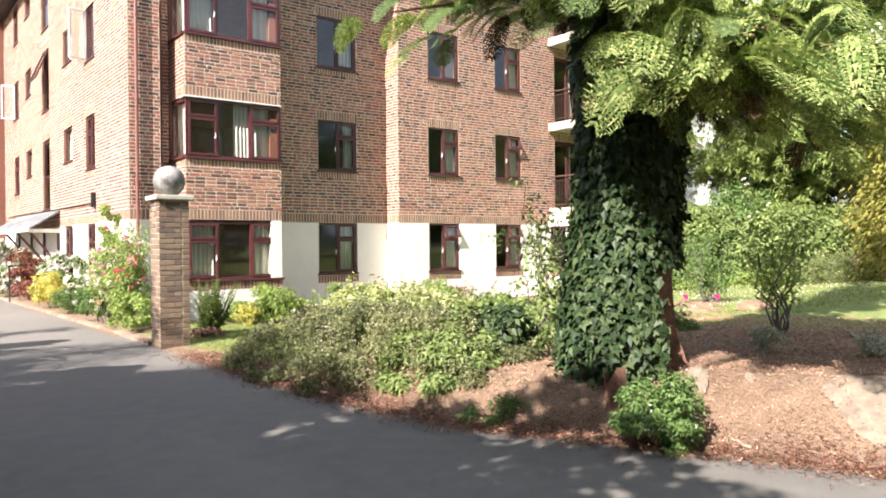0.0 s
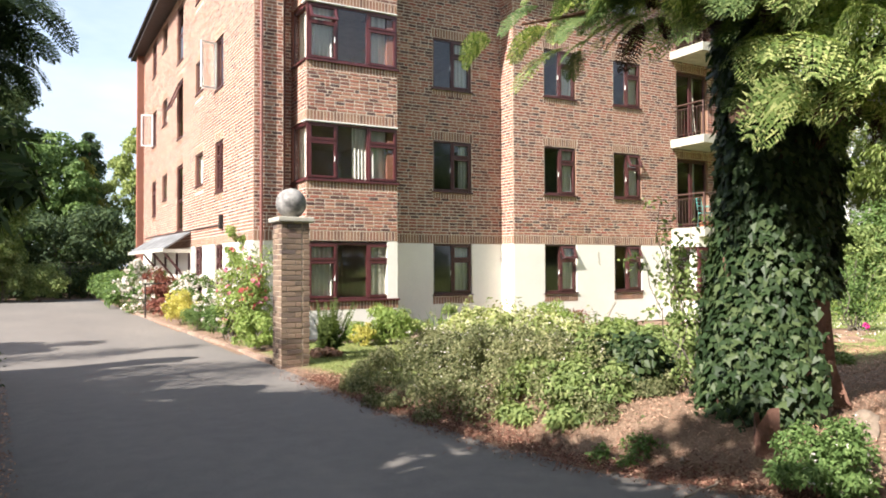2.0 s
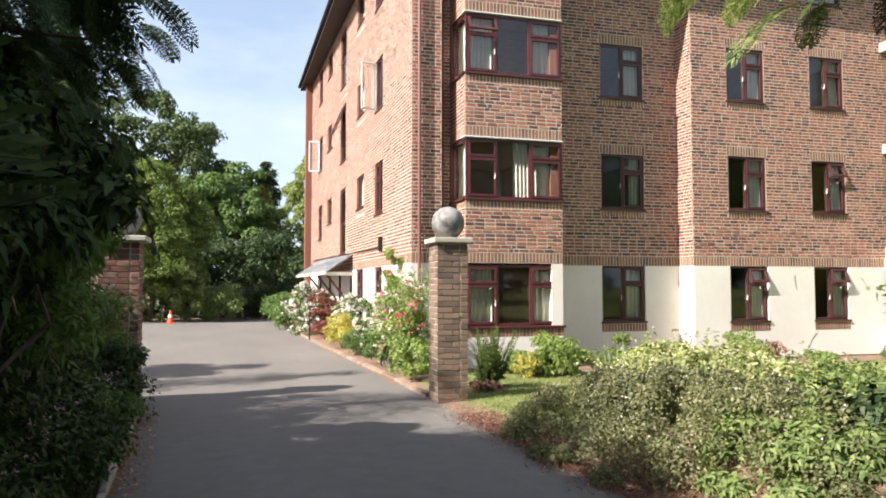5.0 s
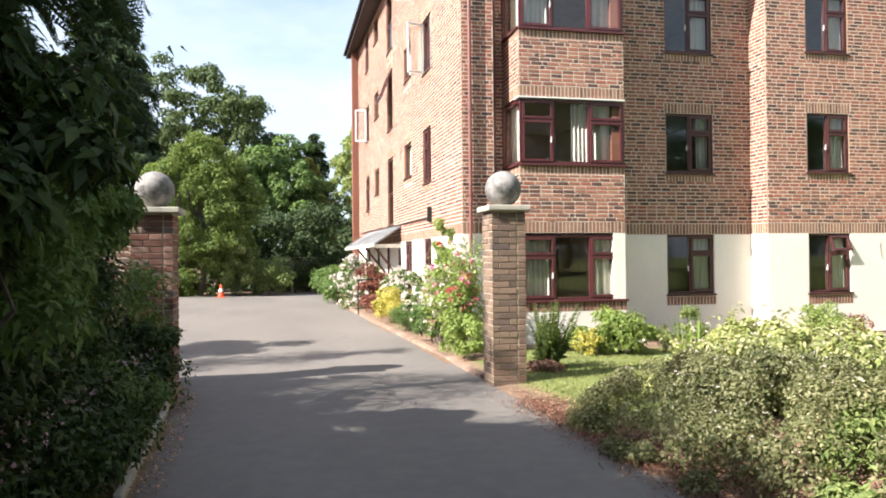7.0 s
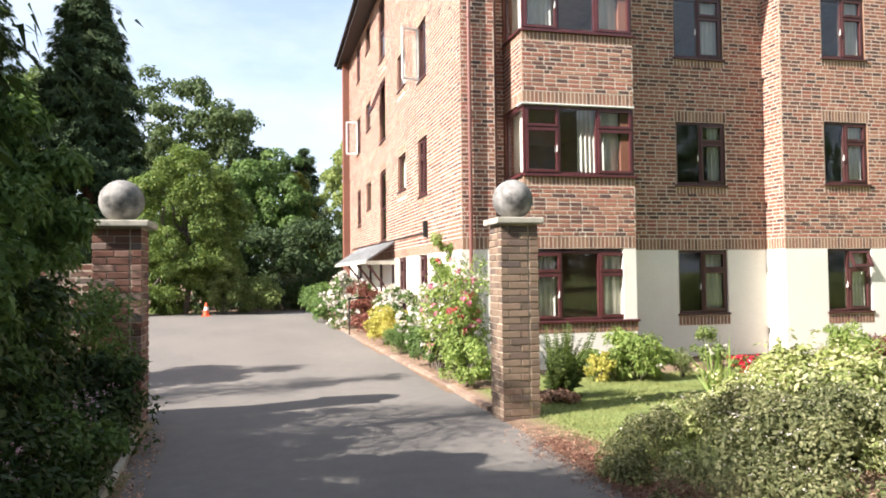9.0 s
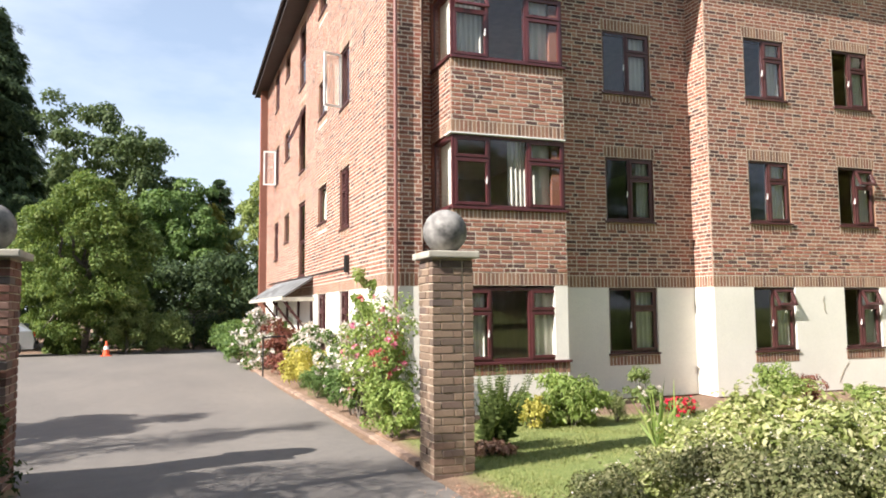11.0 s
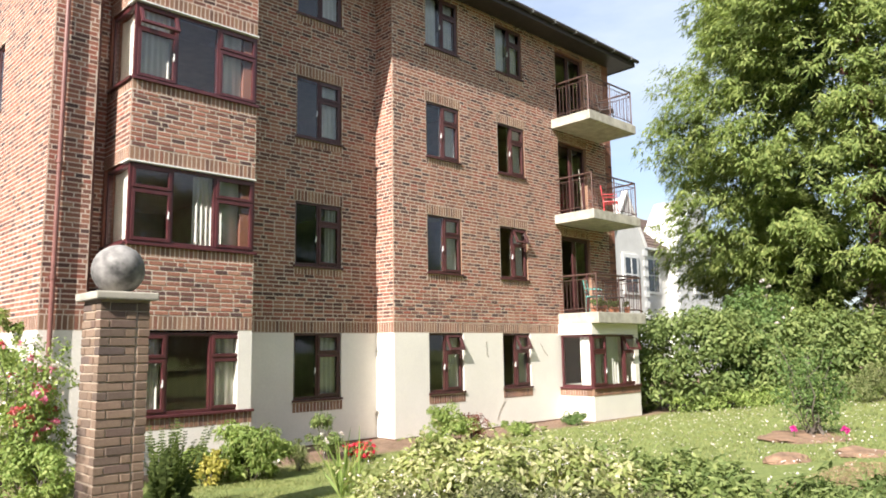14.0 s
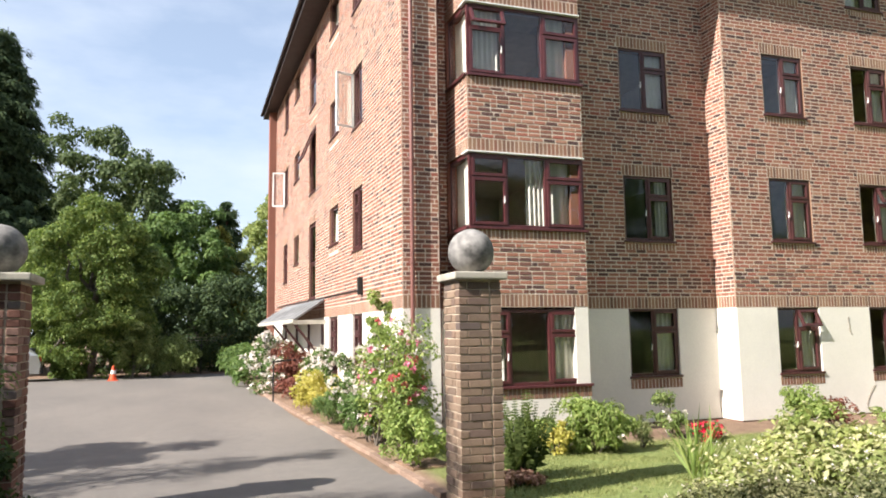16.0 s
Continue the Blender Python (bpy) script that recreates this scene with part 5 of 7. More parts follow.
g0, P0 = cover("ground_cover_shrub", 4.72, 7.05, 1.05, 2.35, 6, 0.56, 68000, 0.036, L_COTON, "low spreading small-leaved shrub along the drive", seed=3)
def specks(root, P, count, size, mat, label, name="small_flower"):
    """Tiny flowers on the topmost leaves of a mound."""
    hi = P[np.argsort(-(P[:, 2] - ground_z(P[:, 0], P[:, 1])) + 0.12 * rng.random(len(P)))[:len(P) // 2]]
    q = hi[rng.choice(len(hi), count, replace=False)] + np.array([0, 0, 0.015])
    q = np.repeat(q, 3, 0) + rng.normal(size=(count * 3, 3)) * size * 0.35
    foliage(name, q, np.repeat(np.array([[0, -0.2, 1.0]]), len(q), 0), size, size * 0.9, mat, root, label, droop=0.0)["kind"] = "stuff"
specks(g0, P0, 500, 0.016, P_WHITE, "tiny white flowers")
g, P = cover("ground_cover_shrub", 5.95, 8.2, 1.3, 1.65, 0, 0.7, 34000, 0.062, L_PALE, "low mound of pale yellow-green leaves with tiny white flowers", seed=8)
specks(g, P, 700, 0.02, P_WHITE, "tiny white flowers")
g, P = cover("weed_patch", 6.75, 7.35, 1.3, 1.1, 20, 0.5, 24000, 0.085, L_LAUREL, "patch of leafy green weeds on the bank", seed=11, aspect=0.4)
g, P = cover("weed_patch", 4.85, 5.6, 0.62, 0.7, 0, 0.42, 11000, 0.07, L_LAUREL, "patch of leafy green weeds beside the drive", seed=14, aspect=0.4)
cover("weed_patch", 7.7, 5.95, 1.25, 0.65, -20, 0.3, 9000, 0.09, L_LAUREL, "patch of mint-like leafy plants under the tree", seed=15, aspect=0.3)
g, P = cover("weed_patch", 8.2, 9.2, 1.35, 1.0, 30, 0.42, 30000, 0.036, L_PALE, "patch of pale flowering weeds by the lawn", seed=16)
specks(g, P, 700, 0.022, P_WHITE, "tiny white flowers")
cover("weed_patch", 4.34, 4.4, 0.3, 0.2, 0, 0.10, 800, 0.035, L_MID, "small clump of weeds in the mulch", seed=17)
cover("ivy_stump", 5.2, 5.12, 0.3, 0.3, 0, 0.52, 4200, 0.075, L_IVY, "dark stump smothered in ivy", seed=21, aspect=0.9, category="stump")
_, C, R = shrub("small_bush", 4.78, 3.05, gz(4.78, 3.05) - 0.03, 0.29, 0.52, L_MID, "small leafy bush with tiny white flowers on the mulch", n=11000, leaf=0.036, seed=4, clumps=40)
blossoms(_, C, R, 40, 0.02, P_WHITE, "tiny white flowers", 4)

# sapling by the ivy-clad trunk
sp = thing("sapling", pose(5.36, 4.62, gz(5.36, 4.62)), "young shrub with thin stems beside the tree", "sapling")
Cs = []
for k in range(9):
    tip = Vector((rnd.uniform(-0.3, 0.15), rnd.uniform(-0.15, 0.35), rnd.uniform(0.9, 1.75)))
    part("stem", limb_mesh(bmesh.new(), (rnd.uniform(-0.06, 0.06), rnd.uniform(-0.06, 0.06), -0.05), tip, 0.008, 0.003, 0.25, 6, 5, rnd), M_BARK_GREY, sp)
    for q in np.linspace(0.12, 1, 10):
        Cs.append(tuple(tip * float(q) + Vector((rnd.uniform(-0.1, 0.1), rnd.uniform(-0.1, 0.1), 0))))
P, N = in_clumps(np.array(Cs), np.full(len(Cs), 0.11), 20, 0.8)
foliage("leaves", P, N, 0.055, 0.033, L_LAUREL, sp)
gs = thing("sapling", pose(8.6, 4.2, gz(8.6, 4.2)), "thin garden shrub with sparse branches under the tree", "sapling")
Cs = []
for k in range(11):
    tip = Vector((rnd.uniform(-0.5, 0.5), rnd.uniform(-0.45, 0.45), rnd.uniform(0.7, 1.25)))
    part("stem", limb_mesh(bmesh.new(), (0, 0, -0.05), tip, 0.014, 0.004, 0.3, 6, 5, rnd), M_BARK_GREY, gs)
    for q in np.linspace(0.5, 1, 5):
        Cs.append(tuple(tip * float(q)))
P, N = in_clumps(np.array(Cs), np.full(len(Cs), 0.12), 30, 0.8)
foliage("leaves", P, N, 0.05, 0.03, L_BRIGHT, gs)

def over_drive(x, y, z):
    """Branches keep clear of the drive below head height and well above the path."""
    return (x < -0.15 + 1.05 * np.maximum(z - 2.15, 0)) & (x < 0.45) & ((y > 4.6) | (x < -0.6))

# dark growth along the drive's other side: shrubs, yew and taller trees that shade the drive
hedge("boundary_shrubs", [(-1.3, 1.2), (-1.0, 4.0), (-0.8, 6.5), (-1.05, 9.0), (-1.3, 10.4)], [1.4, 1.9, 2.4, 1.5, 1.2], 1.0, L_DARK, "dense dark evergreen shrubs along the drive", 60000, 0.085, 3, "shrubbery")
def overhang(x, y, r, z0, z1, mat, label, n, leaf, seed):
    """A shrub on bare stems whose crown hangs out over the drive's edge."""
    root = thing("overhanging_shrub", pose(x, y, 0.05), label, "shrub")
    C = ragged((0.0, 0, (z0 + z1) / 2), (r, r * 1.25, (z1 - z0) / 2), 46, seed, -0.95, 0.3, 0.3)
    R = rng.uniform(0.6, 1.3, len(C)) * 0.19
    P, N = in_clumps(C, R, n // 46, 0.8)
    foliage("leaves", P, N, leaf, leaf * 0.5, mat, root, droop=0.4)
    r_ = random.Random(seed)
    for i in range(7):
        part("stem", limb_mesh(bmesh.new(), (-0.35 + r_.uniform(-0.1, 0.1), r_.uniform(-0.2, 0.2), -0.1), C[i * 6], 0.02, 0.006, 0.2, 6, 5, r_), M_BARK_GREY, root)
    return root
overhang(-0.3, 5.4, 0.55, 1.25, 2.55, L_MID, "arching leafy shrub overhanging the drive's edge", 16000, 0.06, 15)
overhang(-0.5, 7.0, 0.5, 0.9, 2.3, L_MID, "arching leafy shrub overhanging the drive's edge", 15000, 0.06, 16)
overhang(-0.35, 4.2, 0.5, 1.3, 2.3, L_DARK, "dark arching shrub overhanging the drive's edge", 8000, 0.08, 17)
overhang(-0.22, 4.95, 0.48, 1.35, 2.45, L_DARK, "dark arching shrub overhanging the drive's edge", 15000, 0.085, 117)
overhang(-0.62, 8.1, 0.6, 0.95, 2.95, L_MID, "tall leafy shrub leaning over the drive's edge", 26000, 0.07, 118)
overhang(-0.95, 9.4, 0.5, 0.6, 2.3, L_MID, "leafy shrub in front of the gate pier", 14000, 0.07, 119)
overhang(-0.5, 10.95, 0.36, 0.4, 1.5, L_MID, "thin leafy shoots in front of the gate pier", 3400, 0.06, 120)
ysp = thing("yew_bough", pose(-1.6, 5.4, 2.75), "dark yew boughs with feathery tips over the drive's edge", "branches")
yt = []
for k in range(19):
    a_ = Vector((-0.8, rnd.uniform(-0.3, 0.6), rnd.uniform(-0.2, 0.5)))
    b_ = Vector((rnd.uniform(1.1, 2.1), rnd.uniform(-1.1, 0.2), rnd.uniform(-0.55, 0.5)))
    part("bough", limb_mesh(bmesh.new(), a_, b_, 0.03, 0.006, 0.15, 6, 5, rnd), M_BARK, ysp)
    for q in np.linspace(0.2, 1.0, 12):
        c = a_.lerp(b_, float(q))
        for _ in range(2):
            yt.append((c.x + rnd.uniform(-0.12, 0.05), c.y + rnd.uniform(-0.2, 0.2), c.z + rnd.uniform(-0.14, 0.08)))
yt = np.array(yt)
cypress_sprays(yt, 0.26, L_CONIF_DK, ysp, "feathery dark needles", np.tile([[1.0, -0.2, -0.1]], (len(yt), 1)), "needles")
shrub("leafy_shrub", -1.45, 10.7, 0.05, 0.55, 2.9, L_MID, "tall leafy shrub in front of the garden wall", n=8000, leaf=0.07, seed=18, clumps=40)
shrub("low_shrub", -0.28, 10.1, 0.05, 0.5, 0.85, L_DARK, "low leafy shrub at the foot of the gate pier", n=6000, leaf=0.07, seed=12)
shrub("low_shrub", -0.25, 8.6, 0.05, 0.42, 0.6, L_MID, "low leafy shrub at the drive's edge", n=4200, leaf=0.06, seed=13)
shrub("low_shrub", -0.2, 7.2, 0.05, 0.4, 0.5, L_DARK, "low leafy shrub at the drive's edge", n=4200, leaf=0.06, seed=14)
hedge("edging_ivy", [(-0.45, 1.6), (-0.4, 4.0), (-0.38, 7.0), (-0.42, 10.6)], [0.5, 0.55, 0.5, 0.5], 0.75, L_DARK, "dark low ivy and seedlings along the drive's edge", 26000, 0.06, 5, "ground cover")
# belt of trees across the garden, mirrored in the windows
for tx, ty, th, tr, ts in ((-1.5, -13.5, 12.0, 4.6, 301), (6.5, -14.5, 13.5, 5.0, 302), (14.5, -13.5, 12.5, 4.8, 303), (22.5, -14.0, 13.0, 5.0, 304), (31.0, -12.0, 12.5, 5.0, 305)):
    broadleaf_tree(tx, ty, 0.2, th, tr, L_MID, "large broadleaf tree across the garden", 130, 130, 0.38, seed=ts, low=-0.95, base=0.02)
# four trees out of view, sized and placed to block the sun over the drive
broadleaf_tree(-2.9, 2.2, 0.0, 5.35, 2.35, L_DARK, "unseen evergreen tree added to shade the drive", 120, 240, 0.2, base=0.15, seed=31, low=-0.95)
broadleaf_tree(-3.1, -1.8, 0.0, 6.6, 2.5, L_DARK, "unseen evergreen tree added to shade the drive", 120, 240, 0.2, base=0.15, seed=33, low=-0.95)
broadleaf_tree(-4.4, 5.2, 0.0, 6.1, 2.4, L_DARK, "unseen evergreen tree behind the shrubs, added to shade the drive", 120, 230, 0.2, base=0.15, seed=35, low=-0.95)
broadleaf_tree(-5.0, -5.6, 0.0, 8.0, 3.0, L_DARK, "unseen evergreen tree added to shade the drive", 120, 230, 0.22, base=0.15, seed=36, low=-0.95)
conifer(-2.4, 6.0, 0.0, 6.3, 3.3, L_CONIF_DK, "dark yew with drooping branches beside the drive", 16, 16, 420, 0.085, 41, 0.08, 0.2, 0.6, over_drive)
conifer(-3.0, 9.3, 0.0, 6.6, 2.3, L_CONIF_DK, "dark yew with drooping branches beside the garden wall", 14, 14, 340, 0.085, 42, 0.08, 0.15, 0.6, over_drive)

# out-of-view tree, added only to cast shade on the drive by the gate
broadleaf_tree(-4.6, 14.2, 0.0, 4.7, 1.25, L_DARK, "unseen evergreen tree added behind the garden wall for its shadow", 60, 160, 0.15, base=0.2, seed=39, low=-0.95)
# two conifers out of view, placed to lay striped shadows across the drive
conifer(-5.6, 11.9, 0.0, 7.4, 1.3, L_CONIF_DK, "unseen slim conifer added to cast shadow stripes on the drive", 14, 9, 130, 0.14, 43, 0.08)
conifer(-6.4, 13.9, 0.0, 7.0, 1.2, L_CONIF_DK, "unseen slim conifer added to cast shadow stripes on the drive", 14, 9, 130, 0.14, 44, 0.08)

# holly-like shrub with long divided leaves, close to the drive
mah = thing("mahonia_shrub", pose(-0.27, 3.05, 0.05), "tall shrub with long spiny divided leaves", "shrub")
bm = bmesh.new()
MV, MF = [], []
def pinnate(base, d, L, pairs, width):
    d = d.normalized()
    side = d.cross(Vector((0, 0, 1))).normalized()
    upv = side.cross(d)
    for k in range(pairs):
        q = (k + 1) / pairs
        p = base + d * L * q + Vector((0, 0, -0.35 * L * q * q))
        for sgn in (-1, 1):
            ax = (side * sgn * 0.85 + d * 0.5 + Vector((0, 0, -0.15))).normalized()
            w = d * 0.35 + Vector((0, 0, 0.5))
            l = width * (1.15 - 0.5 * abs(q - 0.45))
            o = len(MV)
            nrm = upv * 0.1
            for f, g in ((0, 0), (0.22, 0.17), (0.42, 0.13), (0.55, 0.2), (0.75, 0.1), (1.0, 0)):
                MV.append(p + ax * l * f + w * l * g + nrm * l * (0.5 - f) * 0.6)
            for f, g in ((0.75, -0.1), (0.55, -0.2), (0.42, -0.13), (0.22, -0.17)):
                MV.append(p + ax * l * f + w * l * g + nrm * l * (0.5 - f) * 0.6)
            MF.append([o + i for i in range(10)])
    limb_mesh(bm, base, base + d * L + Vector((0, 0, -0.35 * L)), 0.005, 0.002, 0.0, 4, 4, rnd)
for k in range(13):
    top = Vector((rnd.uniform(-0.7, 0.72), rnd.uniform(-0.5, 0.9), rnd.uniform(1.75, 2.1)))
    part("stem", limb_mesh(bmesh.new(), (rnd.uniform(-0.3, 0.05), rnd.uniform(-0.4, 0.4), -0.1), top, 0.02, 0.01, 0.2, 6, 6, rnd), M_BARK_GREY, mah)
    for j in range(11):
        an = j * 2.4 + k
        pinnate(top - Vector((0, 0, rnd.uniform(0, 0.25))), Vector((math.cos(an), math.sin(an), rnd.uniform(0.15, 0.8))), rnd.uniform(0.26, 0.4), 7, 0.1)
part("leaf_stalks", bm, L_DARK, mah)["kind"] = "stuff"
raw("leaves", [tuple(v) for v in MV], MF, L_DARK, mah, "dark spiny leaflets")

# far end of the drive
broadleaf_tree(-2.45, 36.2, 0, 7.0, 2.45, L_ROUND, "rounded bright green evergreen tree beside the car park", 330, 300, 0.13, low=-0.98, base=-0.04, seed=51, cr=0.16, rough=0.1, flat=0.85)
shrub("clipped_shrub", 0.55, 35.6, 0, 1.15, 1.5, L_LAUREL, "rounded green shrub at the end of the drive", n=12000, leaf=0.1, seed=52, clumps=44)
shrub("clipped_shrub", -0.75, 34.9, 0, 0.75, 2.6, L_LAUREL, "rounded green shrub under the evergreen tree", n=8000, leaf=0.11, seed=152, clumps=36)
broadleaf_tree(-4.2, 58, 0, 15.4, 4.8, L_TREE_DEEP, "large dark green broadleaf tree in the distance", 300, 170, 0.32, seed=55, cr=0.15, base=0.1, low=-0.9, rough=0.26)
broadleaf_tree(-15.0, 62, 0, 17.0, 5.0, L_TREE, "large dark green broadleaf tree in the distance", 150, 200, 0.36, seed=57, cr=0.2)
broadleaf_tree(0.9, 46, 0, 9.0, 2.4, L_MID, "broadleaf tree behind the end of the drive", 190, 190, 0.24, seed=56, low=-0.95, base=0.0, cr=0.2, rough=0.2)
conifer(3.5, 56, 0, 11.0, 2.6, L_CONIF_DK, "slim dark fir in the distance", 22, 12, 190, 0.3, 58)
conifer(2.9, 49, 0, 8.0, 1.7, L_GOLD, "small golden fir in the distance", 16, 10, 120, 0.26, 158, low=0.02)
broadleaf_tree(6.1, 47, 0, 9.9, 2.3, L_WILLOW, "pale green willow behind the flats", 170, 190, 0.22, seed=59, low=-0.95, base=0.0, cr=0.18)
hedge("dark_thicket", [(-14, 40), (-6, 41), (0.5, 41.5), (4.5, 40.5), (7, 38)], [4.6, 4.2, 3.6, 4.2, 5.0], 3.0, L_CONIF_DK, "dark evergreen thicket across the end of the drive", 60000, 0.2, 6, "thicket", z=0.0)
hedge("low_hedge", [(0.6, 38.6), (3.6, 38.2)], 1.3, 1.0, L_DARK, "low dark hedge behind the clothes dryer", 9000, 0.1, 8, z=0.0)
hedge("parking_thicket", [(-17, 12), (-16, 22), (-16, 34), (-13, 40)], [4, 4.5, 5, 5], 3.0, L_CONIF_DK, "dark evergreen thicket beside the car park", 20000, 0.3, 9, "thicket", z=0.0)

# border along the side wall
def rose_bush(x, y, h, label, seed):
    root = thing("rose_bush", pose(x, y, 0.0), label, "rose bush")
    r = random.Random(seed)
    Cs = []
    for k in range(15):
        tip = Vector((r.uniform(-0.45, 0.45), r.uniform(-0.75, 0.75), h * r.uniform(0.5, 1.0)))
        part("stem", limb_mesh(bmesh.new(), (r.uniform(-0.15, 0.15), r.uniform(-0.2, 0.2), -0.05), tip, 0.016, 0.005, 0.2, 6, 5, r), M_BARK_GREY, root)
        for q in np.linspace(0.25, 1, 9):
            Cs.append(tuple(tip * float(q) + Vector((r.uniform(-0.16, 0.16), r.uniform(-0.16, 0.16), r.uniform(-0.05, 0.1)))))
    C = np.array(Cs)
    R = np.full(len(C), 0.17)
    P, N = in_clumps(C, R, 52, 0.9)
    foliage("leaves", P, N, 0.06, 0.036, L_BRIGHT, root)
    return root, C, R
rb, C, R = rose_bush(4.0, 13.7, 1.62, "tall rose bush with coral red flowers beside the gate pier", 61)
hi = C[:, 2] > 0.8
blossoms(rb, C[hi], R[hi], 26, 0.062, P_RED, "coral red rose", 14)
blossoms(rb, C[hi], R[hi], 14, 0.055, P_PINK, "pink rose", 12, name="pink_blossom")
blossoms(rb, C[hi], R[hi], 30, 0.05, P_WHITE, "white flowers", 8, name="white_blossom")
rb, C, R = rose_bush(3.95, 14.9, 1.75, "tall rambling bush with white and pink flowers against the wall", 62)
blossoms(rb, C, R, 260, 0.055, P_WHITE, "white flowers", 8)
blossoms(rb, C, R, 24, 0.055, P_PINK, "pink rose", 10, name="pink_blossom")
shrub("climber", 4.22, 16.2, 0.0, 0.32, 2.5, L_BRIGHT, "tall yellow-green climber against the side wall", n=5200, leaf=0.07, clumps=34, seed=63, squash=1.3)
shrub("low_plants", 3.92, 13.2, 0.0, 0.42, 0.6, L_BRIGHT, "low bright green foliage at the foot of the roses", n=4000, leaf=0.06, seed=64, squash=1.6)
shrub("low_plants", 3.82, 15.2, 0.0, 0.42, 0.8, L_MID, "leafy green plants at the foot of the roses", n=4500, leaf=0.06, seed=65, squash=1.7)
b, C, R = shrub("flowering_shrub", 4.0, 17.1, 0.0, 0.45, 1.3, L_MID, "white flowering shrub against the side wall", n=4200, leaf=0.06, seed=66, squash=1.5)
blossoms(b, C, R, 130, 0.06, P_WHITE, "white flowers", 7)
shrub("lavender", 3.72, 17.6, 0.0, 0.42, 0.55, L_MID, "soft green lavender clump at the drive's edge", n=5200, leaf=0.11, seed=67, aspect=0.09)
b, C, R = shrub("golden_shrub", 3.78, 19.6, 0.0, 0.62, 0.78, L_YELLOW, "bright golden yellow shrub", n=6500, leaf=0.06, seed=68, squash=1.4)
b, C, R = shrub("flowering_shrub", 4.05, 21.0, 0.0, 0.5, 1.25, L_MID, "pale flowering shrub against the side wall", n=3600, leaf=0.07, seed=69, squash=1.3)
blossoms(b, C, R, 170, 0.07, P_WHITE, "white flowers", 7)
shrub("red_shrub", 3.75, 23.2, 0.0, 0.62, 1.35, L_RED, "dark red leaved shrub by the entrance", n=4200, leaf=0.09, seed=70)
b, C, R = shrub("flowering_shrub", 3.45, 25.6, 0.0, 0.95, 1.5, L_MID, "large white flowering shrub by the entrance", n=5200, leaf=0.1, seed=71, squash=1.3)
blossoms(b, C, R, 300, 0.1, P_WHITE, "masses of white flowers", 7)
shrub("green_shrub", 3.2, 29.0, 0.0, 0.95, 1.35, L_MID, "rounded green shrub at the end of the border", n=5200, leaf=0.12, seed=72, squash=1.8)
shrub("green_shrub", 3.0, 32.5, 0.0, 0.9, 1.15, L_MID, "rounded green shrub at the end of the border", n=4200, leaf=0.12, seed=73, squash=1.8)

# border along the front
def sword_fern(x, y, z, h, n, mat, label, category="fern", spread=0.45, w=0.07, name="fern"):
    root = thing(name, pose(x, y, z), label, category)
    r = random.Random(int(x * 100))
    P, D, N, L = [], [], [], []
    bm = bmesh.new()
    for k in range(n):
        an, tilt = r.uniform(0, 2 * math.pi), r.uniform(0.05, spread)
        hh = h * r.uniform(0.65, 1.05)
        st = Vector((r.uniform(-0.14, 0.14), r.uniform(-0.14, 0.14), 0))
        tip = st + Vector((math.cos(an) * tilt * hh, math.sin(an) * tilt * hh, hh))
        limb_mesh(bm, st, tip, 0.006, 0.002, 0.05, 4, 4, r)
        ax = (tip - st).normalized()
        side = ax.cross(Vector((math.cos(an), math.sin(an), 0.1))).normalized()
        for q in np.linspace(0.15, 1.0, 24):
            p = st.lerp(tip, float(q))
            l = w * (1.15 - q) + 0.015
            for sgn in (-1, 1):
                P.append(p); D.append(side * sgn + ax * 0.5); N.append(side.cross(ax)); L.append(l)
    part("stalk", bm, mat, root)["kind"] = "stuff"
    foliage("fronds", np.array([tuple(p) for p in P]), np.array([tuple(v) for v in N]), np.array(L), np.array(L) * 0.5, mat, root, axis=np.array([tuple(v) for v in D]), spread=0.25)
    return root
sword_fern(4.72, 11.75, gz(4.72, 11.75), 0.88, 30, L_FERN, "clump of upright dark green fern fronds on the lawn's edge", w=0.125, spread=0.6)
shrub("dead_tuft", 4.58, 11.45, gz(4.58, 11.45), 0.28, 0.14, L_DRY, "brown withered leaves round the fern", n=1500, leaf=0.06, seed=80, squash=0.8)
shrub("golden_tuft", 6.1, 13.6, gz(6.1, 13.6), 0.26, 0.42, L_YELLOW, "small golden leaved plant beside the fern", n=1500, leaf=0.06, seed=81)
b, C, R = shrub("herb_clump", 6.78, 13.6, gz(6.78, 13.6), 0.55, 0.85, L_BRIGHT, "bushy green clump with a few white flowers", n=6500, leaf=0.1, seed=82, aspect=0.28)
blossoms(b, C, R, 6, 0.06, P_WHITE, "white flowers", 8)
shrub("low_plants", 6.35, 14.2, gz(6.35, 14.2), 0.4, 0.4, L_BRIGHT, "low yellow-green plants below the bay", n=2500, leaf=0.07, seed=83)
b, C, R = shrub("small_rose", 8.62, 14.5, gz(8.62, 14.5), 0.36, 0.72, L_LAUREL, "small rose bush with white flowers by the wall", n=2200, leaf=0.055, seed=84)
blossoms(b, C, R, 8, 0.06, P_WHITE, "white rose", 10)
shrub("grey_plant", 7.6, 13.7, gz(7.6, 13.7), 0.16, 0.42, L_OLIVE, "grey-green spiky plant in the bed", n=700, leaf=0.12, seed=85, aspect=0.12)
for xx, yy, s in ((8.75, 13.85, 86), (9.15, 14.1, 87)):
    b, C, R = shrub("red_flowers", xx, yy, gz(xx, yy), 0.24, 0.3, L_MID, "clump of crimson flowers in the bed", "flowers", n=700, leaf=0.05, seed=s, clumps=14)
    blossoms(b, C, R, 60, 0.045, P_CRIMSON, "crimson flowers", 7)
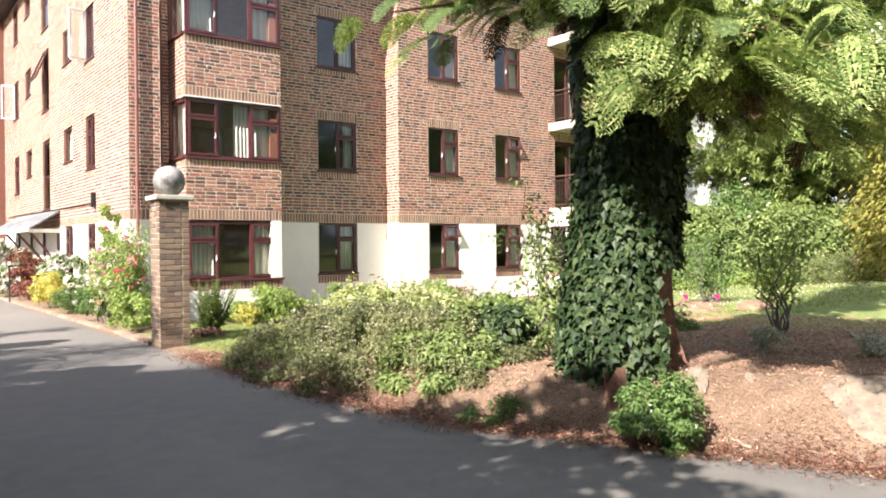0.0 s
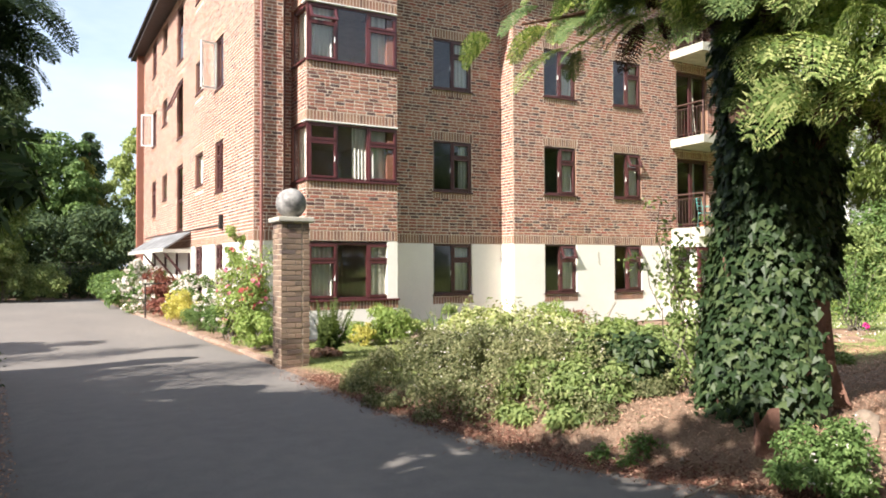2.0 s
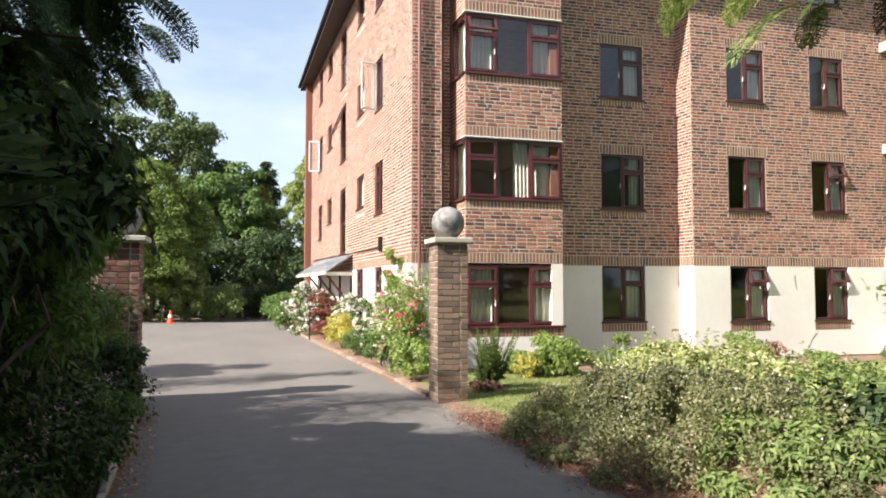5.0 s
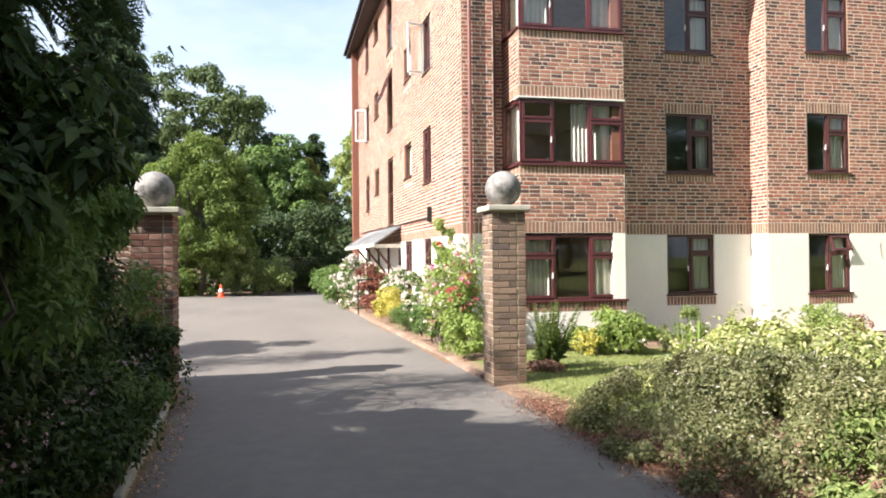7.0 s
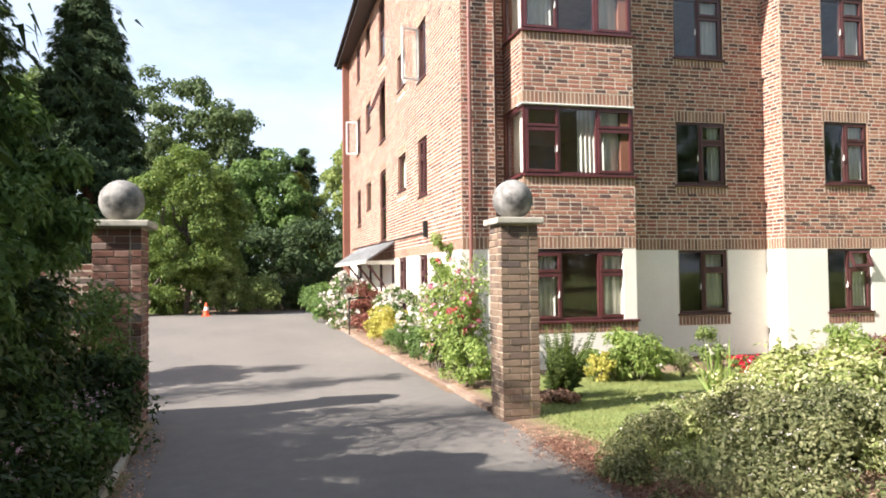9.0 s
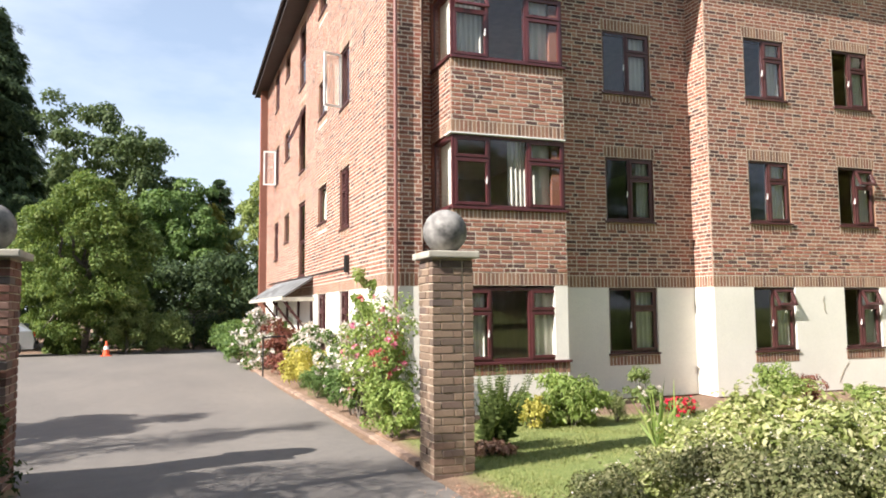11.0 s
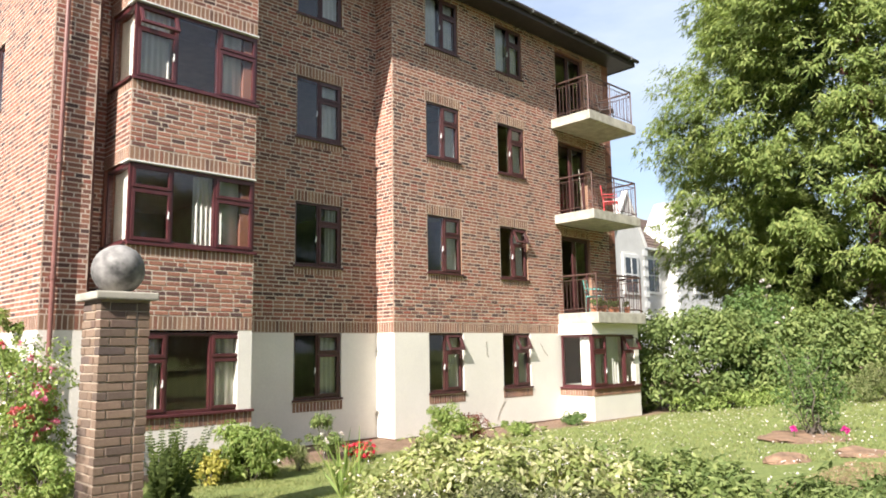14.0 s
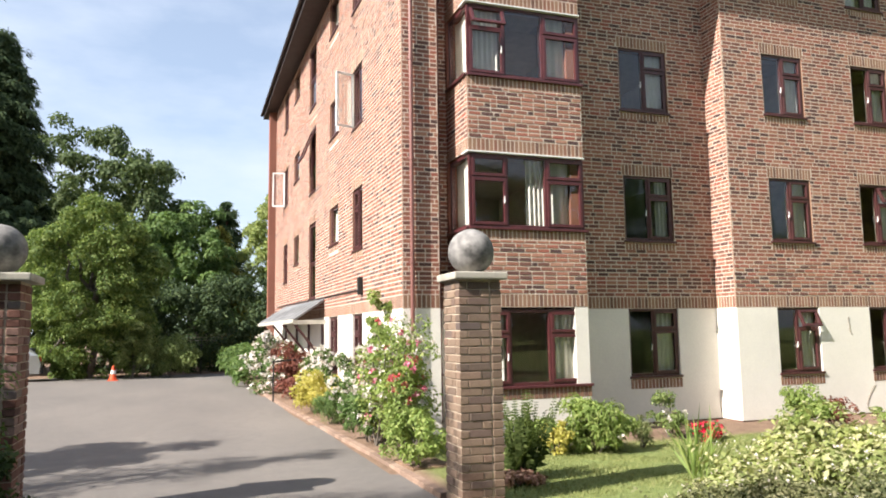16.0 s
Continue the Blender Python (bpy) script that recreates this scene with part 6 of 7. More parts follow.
shrub("rounded_shrub", 11.4, 14.45, gz(11.4, 14.45), 0.55, 0.68, L_BRIGHT, "rounded yellow-green shrub by the wall", n=5200, leaf=0.06, seed=88)
shrub("red_shrub", 12.05, 14.35, gz(12.05, 14.35), 0.32, 0.5, L_RED, "small dark red leaved plant in the bed", n=1500, leaf=0.06, seed=89)
shrub("small_shrub", 13.2, 14.2, gz(13.2, 14.2), 0.42, 0.26, L_BRIGHT, "low pale green plant in the bed", n=2200, leaf=0.06, seed=90)
shrub("small_shrub", 15.6, 14.5, gz(15.6, 14.5), 0.3, 0.28, L_MID, "low green plant in the bed", n=1400, leaf=0.06, seed=91)
# strap leaves rising out of the flowering weeds
sl = thing("strap_leaves", pose(6.31, 10.75, gz(6.31, 10.75)), "tuft of long arching strap leaves", "plant")
n = 46
an = rng.random(n) * 2 * math.pi
foliage("leaves", np.stack([rng.normal(size=n) * 0.08, rng.normal(size=n) * 0.08, np.zeros(n)], 1), np.stack([np.cos(an), np.sin(an), np.full(n, 0.4)], 1), 0.75, 0.028, L_BRIGHT, sl,
        axis=np.stack([0.35 * np.cos(an), 0.35 * np.sin(an), np.ones(n)], 1), spread=0.4, droop=0.1)

# garden to the other side
hd = hedge("laurel_hedge", [(19.2, 16.4), (20.6, 14.3), (22.9, 12.2), (26.0, 9.4), (29.5, 5.0)], [2.2, 2.55, 2.5, 2.15, 2.2], 1.7, L_LAUREL, "tall laurel hedge round the lawn", 66000, 0.15, 21, rough=0.3)
hedge("low_border", [(19.7, 14.2), (20.8, 12.75), (22.4, 11.2)], 0.38, 0.8, L_BRIGHT, "low bright green border in front of the hedge", 9000, 0.08, 22, "border")
b, C, R = shrub("elder_bush", 22.6, 13.4, 0.2, 1.7, 3.0, L_MID, "elder bush with flat white flower heads in the hedge", n=11000, leaf=0.13, seed=25, clumps=44)
blossoms(b, C, R, 38, 0.09, P_WHITE, "flat white flower head", 8, up=0.6)

def cypress(x, y, z, h, r, mat, label, clumps, per, leaf, seed, base=0.0, taper=0.55, low=-0.98):
    """Feathery cypress: outward tufts of drooping fronds round a leafy core coloured dark for shade."""
    root = thing("tree", pose(x, y, z), label, "tree")
    r_ = random.Random(seed)
    part("trunk", limb_mesh(bmesh.new(), (0, 0, -0.3), (0.1, 0, h * 0.93), 0.022 * h + 0.06, 0.04, 0.03, rnd=r_, seg=10), M_BARK, root)
    q = rng.random(clumps) ** 0.85
    an = rng.random(clumps) * 2 * math.pi
    shape = np.interp(q, [0, 0.12, 0.35, 0.7, 0.9, 1.0], [0.78, 1.0, 1.0, 1 - 0.5 * taper, 1 - taper, 0.12])
    lump = np.array([noise.noise(Vector((math.cos(a) * 1.7 + seed, math.sin(a) * 1.7, v * 5))) for a, v in zip(an, q)])
    rad = r * shape * (1 + 0.38 * lump) * np.where(rng.random(clumps) < 0.3, rng.uniform(0.55, 0.85, clumps), rng.uniform(0.88, 1.04, clumps))
    C = np.stack([np.cos(an) * rad, np.sin(an) * rad, h * (base + (1 - base) * q)], 1)
    out = np.stack([np.cos(an), np.sin(an), np.full(clumps, -0.15)], 1)
    sub = 9
    k = np.repeat(np.arange(clumps), sub)
    size = (0.1 * r + 0.3) * rng.uniform(0.7, 1.35, clumps)
    S = C[k] + rand_dirs(len(k)) * (size[k] * rng.uniform(0.3, 1.0, len(k)))[:, None] * np.array([1, 1, 0.6])
    kk = np.repeat(np.arange(len(S)), per)
    dirs = unit(out[k][kk] * 0.8 + rng.normal(size=(len(kk), 3)) * 0.75 + np.array([0, 0, -0.1]))
    P = S[kk] + dirs * (size[k][kk] * 0.38 * rng.random(len(kk)))[:, None]
    P[:, 2] -= 0.3 * np.linalg.norm(P - S[kk], axis=1)
    foliage("crown", P, np.tile(np.array([[0, 0, 1.0]]), (len(P), 1)) + out[k][kk] * 0.5, leaf, leaf * 0.36, mat, root, axis=dirs, spread=0.6, droop=0.35, tri=True)
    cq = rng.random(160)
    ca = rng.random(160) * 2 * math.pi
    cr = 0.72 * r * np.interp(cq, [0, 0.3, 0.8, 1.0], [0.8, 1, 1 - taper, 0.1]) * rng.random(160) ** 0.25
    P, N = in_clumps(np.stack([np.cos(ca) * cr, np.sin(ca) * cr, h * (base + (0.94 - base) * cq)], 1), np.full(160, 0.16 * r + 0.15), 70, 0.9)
    # core leaves take the dark conifer colour, painting in the crown's inner shade
    foliage("inner_foliage", P, N, leaf * 1.7, leaf * 0.8, L_CONIF_DK, root, "inner foliage coloured dark to stand for crown shade")
    for i in range(5):
        c = C[i * clumps // 5]
        part("limb", limb_mesh(bmesh.new(), (0, 0, c[2] * 0.9), tuple(c * np.array([0.5, 0.5, 1])), 0.008 * h, 0.02, 0.1, rnd=r_), M_BARK, root)
    return root
cypress(-8.5, 46.0, 0.0, 17.2, 3.2, L_CONIF_DK, "tall dark conifer behind the car park", 560, 22, 0.28, 53, base=0.05, taper=0.72)
cypress(-14.5, 44.0, 0.0, 20.0, 3.4, L_CONIF_DK, "tall dark conifer behind the car park", 300, 20, 0.34, 54, base=0.05, taper=0.5)
cypress(29.0, 11.4, 0.2, 21.0, 6.1, L_FEATHER, "huge feathery green cypress behind the hedge", 1500, 34, 0.19, 91, base=0.16, taper=0.5)
cypress(26.3, 13.3, 0.2, 6.4, 1.9, L_FEATHER, "bushy lower cypress behind the hedge", 260, 30, 0.16, 92, base=0.1)
cypress(27.8, 9.1, 0.2, 5.8, 2.2, L_FEATHER, "bushy lower cypress behind the hedge", 260, 28, 0.16, 96, base=0.1)
cypress(31.0, 3.2, 0.2, 15.0, 4.6, L_FEATHER, "large feathery green cypress behind the hedge", 260, 24, 0.24, 97, base=0.05)
conifer(22.9, 7.9, 0.25, 11.0, 1.5, L_GOLD, "slim golden conifer at the end of the lawn", 30, 14, 170, 0.16, 93, 0.14, low=0.01)
broadleaf_tree(36, 1, 0.2, 12, 4.5, L_TREE, "broadleaf tree behind the hedge", 110, 170, 0.3, seed=94, low=-0.9, base=0.05)
shrub("rounded_shrub", 21.6, 9.75, gz(21.6, 9.75) - 0.05, 0.95, 0.82, L_OLIVE, "rounded olive-green shrub on the lawn", n=9000, leaf=0.05, seed=96, clumps=40)
M_SOIL = plain("dry_brown_soil", (0.24, 0.15, 0.095), 0.95, scale=6, var=0.5, grain=45, bstr=0.9)
def soil_heap(x, y, w, d, h, label):
    bm = bmesh.new()
    bmesh.ops.create_icosphere(bm, subdivisions=4, radius=1.0)
    for v in bm.verts:
        f = 1 + 0.35 * noise.noise(v.co * 1.4 + Vector((x, y, 0))) + 0.15 * noise.noise(v.co * 5 + Vector((y, x, 0)))
        v.co = Vector((v.co.x * w * f, v.co.y * d * f, v.co.z * h * f))
    s = part("earth_mound", bm, M_SOIL)
    s.matrix_world = pose(x, y, gz(x, y) - 0.01, 0, 0, 20)
    tagged(s, label, "soil")
soil_heap(13.9, 8.6, 1.1, 0.75, 0.05, "bare earth bed round the rose bush")
soil_heap(11.1, 7.95, 0.42, 0.26, 0.1, "low heap of dry brown earth on the lawn")
soil_heap(11.9, 7.35, 0.55, 0.3, 0.08, "low heap of dry brown earth on the lawn")
soil_heap(12.5, 6.7, 0.5, 0.3, 0.16, "low heap of dry brown earth on the lawn")
rb = thing("rose_bush", pose(14.1, 8.65, gz(14.1, 8.65)), "open sparse rose bush in a bare bed on the lawn", "rose bush")
Cs = []
for k in range(16):
    tip = Vector((rnd.uniform(-0.6, 0.6), rnd.uniform(-0.6, 0.6), rnd.uniform(0.6, 1.5)))
    part("stem", limb_mesh(bmesh.new(), (rnd.uniform(-0.2, 0.2), rnd.uniform(-0.2, 0.2), -0.05), tip, 0.013, 0.004, 0.25, 6, 5, rnd), M_BARK_GREY, rb)
    for q in np.linspace(0.35, 1, 7):
        Cs.append(tuple(tip * float(q)))
P, N = in_clumps(np.array(Cs), np.full(len(Cs), 0.17), 30, 0.9)
foliage("leaves", P, N, 0.06, 0.036, L_MID, rb)
for fx, fy in ((13.45, 8.75), (13.3, 7.95)):
    fl = thing("magenta_flower", pose(fx, fy, gz(fx, fy)), "single magenta bloom low over the lawn", "flower")
    part("stem", rod(bmesh.new(), (0, 0, -0.02), (0, 0, 0.16), 0.006, 6), L_MID, fl)
    ax = rand_dirs(40)
    foliage("petals", np.tile(np.array([[0, 0, 0.19]]), (40, 1)) + ax * 0.015, ax, 0.055, 0.045, P_MAGENTA, fl, axis=ax)
# dead branches hanging in the hedge
db = thing("dead_branches", pose(25.4, 10.6, 0.7), "tangle of bare dead branches in the hedge", "branches")
for k in range(34):
    bm = bmesh.new()
    a = Vector((rnd.uniform(-0.5, 0.5), rnd.uniform(-0.4, 0.4), rnd.uniform(2.0, 3.0)))
    limb_mesh(bm, a, a + Vector((rnd.uniform(-1.0, 0.4), rnd.uniform(-0.9, 0.6), rnd.uniform(-1.8, 0.2))), 0.02, 0.005, 0.4, 6, 4, rnd)
    part("branch", bm, M_WOOD, db)

# grass blades and daisies
def scatter(n, x0, x1, y0, y1):
    x, y = rng.uniform(x0, x1, n), rng.uniform(y0, y1, n)
    w = lawn_weight(x, y)
    k = (w > 0.45) & (y < 14.3)
    return x[k], y[k]
x, y = scatter(75000, 3.9, 11, 8.6, 14.2)
an = rng.random(len(x)) * 2 * math.pi
g = foliage("grass", np.stack([x, y, ground_z(x, y) - 0.005], 1), np.stack([np.cos(an), np.sin(an), np.full(len(x), 0.3)], 1), 0.045, 0.008, L_GRASS, None, axis=np.repeat(np.array([[0.1, 0, 1.0]]), len(x), 0), droop=0.1, tri=True)
tagged(g, "short sunlit lawn grass", "grass", kind="stuff")
x, y = scatter(30000, 11, 24, 5.5, 14.2)
an = rng.random(len(x)) * 2 * math.pi
g = foliage("grass", np.stack([x, y, ground_z(x, y) - 0.005], 1), np.stack([np.cos(an), np.sin(an), np.full(len(x), 0.3)], 1), 0.06, 0.015, L_GRASS, None, axis=np.repeat(np.array([[0.1, 0, 1.0]]), len(x), 0), droop=0.1, tri=True)
tagged(g, "short lawn grass under the hedge", "grass", kind="stuff")
x, y = scatter(1700, 8, 22, 7, 14)
d = foliage("daisies", np.stack([x, y, ground_z(x, y) + 0.045], 1), np.repeat(np.array([[0, 0, 1.0]]), len(x), 0), 0.035, 0.035, P_WHITE, None, droop=0.0)
tagged(d, "white daisies scattered over the lawn", "daisies", kind="stuff")
# litter of needles, chips and dry leaves on the mulch
n = 110000
x, y = rng.uniform(3.2, 11, n), rng.uniform(0.6, 10.2, n)
k = (x > drive_right(y) - 0.45 * rng.random(n) ** 3) & ((y < 7.2) | (x < drive_right(y) + 0.35))
x, y = x[k], y[k]
l = foliage("bark_litter", np.stack([x, y, np.maximum(ground_z(x, y), 0.0) + 0.012 + 0.016 * rng.random(len(x))], 1), np.repeat(np.array([[0, 0, 1.6]]), len(x), 0), 0.042, 0.008, L_DRY, None, droop=0.05, tri=True)
tagged(l, "dry needles and bark chips on the bare bank", "litter", kind="stuff")
n = 16000
y = rng.uniform(0.8, 9.6, n)
x = drive_right(y) + 0.04 + 0.17 * rng.normal(size=n)
l = foliage("needle_drift", np.stack([x, y, np.maximum(ground_z(x, y), 0.0) + 0.01 + 0.02 * rng.random(n)], 1), np.repeat(np.array([[0, 0, 1.6]]), n, 0), 0.05, 0.009, L_NEEDLE, None, droop=0.05, tri=True)
tagged(l, "drift of red-brown needles along the drive's edge", "litter", kind="stuff")
n = 4500
y = rng.uniform(0.8, 11.0, n)
x = drive_left(y) + 0.3 * rng.random(n) ** 2.2 - 0.05
l = foliage("leaf_litter", np.stack([x, y, 0.008 + 0.012 * rng.random(n)], 1), np.repeat(np.array([[0, 0, 1.6]]), n, 0), 0.035, 0.012, L_DRY, None, droop=0.05)
tagged(l, "dry brown leaf litter along the drive's edge", "litter", kind="stuff")
ed = thing("concrete_edging", pose(0, 0, 0), "thin weathered concrete edging along the drive", "kerb", kind="structure")
for i in range(11):
    y0 = 0.6 + i * 0.92
    a, b = Vector((float(drive_left(y0)) - 0.03, y0, 0)), Vector((float(drive_left(y0 + 0.91)) - 0.03, y0 + 0.91, 0))
    st = part("edging_strip", bx(-0.025, 0.025, 0, (b - a).length - 0.008, -0.05, 0.055 + 0.01 * (i % 3), bev=0.006), M_CONC, ed)
    st.matrix_local = pose(a.x, a.y, 0, 0, 0, math.degrees(math.atan2(-(b - a).x, (b - a).y)))
M_SANDSTONE = plain("pale_sandstone", (0.215, 0.165, 0.125), 0.95, scale=8, var=0.4, grain=50, bstr=0.8)
for (x0, y0, w, h) in ((5.5, 3.25, 0.30, 0.08), (5.95, 2.1, 0.85, 0.045), (5.75, 2.95, 0.12, 0.03), (6.1, 2.6, 0.1, 0.03)):
    bm = bmesh.new()
    bmesh.ops.create_icosphere(bm, subdivisions=3, radius=1.0)
    for v in bm.verts:
        v.co *= 1 + 0.3 * noise.noise(v.co * 1.7 + Vector((x0, y0, 0)))
        v.co = Matrix.Rotation(radians(x0 * 70), 3, "Z") @ Vector((v.co.x * w / 2, v.co.y * w / 3, v.co.z * h))
        v.co.z += gz(x0 + v.co.x, y0 + v.co.y) - 0.01
    st = part("stone", bm, M_SANDSTONE)
    st.matrix_world = pose(x0, y0, 0)
    tagged(st, "pale rough stone half sunk in the mulch", "stone", "stones on the bank")
tw = part("fallen_twig", limb_mesh(bmesh.new(), (0, 0, 0.015), (0.5, 0.12, 0.015), 0.009, 0.005, 0.2, 6, 6, rnd), M_WOOD)
tw.matrix_world = pose(4.1, 3.55, 0.0)
tagged(tw, "thin dry twig lying on the asphalt", "twig")

# ---- small things at the end of the drive ----
hr = thing("handrail", pose(3.2, 22.6, 0), "black iron handrail by the entrance", "handrail")
part("post", rod(bmesh.new(), (0, 0, 0), (0, 0, 0.95), 0.02, 8), M_IRON, hr)
part("post", rod(bmesh.new(), (0.9, 0.4, 0), (0.9, 0.4, 1.0), 0.02, 8), M_IRON, hr)
part("rail", rod(bmesh.new(), (-0.03, -0.01, 0.95), (0.93, 0.41, 1.0), 0.022, 8), M_IRON, hr)
M_ORANGE = plain("orange_plastic", (0.75, 0.10, 0.03), 0.5, var=0.1)
cone = thing("traffic_cone", pose(-1.35, 33.9, 0), "orange traffic cone with a white band", "traffic cone")
part("base", bx(-0.18, 0.18, -0.18, 0.18, 0, 0.035, bev=0.01), M_ORANGE, cone)
part("body", rod(bmesh.new(), (0, 0, 0.035), (0, 0, 0.55), 0.13, 18, 0.03), M_ORANGE, cone)
part("band", rod(bmesh.new(), (0, 0, 0.25), (0, 0, 0.38), 0.096, 18, 0.071), M_WHITE, cone, "white reflective band")
dry = thing("rotary_dryer", pose(1.75, 36.6, 0), "rotary clothes dryer with faded lines", "clothes dryer")
part("post", rod(bmesh.new(), (0, 0, 0), (0, 0, 1.5), 0.018, 8), M_IRON, dry)
for k in range(4):
    an = k * math.pi / 2 + 0.3
    part("arm", rod(bmesh.new(), (0, 0, 1.15), (math.cos(an) * 1.3, math.sin(an) * 1.3, 1.65), 0.008, 6), M_IRON, dry)
for q in (0.5, 0.75, 1.0):
    bm = bmesh.new()
    for k in range(4):
        a, b = [(math.cos(j * math.pi / 2 + 0.3) * 1.3 * q, math.sin(j * math.pi / 2 + 0.3) * 1.3 * q, 1.15 + 0.5 * q) for j in (k, k + 1)]
        rod(bm, a, b, 0.003, 4)
    part("line", bm, M_WOOD, dry)

# silver hatchback parked behind the gate pier, tail towards the drive
M_CARPAINT = plain("silver_car_paint", (0.55, 0.55, 0.54), 0.25, 0.6, var=0.05, bstr=0.0)
M_RUBBER = plain("black_rubber", (0.02, 0.02, 0.02), 0.8, var=0.2)
M_TAIL = plain("red_tail_lamp", (0.5, 0.02, 0.02), 0.15, var=0.1, bstr=0.0)
M_TINT = plain("tinted_car_glass", (0.02, 0.025, 0.03), 0.08, var=0.1, bstr=0.0)
car = thing("parked_car", pose(-6.0, 35.3, 0, 0, 0, 12), "silver hatchback parked beside the rounded tree", "car")
prof = [(-2.0, 0.3), (-2.05, 0.62), (-1.95, 0.82), (-1.1, 0.95), (-0.45, 1.4), (0.9, 1.46), (1.55, 1.25), (1.9, 0.95), (2.0, 0.6), (1.95, 0.28)]
bm = bmesh.new()
rings = []
for yv, inset in ((-0.86, 0.0), (-0.82, 0.03), (0.82, 0.03), (0.86, 0.0)):
    rings.append([bm.verts.new((px * (0.985 if abs(yv) > 0.84 else 1), yv * (0.84 if pz > 1.1 else 1), pz)) for px, pz in prof])
for i in range(3):
    for j in range(len(prof)):
        k = (j + 1) % len(prof)
        bm.faces.new((rings[i][j], rings[i][k], rings[i + 1][k], rings[i + 1][j]))
bm.faces.new(rings[0]); bm.faces.new(rings[3][::-1])
body = part("body", bm, M_CARPAINT, car)
part("rear_window", bx(1.62, 1.80, -0.56, 0.56, 0.98, 1.24, bev=0.02), M_TINT, car)
for sy in (-1, 1):
    part("tail_lamp", bx(1.86, 2.0, sy * 0.66 - 0.13, sy * 0.66 + 0.13, 0.72, 0.92, bev=0.02), M_TAIL, car, "red tail lamp")
    part("side_window", bx(-0.7, 1.1, sy * 0.735 - 0.02, sy * 0.735 + 0.02, 1.0, 1.3, bev=0.01), M_TINT, car)
    for px in (-1.25, 1.25):
        wh = part("wheel", rod(bmesh.new(), (px, sy * 0.68, 0.31), (px, sy * 0.87, 0.31), 0.31, 20), M_RUBBER, car)
        part("rim", rod(bmesh.new(), (px, sy * 0.86, 0.31), (px, sy * 0.88, 0.31), 0.2, 16), M_LEAD, wh)
part("bumper", bx(1.92, 2.06, -0.84, 0.84, 0.3, 0.55, bev=0.03), M_RUBBER, car, "dark lower bumper")
part("number_plate", bx(2.055, 2.07, -0.26, 0.26, 0.56, 0.67, bev=0.003), M_WHITE, car)

# white gabled house behind the hedge
M_HOUSE = plain("white_painted_stucco", (0.66, 0.66, 0.64), 0.85, scale=1.5, var=0.08)
house = thing("white_house", pose(36.9, 24.0, 0), "white gabled house with a brown tiled roof", "house")
part("wall", bx(-6.0, 8.0, 0, 8, 0, 6.75), M_HOUSE, house)
def gable(x, w, zb, zt, y0, d, nm):
    bm = bmesh.new()
    f = [bm.verts.new(c) for c in ((x - w, y0, 0), (x + w, y0, 0), (x + w, y0, zb), (x, y0, zt), (x - w, y0, zb))]
    bm.faces.new(f)
    g = bmesh.ops.extrude_face_region(bm, geom=bm.faces[:])
    bmesh.ops.translate(bm, verts=[v for v in g["geom"] if isinstance(v, bmesh.types.BMVert)], vec=(0, d, 0))
    part(nm, bm, M_HOUSE, house)
    for sx in (-1, 1):
        bm = bmesh.new()
        a, b = Vector((x + sx * (w + 0.12), y0 - 0.06, zb - 0.1)), Vector((x, y0 - 0.06, zt + 0.16))
        n = Vector((0, 0, 0.16))
        v = [bm.verts.new(c) for c in (a, b, b + n, a + n)]
        bm.faces.new(v)
        g = bmesh.ops.extrude_face_region(bm, geom=bm.faces[:])
        bmesh.ops.translate(bm, verts=[q for q in g["geom"] if isinstance(q, bmesh.types.BMVert)], vec=(0, 0.3, 0))
        part("coping", bm, M_WHITE, house)
        for i in range(9):
            part("quoin", bx(x + sx * w - 0.22, x + sx * w + 0.22, y0 - 0.02, y0 + 0.1, 2.0 + i * 0.52, 2.3 + i * 0.52, bev=0.015), M_WHITE, house)
gable(-4.2, 1.5, 6.7, 9.0, -0.7, 2.5, "gable")
gable(2.9, 2.3, 6.9, 9.9, -0.7, 2.5, "gable")
bm = bmesh.new()
q = [bm.verts.new(c) for c in ((-6.4, -0.4, 6.7), (8.4, -0.4, 6.7), (8.4, 4.0, 9.6), (-6.4, 4.0, 9.6), (8.4, 8.4, 6.7), (-6.4, 8.4, 6.7))]
for f in ((0, 1, 2, 3), (3, 2, 4, 5), (0, 3, 5), (1, 4, 2)):
    bm.faces.new([q[i] for i in f])
part("roof", bm, M_TILE_PALE, house, "brown tiled roof")
for r_ in range(11):
    z_ = 6.72 + r_ * 0.262
    y_ = -0.4 + r_ * 0.4
    part("tile_course", bx(-6.4, 8.4, y_ - 0.02, y_ + 0.05, z_, z_ + 0.045), M_TILE_PALE, house)
part("gutter", bx(-2.6, 0.55, -0.5, -0.4, 6.58, 6.7, bev=0.02), M_WHITE, house)
for wx, wz, yb in ((-4.2, 4.3, -0.7), (-0.9, 4.5, 0.0), (2.9, 4.6, -0.7), (-4.2, 1.0, -0.7), (-0.9, 1.0, 0.0), (2.9, 1.0, -0.7)):
    part("window_surround", bx(wx - 0.7, wx + 0.7, yb - 0.08, yb - 0.002, wz - 0.15, wz + 1.85, bev=0.02), M_WHITE, house)
    wn_ = part("window", bx(wx - 0.48, wx + 0.48, yb - 0.1, yb - 0.06, wz, wz + 1.65), M_TINT, house, "dark sash window")
    part("glazing_bar", bx(wx - 0.49, wx + 0.49, yb - 0.12, yb - 0.095, wz + 0.8, wz + 0.86), M_WHITE, wn_)
    part("glazing_bar", bx(wx - 0.025, wx + 0.025, yb - 0.119, yb - 0.096, wz, wz + 1.65), M_WHITE, wn_)
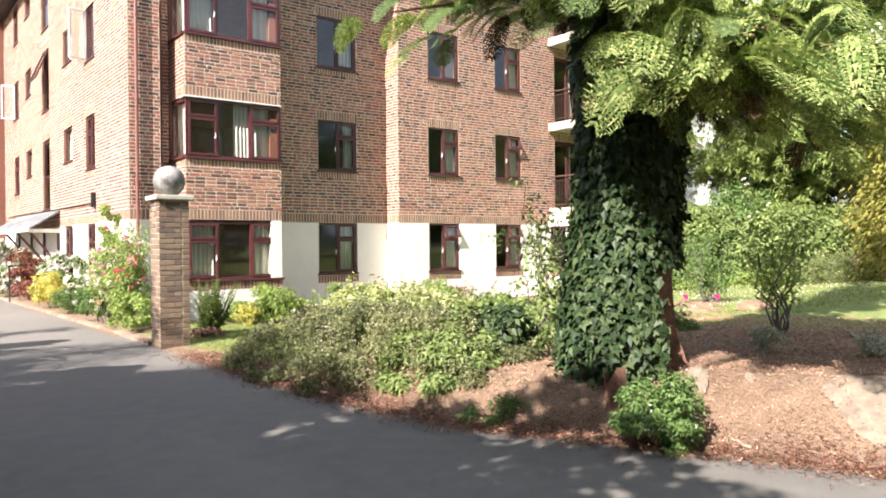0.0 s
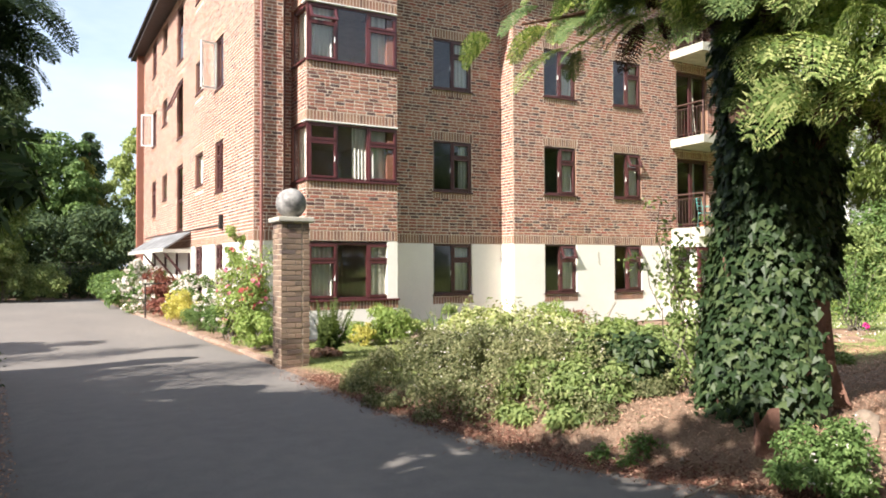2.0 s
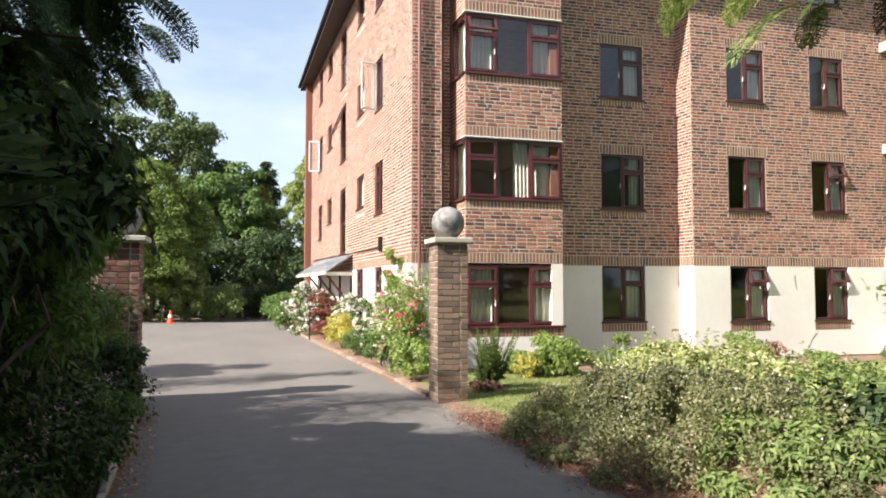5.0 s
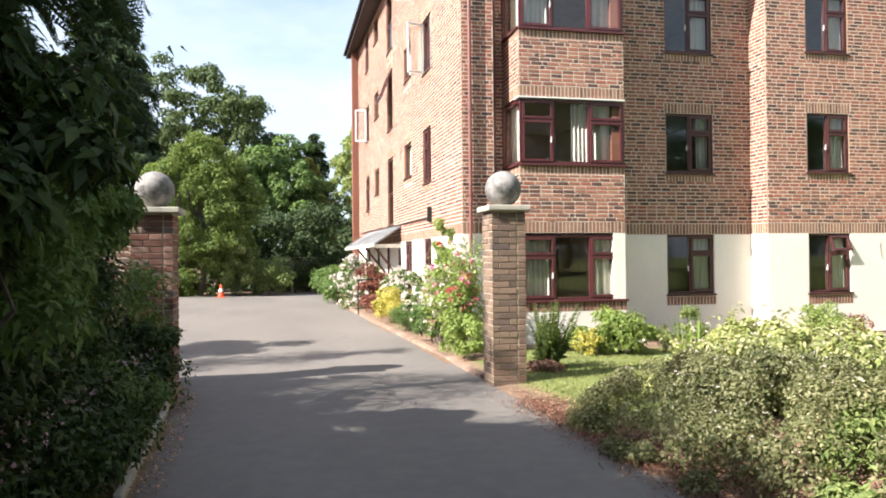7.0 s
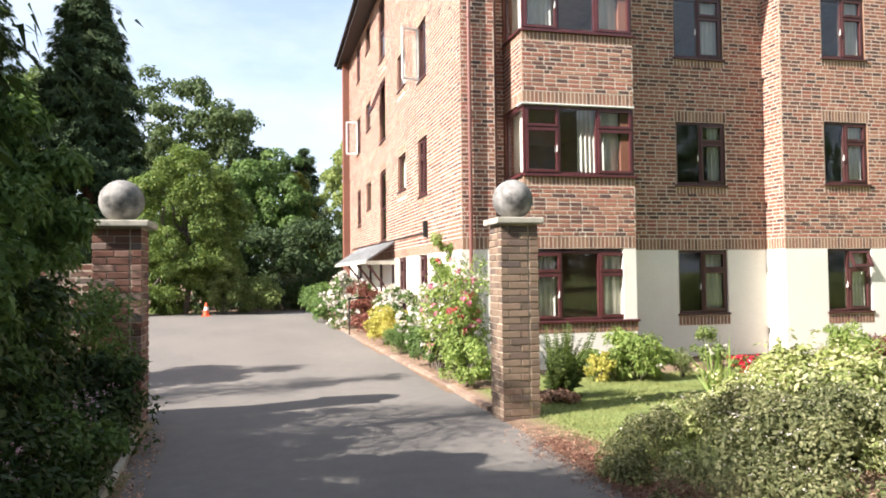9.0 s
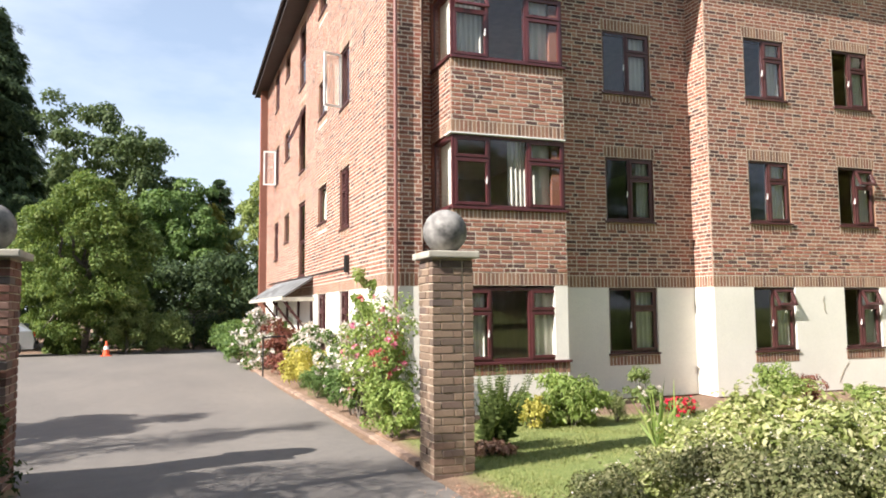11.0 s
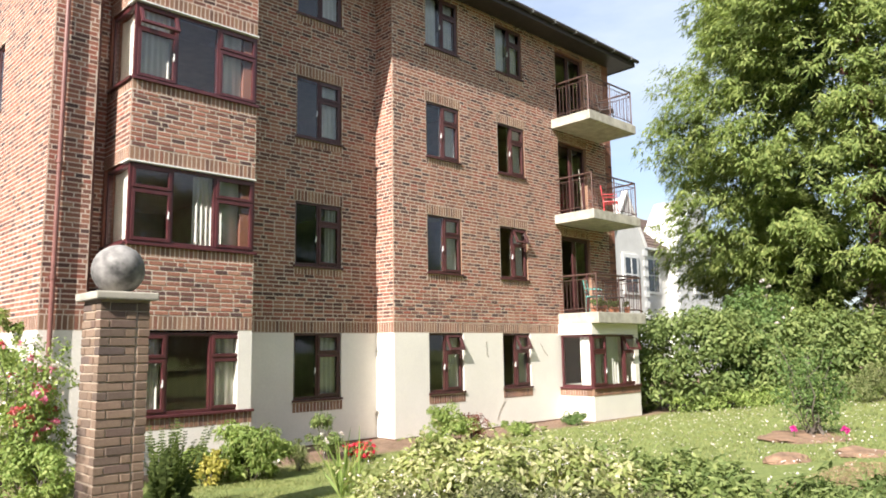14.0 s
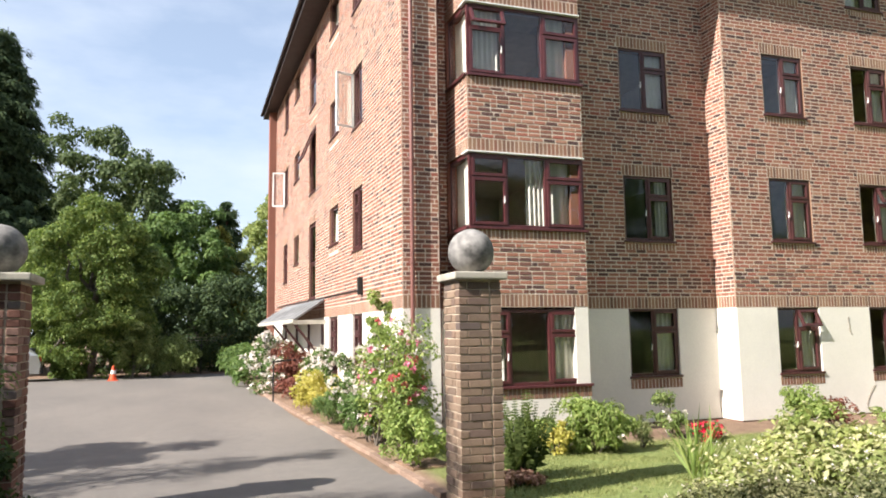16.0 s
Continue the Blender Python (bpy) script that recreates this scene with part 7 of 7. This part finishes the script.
part("downpipe", rod(bmesh.new(), (-1.9, -0.08, 0), (-1.9, -0.08, 6.6), 0.06, 8), M_IRON, house)

# balcony clutter
M_TERRA = plain("terracotta", (0.42, 0.17, 0.09), 0.85, var=0.2)
M_REDCL = plain("red_painted_metal", (0.6, 0.04, 0.05), 0.4, var=0.1)
M_TEAL = plain("teal_painted_metal", (0.08, 0.28, 0.25), 0.45, var=0.15)
for i, xx in enumerate((16.62, 16.85, 17.1, 17.35, 17.62, 18.2)):
    pot = thing("flower_pot", pose(xx, 14.5 + 0.03 * (i % 3), 2.5), "small terracotta flower pot on the balcony", "flower pot", "pots on the balcony")
    part("pot", rod(bmesh.new(), (0, 0, 0), (0, 0, 0.13 + 0.02 * (i % 3)), 0.055, 14, 0.085), M_TERRA, pot)
    C = ragged((0, 0, 0.22), (0.09, 0.09, 0.09), 8, i)
    P, N = in_clumps(C, np.full(len(C), 0.05), 26)
    foliage("leaves", P, N, 0.05, 0.03, L_MID, pot)
def garden_chair(x, y, z, turn, mat, label):
    root = thing("garden_chair", pose(x, y, z, 0, 0, turn), label, "chair", "balcony chairs")
    for sx in (-1, 1):
        for sy in (-1, 1):
            part("leg", rod(bmesh.new(), (sx * 0.2, sy * 0.19, 0), (sx * 0.18, sy * 0.17, 0.43), 0.012, 6), mat, root)
        part("back_post", rod(bmesh.new(), (sx * 0.18, 0.17, 0.43), (sx * 0.17, 0.24, 0.88), 0.012, 6), mat, root)
        part("armrest", rod(bmesh.new(), (sx * 0.2, 0.2, 0.64), (sx * 0.2, -0.18, 0.62), 0.012, 6), mat, root)
    part("seat", bx(-0.2, 0.2, -0.2, 0.19, 0.42, 0.45, bev=0.01), mat, root)
    for zz in (0.55, 0.65, 0.75, 0.86):
        part("back_slat", rod(bmesh.new(), (-0.175, 0.19 + (zz - 0.45) * 0.12, zz), (0.175, 0.19 + (zz - 0.45) * 0.12, zz), 0.013, 6), mat, root)
garden_chair(17.3, 14.95, 2.5, 20, M_TEAL, "teal metal garden chair on the balcony")
garden_chair(18.15, 14.9, 2.5, -40, M_IRON, "black metal garden chair on the balcony")
garden_chair(18.1, 14.85, 5.05, 30, M_REDCL, "red metal garden chair on the balcony")
garden_chair(18.1, 14.85, 7.6, 30, M_IRON, "dark garden chair on the top balcony")
br = thing("broom", pose(16.66, 14.75, 5.05, 0, -6, 0), "long-handled broom leaning on the balcony rail", "broom")
part("handle", rod(bmesh.new(), (0, 0, 0.06), (0, 0, 1.1), 0.008, 8), M_CONC, br)
part("head", bx(-0.14, 0.14, -0.03, 0.03, 0.0, 0.07, bev=0.01), M_IRON, br)

# broken red-brown stump at the ivy-clad tree's foot
bm = bmesh.new()
rows = []
for i, zz in enumerate((-0.1, 0.0, 0.06, 0.12)):
    row = []
    for j in range(18):
        a = 2 * math.pi * j / 18
        r = (0.10 - 0.04 * zz) * (1 + 0.22 * math.sin(a * 4 + 1) + 0.1 * math.sin(a * 9))
        row.append(bm.verts.new((math.cos(a) * r, math.sin(a) * r * 0.8, zz + (0.1 * math.sin(a * 5) + 0.06 * math.sin(a * 11) if i == 3 else 0))))
    rows.append(row)
for i in range(3):
    for j in range(18):
        bm.faces.new((rows[i][j], rows[i][(j + 1) % 18], rows[i + 1][(j + 1) % 18], rows[i + 1][j]))
bm.faces.new(rows[3])
st = part("broken_stump", bm, M_BARK)
st.matrix_world = pose(5.02, 3.66, gz(5.02, 3.66))
tagged(st, "broken red-brown stump at the foot of the tree", "stump")

# small things along the border and the bank
M_COVER = plain("rusty_drain_cover", (0.20, 0.13, 0.10), 0.8, 0.1, scale=9, var=0.35, grain=70, bstr=0.5)
dc = thing("drain_cover", pose(3.99, 13.0, 0.0, 0, 0, 6), "square rusty brown drain cover in the border", "drain cover")
part("frame", bx(-0.27, 0.27, -0.3, 0.3, -0.05, 0.03, bev=0.008), M_SOIL, dc)
part("lid", bx(-0.23, 0.23, -0.26, 0.26, 0.0, 0.045, bev=0.006), M_COVER, dc, "rusty iron lid")
for sx in (-1, 1):
    part("lifting_key", rod(bmesh.new(), (sx * 0.15, -0.03, 0.047), (sx * 0.15, 0.03, 0.047), 0.008, 6), M_IRON, dc)
wp = thing("waste_pipe", pose(5.27, 16.03, 0), "thin brown pipe in the recess beside the bay", "downpipe", "downpipes")
part("pipe", rod(bmesh.new(), (0, 0, 0.1), (0, 0, EAVE), 0.02, 10), M_PIPE, wp)
for z in np.arange(0.9, EAVE, 1.6):
    part("clip", bx(-0.04, 0.04, -0.026, 0.02, z - 0.015, z + 0.015, bev=0.003), M_PIPE, wp)
# dry tendrils left on the rendered wall
for vx, vz, vl, vs in ((13.8, 1.45, 0.36, 3), (15.95, 1.45, 0.3, 4), (14.05, 0.05, 0.4, 5), (12.2, 0.0, 0.5, 6)):
    r_ = random.Random(vs)
    tend = thing("dry_tendril", pose(vx, 15.484, vz), "dry stem clinging to the cream render", "plant stem")
    a = Vector((0, 0, 0))
    for i in range(4):
        b = a + Vector((r_.uniform(-0.12, 0.12), 0, vl / 4))
        part("stem", rod(bmesh.new(), a, b, 0.005, 5), M_WOOD, tend)
        a = b
for tx, ty, tr in ((7.0, 3.48, 0.18), (7.35, 2.7, 0.2)):
    shrub("grey_tuft", tx, ty, gz(tx, ty) - 0.02, tr, 0.26, L_SILVER, "silvery grey-green tuft on the mulch", n=900, leaf=0.06, seed=int(tx * 10), aspect=0.35, clumps=12, stems=False)
n = 420
y = rng.uniform(5.2, 10.8, n)
x = -0.5 + 0.34 * rng.random(n)
k = np.repeat(np.arange(n), 3)
pk = thing("pink_wildflowers", pose(0, 0, 0), "small pale pink wildflowers among the ivy", "flowers")
foliage("flower_heads", np.stack([x, y, 0.42 + 0.22 * rng.random(n)], 1)[k] + 0.008 * rng.normal(size=(3 * n, 3)), np.tile([[0.3, -0.5, 0.8]], (3 * n, 1)), 0.022, 0.02, P_PALEPINK, pk, "pale pink petals", droop=0.0)["kind"] = "stuff"
foliage("stems", np.stack([x, y, 0.18 + 0.02 * rng.random(n)], 1), np.tile([[0.5, -0.5, 0.2]], (n, 1)), 0.36, 0.006, L_MID, pk, axis=np.tile([[0.0, 0.0, 1.0]], (n, 1)), spread=0.2, droop=0.0)["kind"] = "stuff"
# fallen sticks on the bank
for sx, sy, ln, tn in ((8.55, 3.35, 0.6, 30), (5.05, 4.75, 0.5, -10), (5.15, 2.6, 0.3, 70), (4.55, 4.0, 0.35, 20)):
    stk = part("fallen_stick", limb_mesh(bmesh.new(), (0, 0, 0.02), (ln, 0.1, 0.05), 0.014, 0.006, 0.25, 6, 6, rnd), M_WOOD)
    stk.matrix_world = pose(sx, sy, gz(sx, sy), 0, 0, tn)
    tagged(stk, "dry pale stick lying on the mulch", "stick", "sticks on the bank")
